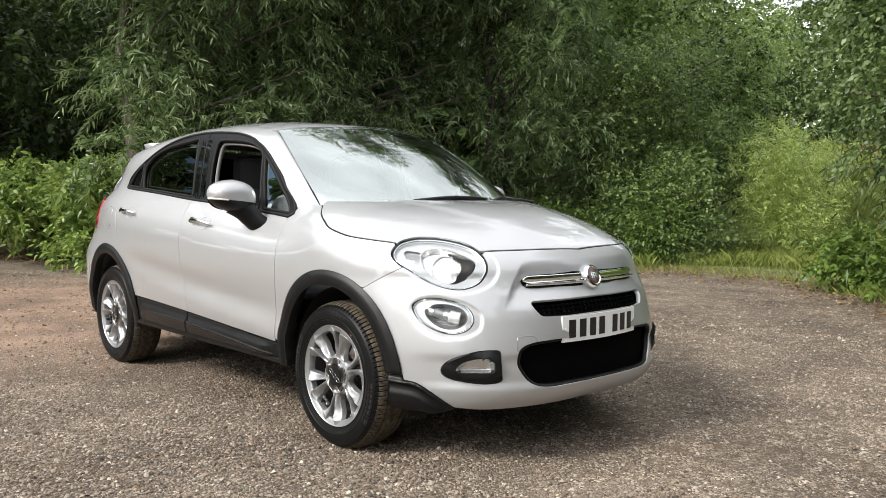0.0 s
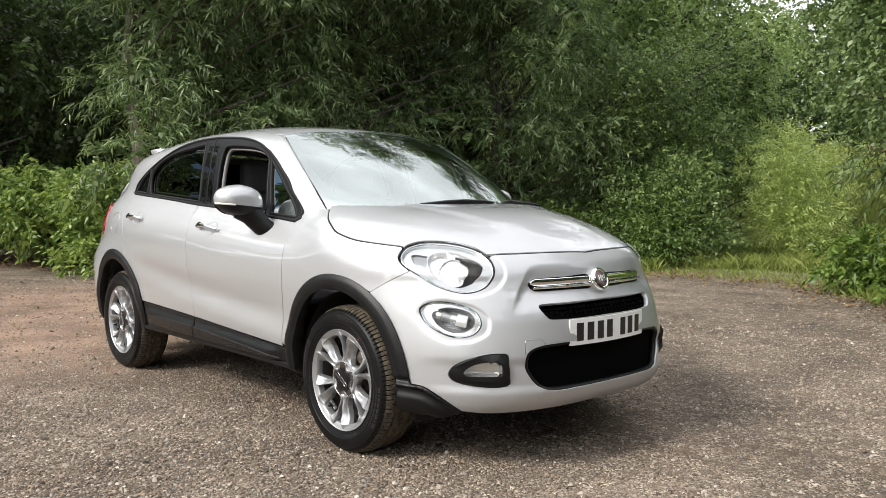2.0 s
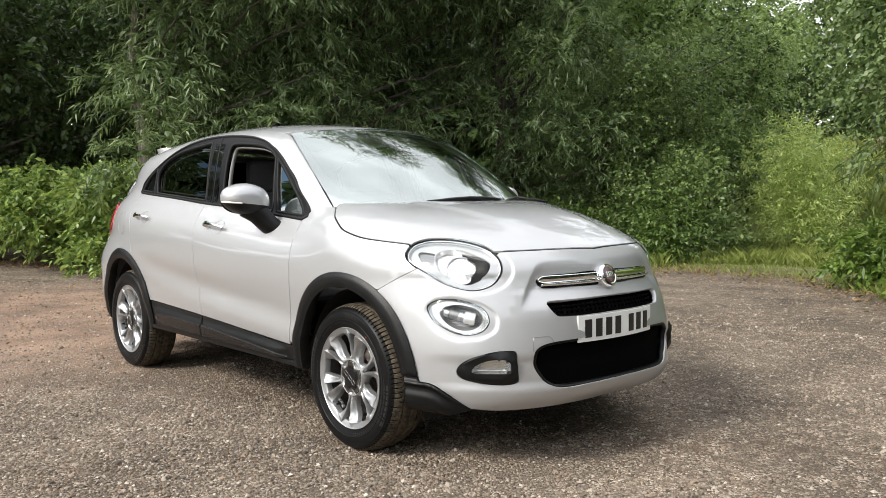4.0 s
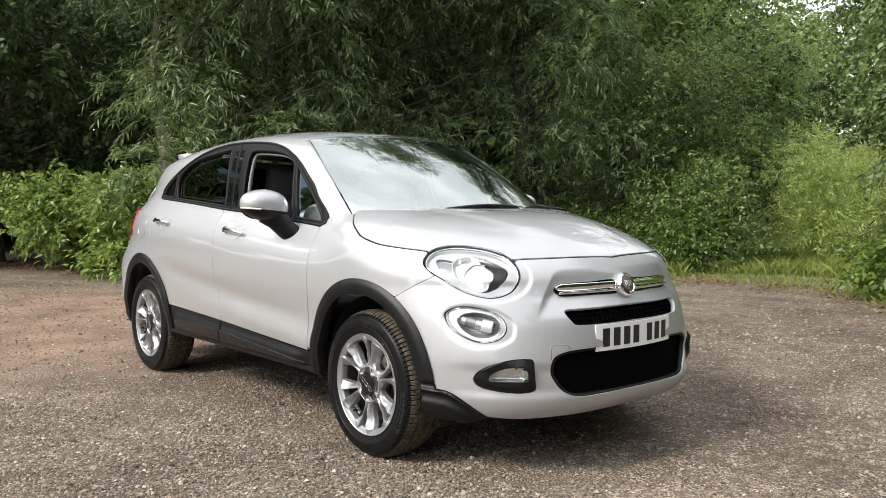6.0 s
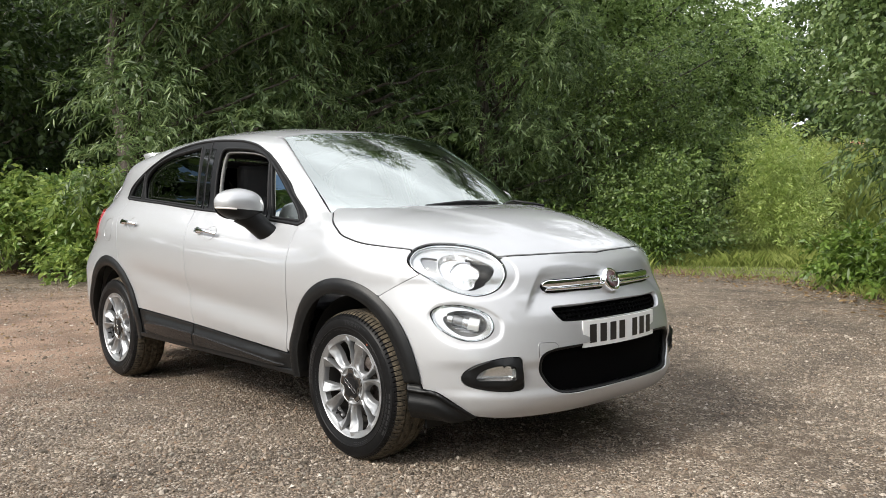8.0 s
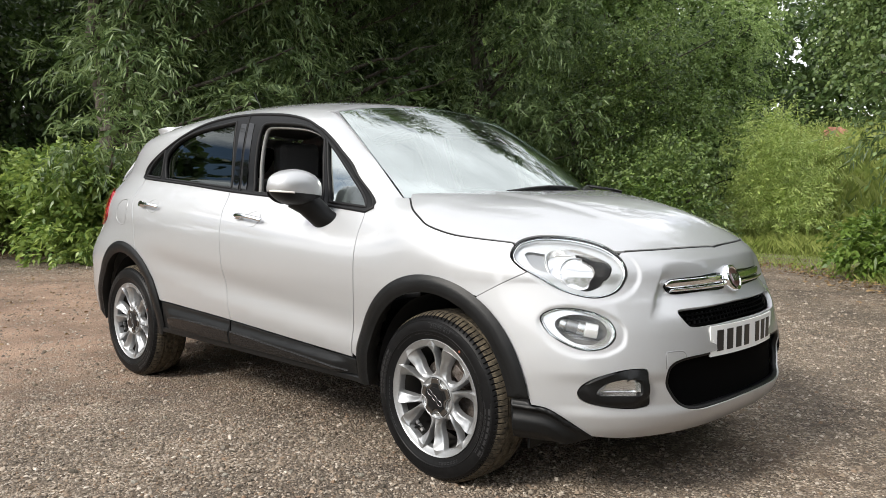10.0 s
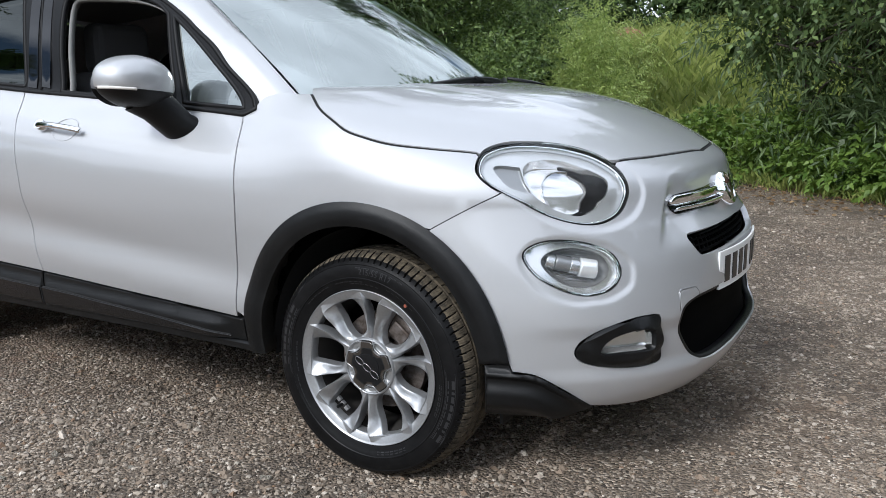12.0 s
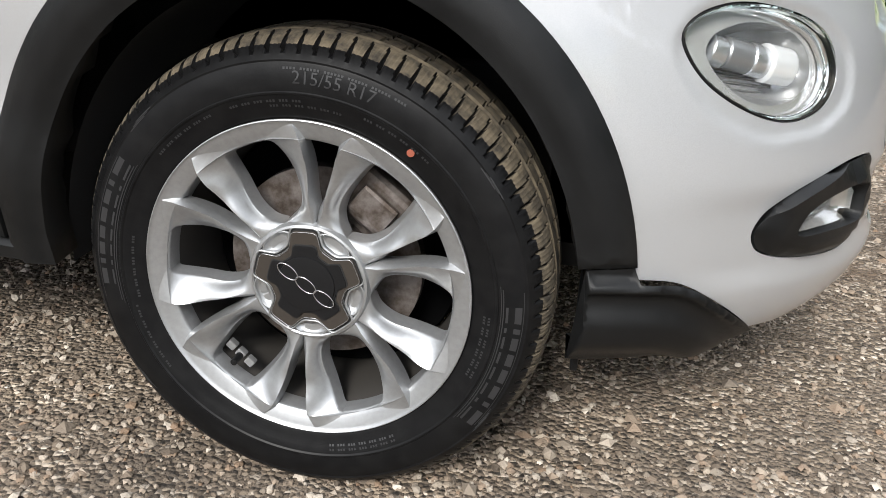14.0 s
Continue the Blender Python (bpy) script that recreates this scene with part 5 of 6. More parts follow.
def sidewall_bars(blocks, proud=.0006):
    """Raised marks on the sidewall: (radius, height, angle, width) of each, angles in degrees."""
    v, f = [], []
    for r, h, a, w in blocks:
        k = max(2, int(w / 1.2))
        for s in np.linspace(a - w / 2, a + w / 2, k + 1):
            for rr in (r - h / 2, r + h / 2):
                v.append((rr * math.cos(radians(s)), side_y(rr) - proud, rr * math.sin(radians(s))))
        n0 = len(v) - 2 * (k + 1)
        f += [(n0 + 2 * i, n0 + 2 * i + 1, n0 + 2 * i + 3, n0 + 2 * i + 2) for i in range(k)]
    return mesh(v, f, smooth=False)


def size_text(text, r, mid, size):
    """Characters of the tyre's size, laid round the sidewall."""
    cu = bpy.data.curves.new("size", "FONT")
    cu.body, cu.size, cu.align_x = text, size, "CENTER"
    ob = bpy.data.objects.new("size", cu)
    me = bpy.data.meshes.new_from_object(ob)
    bpy.data.objects.remove(ob)
    for v in me.vertices:
        a, rr = radians(mid) - v.co.x / r, r + v.co.y
        v.co = (rr * math.cos(a), side_y(rr) - .001, rr * math.sin(a))
    return me


def star(r0, r1, tip=13.5, notch=11.0, turn=93, soft=3):
    """Five tapering arms with flat ends, the corners rounded off."""
    q = np.array([(r * math.cos(radians(a)), r * math.sin(radians(a))) for i in range(5) for r, a in ((r1, turn + 72 * i - tip), (r1, turn + 72 * i + tip), (r0, turn + 72 * i + 36 - notch), (r0, turn + 72 * i + 36 + notch))])
    for _ in range(soft):
        nxt = np.roll(q, -1, 0)
        q = np.stack([q * .87 + nxt * .13, q * .13 + nxt * .87], 1).reshape(-1, 2)
    return q


def flat_plate(line, y, lip, step=.008, dome=0.0):
    onto = lambda v: np.stack([v[:, 0], y - dome * np.clip(1 - (v ** 2).sum(1) / .004, 0, 1), v[:, 1]], 1)
    return mesh(*panel(line, [], onto, lambda a, b, c: y - b + 0 * a, step, lip=lip))


def oval_ring(cx, cz, rx, rz, tilt, y, wide=.0016):
    """A thin raised oval line on the hub cap."""
    q = ellipse(cx, cz, rx, rz, tilt, 28)
    p = np.stack([q[:, 0], np.full(len(q), y), q[:, 1]], 1)
    return sweep_mesh(p, np.tile((0, -1.0, 0), (len(q), 1)), [(-wide * .5, -.001), (-wide * .35, .0012), (wide * .35, .0012), (wide * .5, -.001)])


def build_wheel():
    wheel = part("wheel", rim_mesh(), alloy, car, "silver twelve-spoke alloy wheel")
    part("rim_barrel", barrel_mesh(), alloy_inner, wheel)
    part("hub_boss", lathe_mesh([(.0001, -.074), (.06, -.0745), (.074, -.0760), (.0868, -.0765), (.0875, -.055), (.080, -.04)], 96), alloy, wheel)
    blades = spoke_mesh(False), spoke_mesh(True)
    for i in range(6):
        for me in blades:
            part("spoke", me, alloy, wheel, at=pose(0, 0, 0, 0, -(22.9 + 60 * i), 0))
    part("tyre", tyre_mesh(), None, wheel, "black tyre with dusty brown tread")
    for mid in (-14, 169):          # lettering kept as plain bars, between two raised lines
        for a, w in ((-19.0, 5.2), (-13.6, 1.5), (-9.2, 4.2), (-3.7, 4.2), (1.5, 3.6), (6.3, 3.6), (10.1, 1.5), (14.6, 4.6)):
            part("sidewall_bar", sidewall_bars([(.2850, .0205, mid + a, w)]), raised, wheel)
        part("sidewall_line", sidewall_bars([(.2716, .0014, mid, 44), (.2686, .0010, mid, 46), (.2975, .0010, mid, 42)], .0009), raised, wheel)
    small = part("small_print", sidewall_bars([(rr, .0032, mid + i * .95, .62) for rr, mids in ((.2535, (-12, 60, 100, 128, 205, 290)), (.2470, (-12, 88, 180, 290))) for mid in mids for i in range(-12, 13) if (i * 7 + mid) % 4]
                                        + [(.2935, .0030, 78 + i * .85, .56) for i in range(-18, 19) if i % 7], .0008), raised, wheel)
    tagged(small, kind="stuff")
    part("size_marking", size_text("215/55 R17", .2755, 80.5, .0225), raised, wheel)
    for a in (34, 134, 214, 326):          # flat pads pressed in the sidewall, and a maker's oval
        part("sidewall_pad", sidewall_bars([(.3030 - .0015 * i, .0012, a + 1.5 * i, 6.0) for i in range(3)], .0008), raised, wheel)
    part("paint_dot", lathe_mesh([(.0001, 0), (.0050, 0)], 16, Matrix.Translation((.2475 * math.cos(radians(54.8)), side_y(.2475) - .0022, .2475 * math.sin(radians(54.8))))), orange, wheel)
    part("brake_disc", lathe_mesh([(.07, -.030), (.075, -.025), (.075, -.010), (.143, -.010), (.143, .014), (.07, .014)], 64), iron, wheel)
    bm_ = bmesh.new()
    box(bm_, -.055, .055, -.038, .03, .092, .170, .014, 3)
    box(bm_, -.030, .030, -.046, -.036, .105, .150, .006, 2)
    bmesh.ops.rotate(bm_, verts=bm_.verts, cent=(0, 0, 0), matrix=Matrix.Rotation(radians(38), 3, "Y"))
    part("brake_caliper", bm_, iron, wheel)
    # black backing stands in for the shaded depth behind the spokes
    part("spoke_backing", lathe_mesh([(.0001, -.02), (.11, -.004), (.11, .03), (.19, .05), (.195, .07)], 48), mesh_black, wheel)
    part("cap_shadow_gap", flat_plate(star(.0568, .0800), -.0835, .012), inner_black, wheel)
    q = star(.0583, .0815)
    part("cap_edge", sweep_mesh(np.stack([q[:, 0], np.full(len(q), -.0832), q[:, 1]], 1), np.tile((0, -1.0, 0), (len(q), 1)), [(-.0016, -.005), (-.0012, .0016), (.0010, .0024), (.0018, -.005)]), alloy, wheel)
    part("cap_ring", flat_plate(star(.0540, .0768), -.0868, .006), cap_grey, wheel, "dark glossy five-armed cap plate")
    q = star(.0532, .0758)
    part("cap_line", sweep_mesh(np.stack([q[:, 0], np.full(len(q), -.0868), q[:, 1]], 1), np.tile((0, -1.0, 0), (len(q), 1)), [(-.0006, -.003), (-.0004, .0006), (.0004, .0006), (.0006, -.003)]), mark_grey, wheel)
    part("cap_step", flat_plate(star(.0445, .0590, 16.5), -.0880, .004), inner_black, wheel)
    cap = part("hub_cap", flat_plate(star(.0430, .0570, 16.0), -.0898, .006), cap_black, wheel, "black five-armed hub cap")
    part("cap_centre", lathe_mesh([(.0001, -.0925), (.034, -.0922), (.0395, -.0915), (.0405, -.0885)], 48), cap_black, wheel)
    for k in (-1, 0, 1):            # the maker's mark as three plain linked ovals
        c_, s_ = math.cos(radians(-34)), math.sin(radians(-34))
        part("cap_mark", oval_ring(.0305 * k * c_, .0305 * k * s_, .0160, .0086, -34, -.0926), mark_grey, cap)
    part("hub_ring", lathe_mesh([(.0775, -.077), (.0785, -.0835), (.0805, -.0852), (.0835, -.0842), (.0870, -.0770)], 72), alloy, wheel)
    for i in range(5):
        a = radians(93 + 36 + i * 72)
        me = lathe_mesh([(.0001, -.0762), (.008, -.0768), (.0145, -.0800), (.0168, -.0842), (.0180, -.0838), (.0188, -.076)], 28, Matrix.Diagonal((.80, 1, 1.42, 1)))
        me.transform(Matrix.Translation((.0665 * math.cos(a), 0, .0665 * math.sin(a))) @ Matrix.Rotation(-a, 4, "Y"))
        part("nut_recess", me, alloy, wheel)
    bm_ = bmesh.new()
    for i in range(3):
        box(bm_, -.026 + i * .018, -.012 + i * .018, -.066, -.054, -.006, .006, .002)
    bmesh.ops.rotate(bm_, verts=bm_.verts, cent=(0, 0, 0), matrix=Matrix.Rotation(radians(42), 3, "Y"))
    bmesh.ops.translate(bm_, verts=bm_.verts, vec=(.180 * math.cos(radians(231)), 0, .180 * math.sin(radians(231))))
    part("balance_weight", bm_, zinc, wheel)
    part("valve", lathe_mesh([(.0001, -.088), (.005, -.087), (.0058, -.06)], 12, Matrix.Translation((.182 * math.cos(radians(231)), 0, .182 * math.sin(radians(231))))), black_plastic, wheel)
    return wheel


TYRE_Y = .745
first_wheel, far_tyre = build_wheel(), tyre_mesh(320)
first_wheel.matrix_basis = pose(HUB_F[0] + .004, -TYRE_Y, .327)
for x, z, s_, turn in ((HUB_R[0], .329, -1, 33), (HUB_F[0], .327, 1, 10), (HUB_R[0], .329, 1, 50)):
    w = copy_thing(first_wheel, pose(x, s_ * TYRE_Y, z, 0, turn, 180 if s_ > 0 else 0))
    if s_ > 0:                      # the far side's tyres, hardly seen, have a simpler tread
        for o in w.children:
            if o.name.startswith("tyre"):
                o.data = far_tyre

# ---- the yard: packed gravel with loose stones ----
rng = np.random.default_rng(7)
ground_mat = material("packed_gravel", (.2, .18, .16), .95)
m = ground_mat
where = node(m, "ShaderNodeTexCoord")
big, mid_, fine = (node(m, "ShaderNodeTexNoise", Scale=s, Detail=d, Roughness=.62) for s, d in ((.55, 4), (9, 8), (70, 6)))
cells = node(m, "ShaderNodeTexVoronoi", Scale=105)
cells2 = node(m, "ShaderNodeTexVoronoi", Scale=38)
soil, stone_ramp, mixer, mixer2 = node(m, "ShaderNodeValToRGB"), node(m, "ShaderNodeValToRGB"), node(m, "ShaderNodeMix"), node(m, "ShaderNodeMix")
for r_, stops in ((soil, ((.36, (0.124, 0.085, 0.056)), (.48, (0.122, 0.094, 0.069)), (.62, (0.182, 0.143, 0.107)))), (stone_ramp, ((.0, (0.049, 0.039, 0.030)), (.35, (0.129, 0.097, 0.068)), (.75, (0.322, 0.256, 0.187)), (1.0, (0.593, 0.511, 0.420))))):
    while len(r_.color_ramp.elements) < len(stops):
        r_.color_ramp.elements.new(.5)
    for e_, (pos_, col_) in zip(r_.color_ramp.elements, stops):
        e_.position, e_.color = pos_, (*col_, 1)
redder = node(m, "ShaderNodeMix")
mixer.data_type = mixer2.data_type = redder.data_type = "RGBA"
near_cell = node(m, "ShaderNodeValToRGB")
near_cell.color_ramp.elements[0].position, near_cell.color_ramp.elements[1].position = .34, .62
sep = node(m, "ShaderNodeSeparateColor")
wire(m, *((where.outputs["Object"], n_.inputs["Vector"]) for n_ in (big, mid_, fine, cells, cells2)))
wire(m, (big.outputs["Fac"], soil.inputs[0]), (cells.outputs["Color"], sep.inputs[0]), (sep.outputs[0], stone_ramp.inputs[0]), (mid_.outputs["Fac"], near_cell.inputs[0]),
     (near_cell.outputs[0], mixer.inputs["Factor"]), (soil.outputs[0], mixer.inputs["A"]), (mixer.outputs["Result"], redder.inputs["A"]), (stone_ramp.outputs[0], mixer.inputs["B"]))
# drifts of pale grit and damp, darker ground, a pace or two across
drift, tone, toned = node(m, "ShaderNodeTexNoise", Scale=1.25, Detail=5, Roughness=.6), node(m, "ShaderNodeMapRange"), node(m, "ShaderNodeVectorMath")
for key_, value_ in (("From Min", .34), ("From Max", .66), ("To Min", .64), ("To Max", 1.40)):
    tone.inputs[key_].default_value = value_
toned.operation = "SCALE"
wire(m, (where.outputs["Object"], drift.inputs["Vector"]), (drift.outputs["Fac"], tone.inputs["Value"]), (redder.outputs["Result"], toned.inputs[0]), (tone.outputs["Result"], toned.inputs["Scale"]), (toned.outputs["Vector"], bsdf(m).inputs["Base Color"]))
# a reddish, stone-poor stretch of earth beyond the rear wheel
far = node(m, "ShaderNodeVectorMath")
far.operation = "DISTANCE"
far.inputs[1].default_value = (-5.8, -.7, 0)
wob_ = node(m, "ShaderNodeMath")
wob_.operation = "MULTIPLY_ADD"
wob_.inputs[1].default_value = 5.0
fall = node(m, "ShaderNodeMapRange")
for key_, value_ in (("From Min", 6.6), ("From Max", 4.4), ("To Min", 0), ("To Max", .72)):
    fall.inputs[key_].default_value = value_
redder.inputs["B"].default_value = (.33, .212, .146, 1)
wire(m, (where.outputs["Object"], far.inputs[0]), (mid_.outputs["Fac"], wob_.inputs[0]), (far.outputs["Value"], wob_.inputs[2]), (wob_.outputs[0], fall.inputs["Value"]), (fall.outputs["Result"], redder.inputs["Factor"]))
height = node(m, "ShaderNodeMath")
height.operation = "MULTIPLY_ADD"
height.inputs[1].default_value = -1.0
bump = node(m, "ShaderNodeBump", Strength=1.0, Distance=.014)
wire(m, (cells.outputs["Distance"], height.inputs[0]), (fine.outputs["Fac"], height.inputs[2]), (height.outputs[0], bump.inputs["Height"]), (bump.outputs[0], bsdf(m).inputs["Normal"]))
bm = bmesh.new()
bmesh.ops.create_grid(bm, x_segments=30, y_segments=30, size=150)
yard = tagged(part("ground", bm, ground_mat), "grey-brown packed gravel yard", "ground", kind="structure")


def big_mesh(name, verts, loops, counts, mat, smooth=False):
    """A mesh of very many faces, laid in at once."""
    me = bpy.data.meshes.new(name)
    me.vertices.add(len(verts))
    me.vertices.foreach_set("co", np.ascontiguousarray(verts, dtype=np.float32).ravel())
    me.loops.add(len(loops))
    me.loops.foreach_set("vertex_index", np.ascontiguousarray(loops, dtype=np.int32))
    me.polygons.add(len(counts))
    me.polygons.foreach_set("loop_start", np.r_[0, np.cumsum(counts)[:-1]].astype(np.int32))
    me.polygons.foreach_set("loop_total", np.asarray(counts, dtype=np.int32))
    me.polygons.foreach_set("use_smooth", np.full(len(counts), smooth))
    me.update(calc_edges=True)
    me.materials.append(mat)
    return me


stone_mat = material("loose_stone", (.3, .28, .26), .9)
isl, ramp = node(stone_mat, "ShaderNodeNewGeometry"), node(stone_mat, "ShaderNodeValToRGB")
stops = ((0, (0.060, 0.047, 0.035)), (.16, (0.220, 0.170, 0.125)), (.32, (0.093, 0.072, 0.053)), (.50, (0.311, 0.262, 0.207)), (.64, (0.171, 0.111, 0.069)), (.80, (0.367, 0.322, 0.266)), (.92, (0.128, 0.100, 0.074)), (1, (0.569, 0.502, 0.422)))
while len(ramp.color_ramp.elements) < len(stops):
    ramp.color_ramp.elements.new(.5)
for e_, (pos_, col_) in zip(ramp.color_ramp.elements, stops):
    e_.position, e_.color = pos_, (*col_, 1)
wire(stone_mat, (isl.outputs["Random Per Island"], ramp.inputs[0]), (ramp.outputs[0], bsdf(stone_mat).inputs["Base Color"]))
relief(stone_mat, 160, .002)
pebble_mat = material("pebble", (.3, .27, .24), .85)
own, ramp2 = node(pebble_mat, "ShaderNodeObjectInfo"), node(pebble_mat, "ShaderNodeValToRGB")
for k, (pos_, col_) in enumerate(((0, (0.122, 0.098, 0.075)), (.35, (0.337, 0.285, 0.216)), (.6, (0.224, 0.165, 0.109)), (.8, (0.428, 0.375, 0.299)), (1, (0.592, 0.540, 0.451)))):
    e_ = ramp2.color_ramp.elements[k] if k < 2 else ramp2.color_ramp.elements.new(pos_)
    e_.position, e_.color = pos_, (*col_, 1)
wire(pebble_mat, (own.outputs["Random"], ramp2.inputs[0]), (ramp2.outputs[0], bsdf(pebble_mat).inputs["Base Color"]))
relief(pebble_mat, 3, .08)
ICO = bmesh.new()
bmesh.ops.create_icosphere(ICO, subdivisions=1, radius=1)
CHIP = np.array([v.co for v in ICO.verts]), np.array([[v.index for v in f.verts] for f in ICO.faces if f.calc_center_median().z > 0])
ICO.free()


OCT_V = np.array([(1, 0, 0), (-1, 0, 0), (0, 1, 0), (0, -1, 0), (0, 0, 1), (0, 0, -1)], float)
OCT_F = np.array([(0, 2, 4), (2, 1, 4), (1, 3, 4), (3, 0, 4)])


def stones(name, centres, sizes, mat, label, sink=.25, fine=True):
    """Angular loose stones, every one of its own shape."""
    n = len(centres)
    ICO_V, ICO_F = CHIP if fine else (OCT_V, OCT_F)
    a, b = rng.uniform(0, math.tau, n), rng.uniform(-.5, .5, n)
    v = ICO_V[None] * (1 + rng.uniform(-.22, .22, (n, len(ICO_V), 1))) * rng.uniform(.65, 1.25, (n, 1, 3)) * (1, 1, .72)
    ca, sa, cb, sb = np.cos(a)[:, None], np.sin(a)[:, None], np.cos(b)[:, None], np.sin(b)[:, None]
    x, y, z = v[..., 0], v[..., 1] * cb - v[..., 2] * sb, v[..., 1] * sb + v[..., 2] * cb
    v = np.stack([x * ca - y * sa, x * sa + y * ca, z], -1) * sizes[:, None, None]
    v[..., 2] += sizes[:, None] * sink
    v[..., :2] += centres[:, None]
    f = (ICO_F[None] + (np.arange(n) * len(ICO_V))[:, None, None]).ravel()
    ob = new(name, big_mesh(name, v.reshape(-1, 3), f, np.full(n * len(ICO_F), 3), mat))
    return tagged(ob, label, "gravel", kind="stuff")


def scatter(n, x0, x1, y0, y1, lo, hi, power=2.2):
    c = np.stack([rng.uniform(x0, x1, n), rng.uniform(y0, y1, n)], 1)
    return c, lo + (hi - lo) * rng.uniform(0, 1, n) ** power


def patchy(c, s, share=.45):
    """Thins the stones out in drifting patches, where packed earth shows."""
    x, y = c.T
    drift = np.sin(1.7 * x + 1.3 * np.sin(1.1 * y)) + np.sin(2.3 * y - .9 * x + 2) + .7 * np.sin(4.1 * x + 3.3 * y) + .5 * np.sin(7.3 * x - 6.1 * y + 1)
    bare = .75 * smoothstep(np.hypot(x + 5.8, y + .7) + .5 * drift, 3.6, 2.2)
    keep = rng.uniform(0, 1, len(c)) > np.maximum(share * smoothstep(drift, -.2, 1.6), bare)
    return c[keep], s[keep]


def clear_of_wheel(c, s):
    """Leaves the stretch beside the front wheel to the finer stones."""
    keep = ~((c[:, 0] > -2.4) & (c[:, 0] < 2.1) & (c[:, 1] > -2.4) & (c[:, 1] < .3))
    return c[keep], s[keep]


stones("gravel_near", *patchy(*scatter(46000, -2.4, 2.1, -2.4, .3, .0026, .0095, 2.2), .62), stone_mat, "loose grey and tan gravel by the front wheel")
stones("gravel_front", *clear_of_wheel(*patchy(*scatter(38000, -2.2, 3.0, -3.4, -.9, .0035, .0110))), stone_mat, "fine loose gravel before the car", .1, False)
stones("gravel_middle", *clear_of_wheel(*patchy(*scatter(66000, -5.5, 4.5, -4.5, 4.0, .0042, .0140))), stone_mat, "loose grey and tan gravel round the car", .1, False)
stones("gravel_far", *patchy(*scatter(36000, -12, 3, -2.5, 7.5, .006, .018), .7), stone_mat, "loose gravel across the yard", .1, False)
stones("gravel_coarse", *patchy(*scatter(7500, -4.0, 3.4, -3.6, .2, .0070, .0140, 2.6), .8), stone_mat, "coarse broken stone lying in drifts", .12)
STONES = []
for i in range(14):
    bm = bmesh.new()
    bmesh.ops.create_icosphere(bm, subdivisions=1, radius=1)
    squash = rng.uniform(.7, 1.25, 3) * (1, 1, .62)
    for v in bm.verts:
        v.co = Vector(tuple(np.array(v.co) * squash * rng.uniform(.78, 1.2)))
    me = bpy.data.meshes.new("stone")
    bm.to_mesh(me)
    bm.free()
    me.materials.append(pebble_mat)
    STONES.append(me)
for k in range(300):            # the larger loose stones, most of them beside the front wheel
    wide_ = k % 4 == 0
    x, y = (rng.uniform(-3.4, 3.0), rng.uniform(-2.9, -.95)) if wide_ else (rng.uniform(-.95, 1.35), rng.uniform(-1.75, -.95))
    size = (.0085 + .0085 * rng.uniform() ** 2.2) * (1.3 if wide_ else 1)
    part("stone", STONES[rng.integers(14)], None, yard, at=pose(x, y, size * .22, rng.uniform(-20, 20), rng.uniform(-20, 20), rng.uniform(0, 360)) @ Matrix.Scale(size, 4))

# ---- plants ----
rng = np.random.default_rng(21)
willow_leaf = leaf_material("willow_leaf", (.048, .088, .026), (.225, .30, .130))
# birch and nettle tones are lowered to carry the near hedge's shade
birch_leaf = leaf_material("birch_leaf", (.055, .100, .028), (.185, .255, .090))
wood_birch = leaf_material("gap_tree_leaf", (.125, .200, .055), (.335, .430, .165))
bank_leaf = leaf_material("bank_leaf", (.090, .165, .036), (.335, .425, .120))
# the willow's tone darkened: the hedge's shade is put into this copy
sallow_shade_leaf = leaf_material("sallow_shade_leaf", (.040, .075, .022), (.165, .225, .095))
shrub_leaf = leaf_material("shrub_leaf", (.055, .102, .026), (.230, .310, .098))
nettle_leaf = leaf_material("nettle_leaf", (.065, .125, .018), (.185, .275, .055))
bramble_leaf = leaf_material("bramble_leaf", (.045, .090, .018), (.150, .225, .050))
pale_leaf = leaf_material("pale_leaf", (.21, .30, .07), (.52, .60, .21))
# dark tone for the wood, and for the shade inside the crowns
wood_shade_leaf = leaf_material("wood_shade_leaf", (.026, .052, .014), (.085, .130, .040))
grass_blade = leaf_material("grass_blade", (.14, .19, .035), (.32, .36, .11))
bark = material("bark", (.09, .075, .06), .95)
grain(bark, 18, (.035, .028, .022), (.14, .12, .10), 8, .7, stretch=(1, 1, .25))
relief(bark, 30, .02, 8)


def unit(v):
    return v / np.maximum(np.linalg.norm(v, axis=-1, keepdims=True), 1e-9)


def leaf_sheet(base, way, length, width, mat, name, broad=False):
    """One flat leaf for every row: pointed, or broad with six corners."""
    n = len(base)
    side_ = unit(np.cross(way, unit(rng.normal(size=(n, 3)) + (0, 0, 1.6))))
    up = np.cross(side_, way)
    L, W = length[:, None], width[:, None]
    sag = np.array([0, 0, -1.0]) * (L * .12)
    if broad == 2:
        pts = [base, base + way * L * .45 + side_ * W * .5, base + way * L + sag, base + way * L * .45 - side_ * W * .5]
    elif broad:
        pts = [base, base + way * L * .28 + side_ * W * .46, base + way * L * .62 + side_ * W * .36 + up * W * .1, base + way * L + sag, base + way * L * .62 - side_ * W * .36 + up * W * .1, base + way * L * .28 - side_ * W * .46]
    else:
        pts = [base, base + way * L * .42 + side_ * W * .5, base + way * L + sag, base + way * L * .42 - side_ * W * .5]
    k = len(pts)
    v = np.stack(pts, 1).reshape(-1, 3)
    return big_mesh(name, v, np.arange(n * k), np.full(n, k), mat)


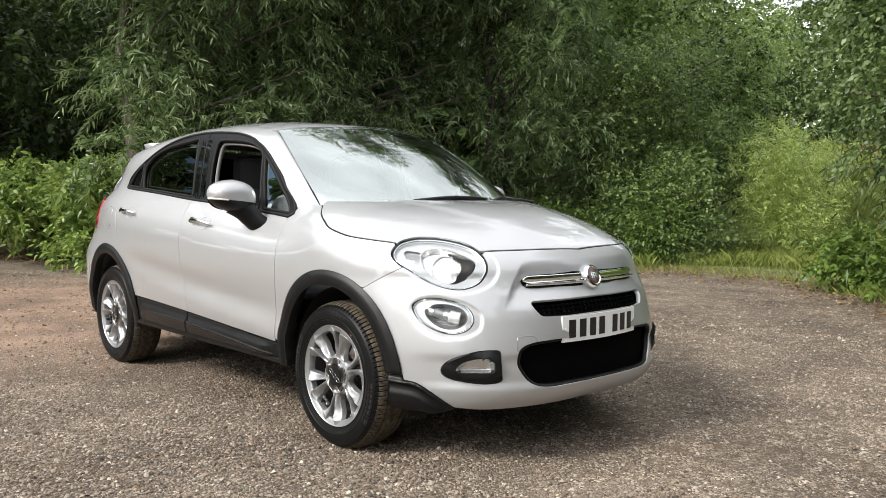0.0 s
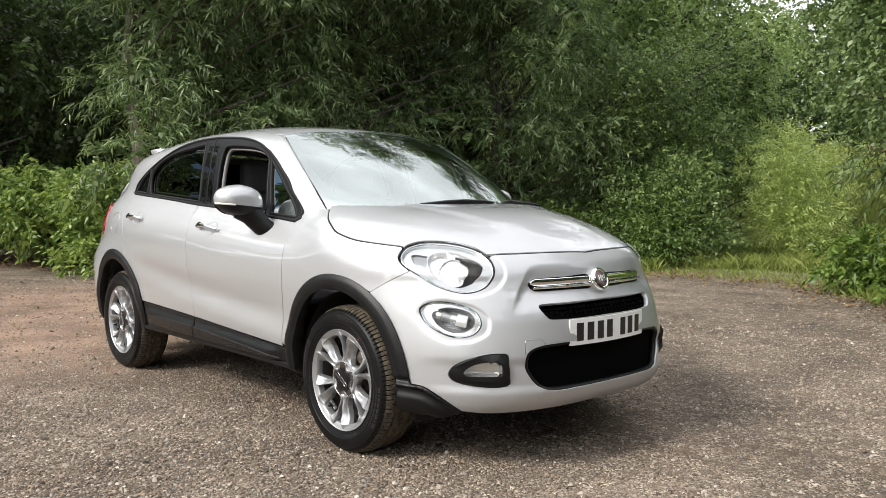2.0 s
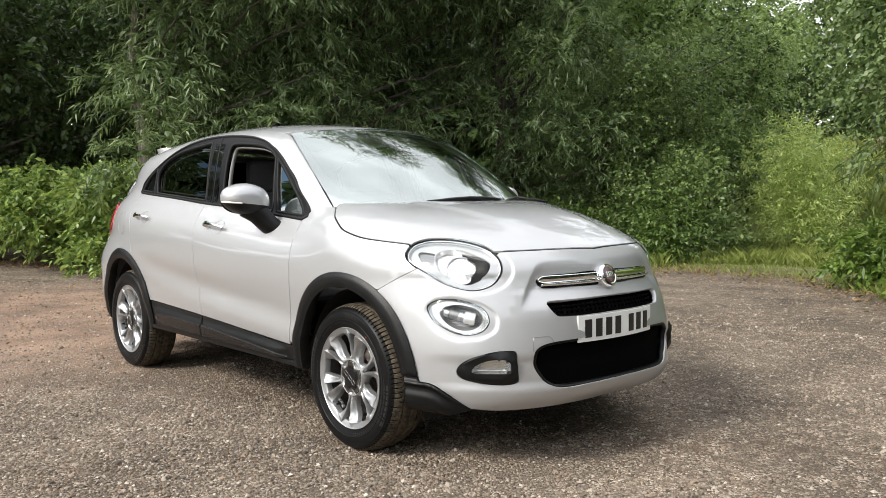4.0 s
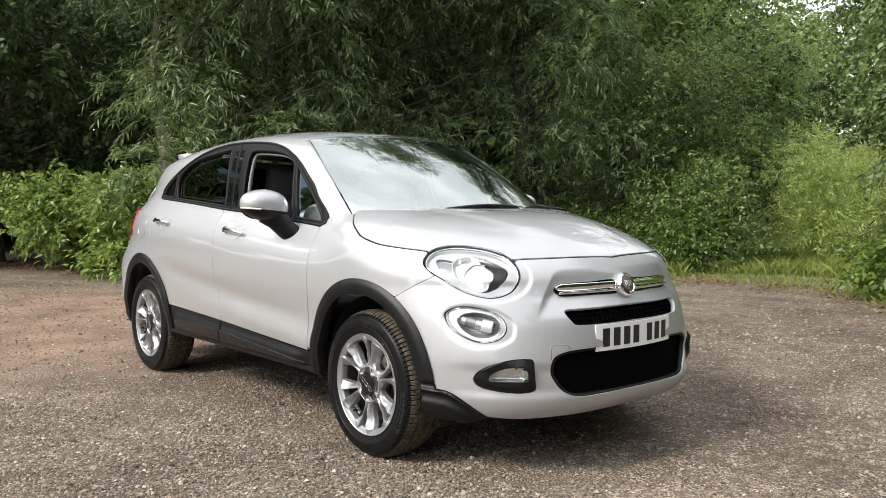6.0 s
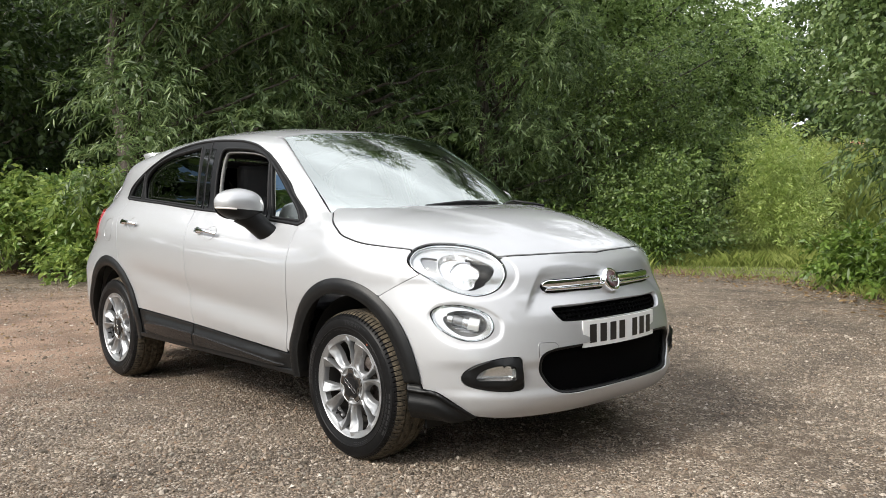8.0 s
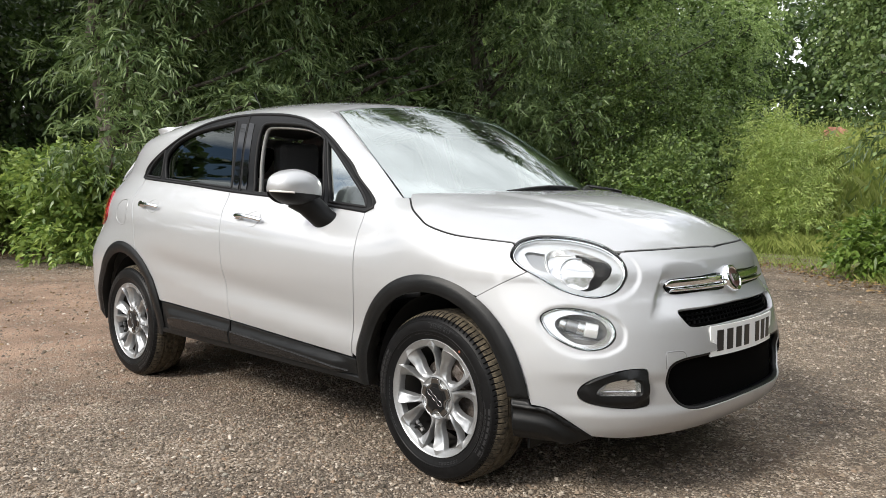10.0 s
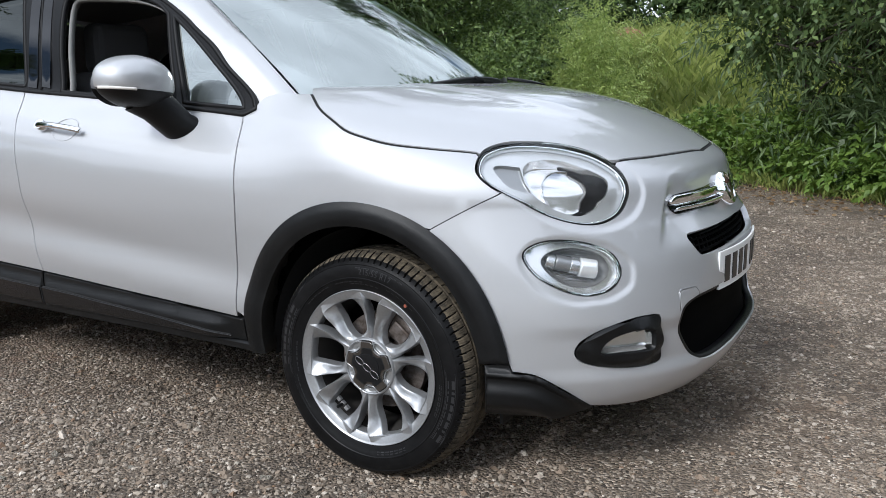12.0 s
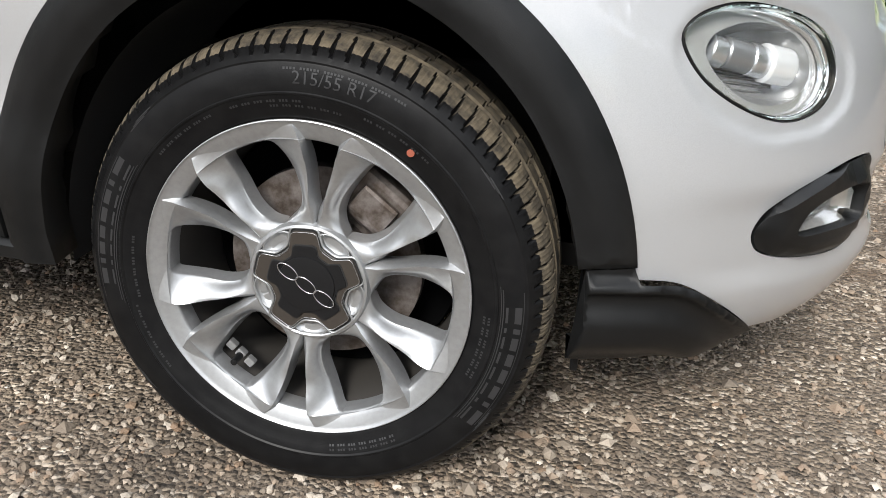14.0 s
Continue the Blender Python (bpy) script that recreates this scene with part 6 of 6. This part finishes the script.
def sprays(lumps, per_area, k, reach, droop, leaf_l, leaf_w, mat, name, broad=False, out_bias=.8, spread=.75, low=None):
    """Leafy shoots that start on the skin of lumps (x, y, z, rx, ry, rz) and hang over."""
    lumps = np.asarray(lumps, float)
    r = lumps[:, 3:]
    area = 4 * np.pi * ((r[:, 0] * r[:, 1]) ** 1.6 / 3 + (r[:, 0] * r[:, 2]) ** 1.6 / 3 + (r[:, 1] * r[:, 2]) ** 1.6 / 3) ** (1 / 1.6)
    counts = np.maximum(3, (area * per_area)).astype(int)
    which = np.repeat(np.arange(len(lumps)), counts)
    n = len(which)
    d = unit(rng.normal(size=(n, 3)))
    p0 = lumps[which, :3] + d * r[which] * rng.uniform(.55, 1.0, (n, 1))
    go = unit(d * out_bias + rng.normal(size=(n, 3)) * .5 + (0, 0, .25))
    go[:, 2] = np.clip(go[:, 2], -.5, .8)
    ln = reach * rng.uniform(.55, 1.25, (n, 1, 1))
    s = (np.arange(k) + .6)[None, :, None] / k
    pos = p0[:, None] + go[:, None] * ln * s + np.array([0, 0, -1.0]) * (droop * ln * s * s)
    tan = unit(go[:, None] * np.ones_like(s) + np.array([0, 0, -2.0]) * droop * s)
    side_ = unit(np.cross(tan, rng.normal(size=(n, 1, 3)) * .6 + (0, 0, 1.0)))
    sign = np.where(np.arange(k) % 2, 1, -1)[None, :, None]
    way = unit(tan * .75 + side_ * sign * spread + rng.normal(size=pos.shape) * .22 + np.array([0, 0, -.22]))
    pos, way = pos.reshape(-1, 3), way.reshape(-1, 3)
    m_ = len(pos)
    keep = pos[:, 2] > (.03 if low is None else low)
    pos, way = pos[keep], way[keep]
    m_ = len(pos)
    return leaf_sheet(pos, way, leaf_l * rng.uniform(.6, 1.2, m_), leaf_w * rng.uniform(.7, 1.2, m_), mat, name, broad)


def limb_mesh(lines):
    """Tapered, slightly crooked limbs: (start, end, thick, thin)."""
    v, f, n0, sides = [], [], 0, 9
    for a, b, r0, r1 in lines:
        a, b = np.array(a, float), np.array(b, float)
        k = 9
        s = np.linspace(0, 1, k)
        mid = a + (b - a) * s[:, None] + np.cumsum(rng.normal(size=(k, 3)) * np.linalg.norm(b - a) * .018, 0) * (s * (1.2 - s) * 2)[:, None]
        t = unit(np.gradient(mid, axis=0))
        u = unit(np.cross(t, (.3, .9, .1)))
        w = np.cross(t, u)
        rad = (r0 + (r1 - r0) * s ** .8) * rng.uniform(.92, 1.08, k)
        ang = np.arange(sides) / sides * math.tau
        ring_ = mid[:, None] + rad[:, None, None] * (u[:, None] * np.cos(ang)[None, :, None] + w[:, None] * np.sin(ang)[None, :, None])
        v.append(ring_.reshape(-1, 3))
        for i in range(k - 1):
            for j in range(sides):
                f.append((n0 + i * sides + j, n0 + i * sides + (j + 1) % sides, n0 + (i + 1) * sides + (j + 1) % sides, n0 + (i + 1) * sides + j))
        n0 += k * sides
    return mesh(np.concatenate(v), f)


def tree(name, foot, height_, lumps, label, mat, per_area, k, reach, droop, leaf_l, leaf_w, broad=False, thick=.16, stems=1, low=.35, extra=None, tall=0, inner=(.125, .080)):
    """Trunk, limbs to the lumps, a crown of leafy shoots, and darker leaves within."""
    t = tagged(new(name), label, "tree", group={"willow_tree": "row of willows behind the car", "wood_tree": "dark trees of the wood", "gap_tree": "light trees beside the gap"}.get(name, ""))
    t.location = (*foot, 0)
    foot = np.array([*foot, 0.0])
    lumps = np.array(lumps, float)
    lines, forks = [], []
    for i in range(stems):
        lean = rng.normal(size=2) * .5 * (stems > 1)
        top_ = foot + (lean[0], lean[1], height_ * rng.uniform(.55, .75))
        start = foot + (*(rng.normal(size=2) * .12 * (stems > 1)), -.1)
        lines.append((start, top_, thick, thick * .4))
        forks.append((start, top_))
    for a, b, r0, r1 in lines:
        part("trunk", limb_mesh([(np.array(a) - foot, np.array(b) - foot, r0, r1)]), bark, t)
    arms = []
    for l in lumps[:: max(1, len(lumps) // 26)]:
        a, b = forks[rng.integers(len(forks))]
        s = np.clip((l[2] * .75) / max(b[2], .1), .15, .95)
        arms.append((a + (b - a) * s - foot, l[:3] - foot, thick * .32, .012))
    for arm in arms:
        part("limb", limb_mesh([arm]), bark, t)
    local = lumps.copy()
    local[:, :3] -= foot
    ob = part("crown", sprays(local, per_area, k, reach, droop, leaf_l, leaf_w, mat, "crown", broad, low=low), mat, t)
    if tall:
        high = lump_wall([(foot[0] + 1.0, foot[1] + 2.2), (foot[0] + .4, foot[1] - 2.2)], 2.5, 6.6, tall, 22, 1.15, .9)
        high[:, :3] -= foot
        part("upper_crown", sprays(high, 6, 8, .8, .5, .24, .11, mat, "upper_crown", 2), mat, t)
    # inner leaves take the dark tone: the crown's inner shade put into colour
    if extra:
        part("inner_crown", sprays(local * np.array([1, 1, 1, .72, .72, .72]), extra * 1.6, 5, .35, .2, *inner, wood_shade_leaf, "inner_crown", 2, low=low), wood_shade_leaf, t)
    return t


def lump_wall(line, depth, z0, z1, n, size, flat=.7):
    """Lumps filling a thick wall of foliage along a line on the ground; the line is its near face."""
    line = np.array(line, float)
    d = np.r_[0, np.cumsum(np.linalg.norm(np.diff(line, axis=0), axis=1))]
    s = rng.uniform(0, d[-1], n)
    p = np.stack([np.interp(s, d, c) for c in line.T], 1)
    t = np.stack([np.gradient(np.interp(np.linspace(0, d[-1], 200), d, c)) for c in line.T], 1)
    tt = unit(np.stack([np.interp(s, np.linspace(0, d[-1], 200), c) for c in t.T], 1))
    back = np.stack([tt[:, 1], -tt[:, 0]], 1)
    z = z0 + (z1 - z0) * rng.uniform(0, 1, n)
    q = p + back * (rng.uniform(0, 1, n) ** 1.3 * depth)[:, None]
    r = size * rng.uniform(.6, 1.35, n)
    return np.stack([q[:, 0], q[:, 1], z, r, r, r * flat], 1)


# the line of willows behind the car, their boughs in loose tiers with dark hollows between
def tiers(line, depth, z0, z1, rows, n, size):
    """Flat boughs hung in rows, jogged up and down."""
    out_ = []
    for z in np.linspace(z0, z1, rows):
        out_.append(lump_wall(line, depth, z - .22, z + .22, n, size * rng.uniform(.85, 1.15), .42))
    return np.concatenate(out_)


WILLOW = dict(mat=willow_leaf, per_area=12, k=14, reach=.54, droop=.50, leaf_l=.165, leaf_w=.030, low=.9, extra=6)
tree("willow_tree", (-10.6, 2.6), 8.5, np.concatenate([tiers([(-8.0, 4.2), (-7.9, 2.8), (-8.2, 1.5)], 2.6, 1.5, 5.2, 6, 9, .55), lump_wall([(-8.2, 4.2), (-8.6, .8)], 4, 5, 6.9, 18, 1.0)]),
     "big willow tree with drooping narrow grey-green leaves", stems=3, tall=13, **WILLOW)
high_willow = tree("willow_tree", (-10.4, 6.4), 8.5, np.concatenate([tiers([(-7.4, 8.0), (-8.2, 6.3), (-8.5, 4.2)], 2.6, 1.6, 5.3, 6, 9, .52), lump_wall([(-7.8, 8.2), (-9.0, 4.0)], 4, 5, 7.4, 18, 1.0)]),
     "big willow tree with drooping narrow grey-green leaves", stems=3, tall=13, **WILLOW)
tree("willow_tree", (-8.6, 9.4), 8.0, np.concatenate([tiers([(-6.3, 9.9), (-6.7, 9.0), (-7.2, 8.0)], 2.4, 1.5, 4.9, 6, 6, .50), lump_wall([(-7.3, 9.4), (-8.0, 7.6)], 3, 4.8, 6.2, 10, .9), lump_wall([(-3.4, 9.6), (-5.4, 8.6)], 2.2, 5.8, 9.0, 16, .6)]),
     "willow tree with dense dark green foliage", stems=2, tall=10, **WILLOW)

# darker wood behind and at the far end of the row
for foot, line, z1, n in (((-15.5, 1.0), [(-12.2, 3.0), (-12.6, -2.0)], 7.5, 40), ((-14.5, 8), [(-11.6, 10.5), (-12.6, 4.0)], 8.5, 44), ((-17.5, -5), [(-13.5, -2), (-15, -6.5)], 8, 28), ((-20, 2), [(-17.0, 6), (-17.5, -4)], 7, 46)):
    tree("wood_tree", foot, 8.5, lump_wall(line, 4, .9, z1, n, .95), "dark leafy tree in the wood behind the yard", wood_shade_leaf, 9, 9, .5, .35, .15, .085, 2, stems=2, low=.2, extra=3)
# rounder, lighter trees at the near end of the wood, low enough to leave the sky free above the gap
tree("hawthorn_tree", (-7.4, 11.6), 4.6, lump_wall([(-5.3, 12.2), (-5.7, 11.0), (-6.2, 9.9)], 2.2, .9, 4.2, 80, .46, .62), "leafy hawthorn at the end of the willows", shrub_leaf, 16, 10, .42, .40, .066, .046, 2, thick=.08, stems=3, low=.1, extra=6, inner=(.085, .055))
tree("gap_tree", (-7.6, 15.4), 5.0, lump_wall([(-5.6, 15.6), (-6.4, 14.4), (-7.4, 13.4)], 2.6, 1.2, 5.0, 76, .56, .7), "light green leafy tree beside the gap", wood_birch, 13, 11, .48, .45, .085, .052, 2, thick=.08, stems=2, low=.3, extra=5)
tree("gap_tree", (-11, 17), 7, lump_wall([(-7.4, 18.5), (-8.8, 17.0), (-10.5, 13.5)], 4, 1, 8.0, 96, .95), "leafy tree behind the gap", wood_birch, 9, 9, .5, .35, .13, .075, 2, stems=2, low=.2, extra=3)

# the birch on the near side of the gap
tree("birch_tree", (2.6, 9.2), 8.0, np.concatenate([lump_wall([(4.2, 5.6), (1.7, 6.2), (.2, 7.0), (-1.3, 8.0)], 2.4, 1.0, 4.2, 70, .48), lump_wall([(3.4, 3.7), (1.1, 4.1), (.3, 4.6), (-.7, 6.4)], 2.0, 1.75, 4.8, 52, .42), lump_wall([(4.5, 6.0), (1.5, 6.4), (-.6, 8.2), (-2.3, 9.6)], 3.0, 3.0, 6.8, 60, .70),
                                                    lump_wall([(.4, 7.0), (-1.4, 8.6)], 1.6, 2.3, 4.2, 22, .48), lump_wall([(.4, 6.3), (-.8, 7.3), (-1.7, 8.3)], 1.8, 2.3, 5.0, 54, .46), lump_wall([(-.6, 7.4), (-2.1, 8.7)], 1.2, 3.5, 5.0, 22, .42), lump_wall([(.1, 6.7), (-1.0, 7.6), (-1.9, 8.7)], .5, 2.3, 4.6, 44, .42)]),
     "birch tree with small pointed hanging leaves", birch_leaf, 13, 13, .50, .75, .058, .044, 2, stems=2, low=.5, extra=7, tall=10, inner=(.075, .055))
tree("sallow_bush", (.6, 7.6), 2.6, lump_wall([(1.9, 5.7), (.4, 6.5), (-.5, 7.1), (-1.05, 7.5)], 1.3, .5, 2.3, 34, .42), "sallow bush with long drooping leaves", sallow_shade_leaf, 15, 13, .60, .68, .15, .028, thick=.05, stems=4, low=.15, extra=6)


def thicket(name, lumps, label, mat, per_area, k, reach, droop, leaf_l, leaf_w, broad=True):
    return tagged(part(name, sprays(lumps, per_area, k, reach, droop, leaf_l, leaf_w, mat, name, broad, low=.02), mat), label, "undergrowth", kind="stuff")


thicket("nettle_bank", lump_wall([(-8.9, 5.2), (-9.1, 4.0), (-9.2, 2.6), (-10.0, 1.3), (-12.8, .4)], 1.9, .10, 1.45, 96, .42), "bright green nettles and brambles on a bank", bank_leaf, 27, 8, .36, .22, .120, .062, True)
thicket("bramble_edge", lump_wall([(-4.6, 9.2), (-6.0, 8.0), (-7.4, 6.6), (-8.9, 4.6)], 1.6, .05, 1.1, 60, .36), "brambles and nettles under the willows", bramble_leaf, 22, 9, .42, .3, .085, .046, 2)
thicket("dock_edge", lump_wall([(3.6, 4.7), (1.75, 5.25), (.6, 6.0), (-.6, 7.0), (-1.3, 7.6)], .9, .05, .55, 60, .30), "low dock and nettle leaves along the gravel", nettle_leaf, 40, 8, .26, .35, .085, .052)
thicket("pale_shrub", lump_wall([(-3.5, 12.9), (-4.2, 12.3), (-5.2, 12.6)], 2.6, .2, 2.3, 96, .26, 1.5), "pale green willowherb and saplings", pale_leaf, 15, 11, .50, .12, .105, .028, False)
thicket("pale_shrub", lump_wall([(-6.4, 17.5), (-9.0, 17.5)], 3.0, .3, 2.6, 46, .42, 1.2), "pale green saplings by the meadow", pale_leaf, 18, 11, .5, .15, .095, .026, False)
thicket("shade_shrub", lump_wall([(-4.6, 11.2), (-5.2, 10.0), (-5.9, 9.2)], 1.4, .2, 1.7, 44, .40), "dark shrub at the end of the willows", shrub_leaf, 20, 10, .42, .3, .085, .05, 2)

# grass: verge, path into the meadow, and the meadow beyond
turf = material("turf", (.10, .15, .03), .95)
grain(turf, 1.8, (.115, .088, .058), (.150, .190, .055), 9, .7, spread=(.42, .60))
relief(turf, 40, .03, 8)
litter = material("leaf_litter", (.12, .08, .05), .95)
grain(litter, 26, (.085, .050, .033), (.265, .165, .110), 9, .7)
relief(litter, 70, .012, 8)


def rise(c):
    """The meadow climbs away from the yard."""
    return .155 * np.clip(c[:, 1] - 15.5, 0, 26)


def ground_patch(name, outline, z, mat, label, step=.35, wob=.10, climb=False):
    line = curve(outline, True, .25)
    v2, f = fill(line + rng.normal(size=line.shape) * wob, [], step)
    ob = part(name, mesh(np.c_[v2, np.full(len(v2), z) + (rise(v2) if climb else 0) + rng.normal(size=len(v2)) * .003 - .02 * ~far_from(v2, line, step * .8)], f), mat)
    return tagged(ob, label, "ground", kind="structure")


ground_patch("leaf_litter", [(-16, .4), (-12.5, 1.2), (-9.6, 3.0), (-7.3, 5.4), (-4.9, 7.6), (-3.4, 8.2), (-3.6, 9.4), (-6.5, 10), (-16, 8)], .012, litter, "brown leaf litter and bare earth under the trees")
ground_patch("verge", [(-4.9, 8.5), (-3.4, 8.6), (-2.0, 8.3), (-.7, 7.0), (.3, 6.25), (1.5, 5.35), (3.5, 4.8), (6, 5.5), (7, 12), (5, 15.5), (-12, 17), (-13, 12), (-8, 10.5)], .014, turf, "rough grass verge", .35, .22)
hay = material("meadow_turf", (.24, .29, .08), .95)
grain(hay, 1.2, (.17, .215, .055), (.31, .345, .115), 8, .65)
relief(hay, 30, .04, 8)
ground_patch("meadow", [(-60, 22), (-30, 17), (-8, 15.5), (6, 14.5), (30, 13), (60, 30), (60, 90), (0, 110), (-60, 90)], .03, hay, "open grass meadow climbing beyond the gap", 2.5, .5, True)


def grass(name, n, region, lo, hi, width, label):
    """Blades, bent over, thinning out towards the gravel."""
    c = region(n)
    n = len(c)
    tuft = .5 + .25 * (np.sin(5.1 * c[:, 0] + 2 * np.sin(3.3 * c[:, 1])) + np.sin(6.7 * c[:, 1] - 2.9 * c[:, 0]))
    h = lo + (hi - lo) * rng.uniform(0, 1, n) ** 1.7 * (.45 + .8 * tuft)
    a = rng.uniform(0, math.tau, n)
    lean = rng.uniform(.2, 1.1, n) * h
    base = np.c_[c, np.full(n, .01) + rise(c)]
    d = np.stack([np.cos(a), np.sin(a), 0 * a], 1)
    s = np.stack([-np.sin(a), np.cos(a), 0 * a], 1) * (width * rng.uniform(.6, 1.3, n))[:, None]
    v = np.stack([base - s, base + s, base + d * (lean * .35)[:, None] + s * .7 + np.c_[0 * a, 0 * a, h * .6], base + d * lean[:, None] + np.c_[0 * a, 0 * a, h], base + d * (lean * .35)[:, None] - s * .7 + np.c_[0 * a, 0 * a, h * .6]], 1)
    return tagged(new(name, big_mesh(name, v.reshape(-1, 3), np.arange(n * 5), np.full(n, 5), grass_blade)), label, "grass", kind="stuff")


def in_shape(outline):
    line = curve(outline, True, .3)

    def region(n):
        lo, hi = line.min(0), line.max(0)
        c = rng.uniform(lo, hi, (n, 2))
        return c[inside(c, line)]
    return region


grass("verge_grass", 60000, in_shape([(-4.8, 9.4), (-3.2, 9.9), (-1.7, 9.5), (-.4, 8.2), (.8, 8.0), (-1.0, 10.9), (-2.6, 14.5), (-6.5, 15)]), .03, .25, .0045, "tufted verge grass behind the gravel")
grass("thin_grass", 7000, in_shape([(-4.8, 8.5), (-3.2, 8.9), (-1.9, 8.5), (-.6, 7.2), (.6, 7.2), (-.4, 8.6), (-1.8, 9.9), (-3.4, 10.2), (-5, 9.7)]), .02, .075, .004, "thin short grass on bare earth")
grass("edge_grass", 8000, in_shape([(-.9, 7.2), (.2, 6.2), (1.4, 5.3), (3.4, 4.7), (3.6, 5.3), (1.7, 6.0), (.4, 7.0)]), .05, .20, .005, "short grass along the hedge")
grass("bank_grass", 14000, in_shape([(-9.6, 3.6), (-7.4, 5.9), (-5.2, 7.9), (-4.4, 8.5), (-5.4, 8.9), (-7.8, 6.9), (-9.8, 4.6)]), .05, .28, .006, "grass under the brambles")
grass("meadow_grass", 38000, in_shape([(-3.0, 13.5), (-1.0, 11), (5, 14), (6, 36), (-16, 40), (-10, 22), (-6, 17)]), .25, .85, .012, "tall pale meadow grass")

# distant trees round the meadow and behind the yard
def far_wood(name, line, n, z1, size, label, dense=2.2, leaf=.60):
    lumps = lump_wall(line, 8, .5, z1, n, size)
    return tagged(part(name, sprays(lumps, dense, 6, 1.0, .3, leaf, leaf * .66, wood_shade_leaf, name, 2, low=.1), wood_shade_leaf), label, "far trees", kind="stuff")


far_wood("far_trees", [(22, 46), (2, 52), (-16, 50), (-34, 40)], 95, 12.2, 2.4, "distant leafy trees beyond the meadow", 2.7)
far_wood("far_trees", [(27, 40), (8, 45)], 40, 16, 2.4, "tall distant trees beyond the birch", 1.9)
far_wood("near_far_trees", [(-1, 38), (-14, 37), (-26, 26)], 90, 10.0, 1.8, "trees at the side of the meadow", 3.4, .38)
far_wood("back_trees", [(-14, 22), (-22, 8), (-24, -2), (-25, -8)], 150, 9.0, 1.9, "leafy trees far behind the willows", 3.2)
far_wood("side_trees", [(-20, -3.5), (-24, -15)], 26, 8.5, 2.0, "trees at the end of the yard", .9, 1.0)
# added out of view; the first row blocks sky to darken the car's front
far_wood("unseen_yard_trees", [(16, -16), (14, -2), (11.5, 14)], 60, 9.2, 2.4, "unseen trees added on the open side, darkening the car's front", .9, 1.0)
far_wood("unseen_yard_trees", [(-34, -20), (-14, -36), (20, -38)], 55, 4.5, 2.2, "trees on the far side of the yard", .9, 1.0)
# sparse tufts and fallen leaves where the gravel runs out
grass("stray_tufts", 3500, in_shape([(-5.6, 7.3), (-3.4, 7.8), (-1.9, 7.6), (-.4, 6.4), (.6, 5.7), (.4, 6.4), (-1.6, 8.4), (-3.6, 8.9), (-5.6, 8.4)]), .03, .13, .005, "sparse grass tufts where the gravel ends")
fallen = leaf_material("fallen_leaf", (.10, .055, .025), (.28, .19, .09), .6, .1)
n = 5200
line = curve([(-15, .8), (-12.2, 1.6), (-9.4, 3.2), (-7.0, 5.6), (-4.7, 7.7), (-2.0, 8.0), (-.3, 6.5), (1.4, 5.2), (3.4, 4.6)], False, .3)
pick = line[rng.integers(0, len(line), n)] + rng.normal(size=(n, 2)) * .38
a = rng.uniform(0, math.tau, n)
me = leaf_sheet(np.c_[pick, np.full(n, .02)], unit(np.stack([np.cos(a), np.sin(a), rng.uniform(-.1, .25, n)], 1)), rng.uniform(.03, .07, n), rng.uniform(.015, .035, n), fallen, "fallen_leaves", True)
tagged(new("fallen_leaves", me), "dry brown fallen leaves along the edge", "leaves", kind="stuff")

# a low heap of reddish earth at the meadow's far end
heap_earth = material("red_earth", (.22, .10, .06), .95)
grain(heap_earth, 5, (.15, .065, .04), (.30, .15, .09), 6)
bm = bmesh.new()
bmesh.ops.create_icosphere(bm, subdivisions=4, radius=1)
for v in bm.verts:
    k = 1 + .18 * math.sin(5 * v.co.x + 3 * v.co.y) * math.cos(4 * v.co.y - 2 * v.co.z) + .06 * math.sin(17 * v.co.x + 13 * v.co.z)
    v.co = (v.co.x * .75 * k, v.co.y * .6 * k, max(v.co.z, -.3) * .55 * k)
heap = tagged(part("earth_heap", bm, heap_earth), "low heap of reddish earth on the meadow", "heap")
heap.location = (-10.2, 33.0, rise(np.array([[-10.2, 33.0]]))[0] + .12)

# grit and scattered dry leaves on the reddish earth behind the car
stones("gravel_earth", *scatter(11000, -9.8, -3.6, -3.6, 3.2, .005, .017), stone_mat, "scattered grit on the reddish earth", .1, False)
n = 1500
spread = np.stack([rng.uniform(-10.5, -4.0, n), rng.uniform(-3.4, 3.4, n)], 1)
a = rng.uniform(0, math.tau, n)
me = leaf_sheet(np.c_[spread, np.full(n, .014)], unit(np.stack([np.cos(a), np.sin(a), rng.uniform(-.1, .25, n)], 1)), rng.uniform(.02, .05, n), rng.uniform(.012, .026, n), fallen, "yard_leaves", True)
tagged(new("yard_leaves", me), "dry brown leaves scattered on the yard", "leaves", kind="stuff")

# high boughs of the middle willow that reach out over the car; the windscreen mirrors them
boughs = lump_wall([(-4.6, 6.4), (-4.7, 4.6), (-4.9, 2.4)], 2.0, 8.4, 9.8, 18, .55)
for l in boughs[::4]:
    part("limb", limb_mesh([((.6, -.4, 4.8), l[:3] - (-10.4, 6.4, 0), .06, .012)]), bark, high_willow)
boughs[:, :3] -= (-10.4, 6.4, 0)
part("high_bough", sprays(boughs, 12, 14, .54, .50, .165, .030, willow_leaf, "high_bough", low=.9), willow_leaf, high_willow)
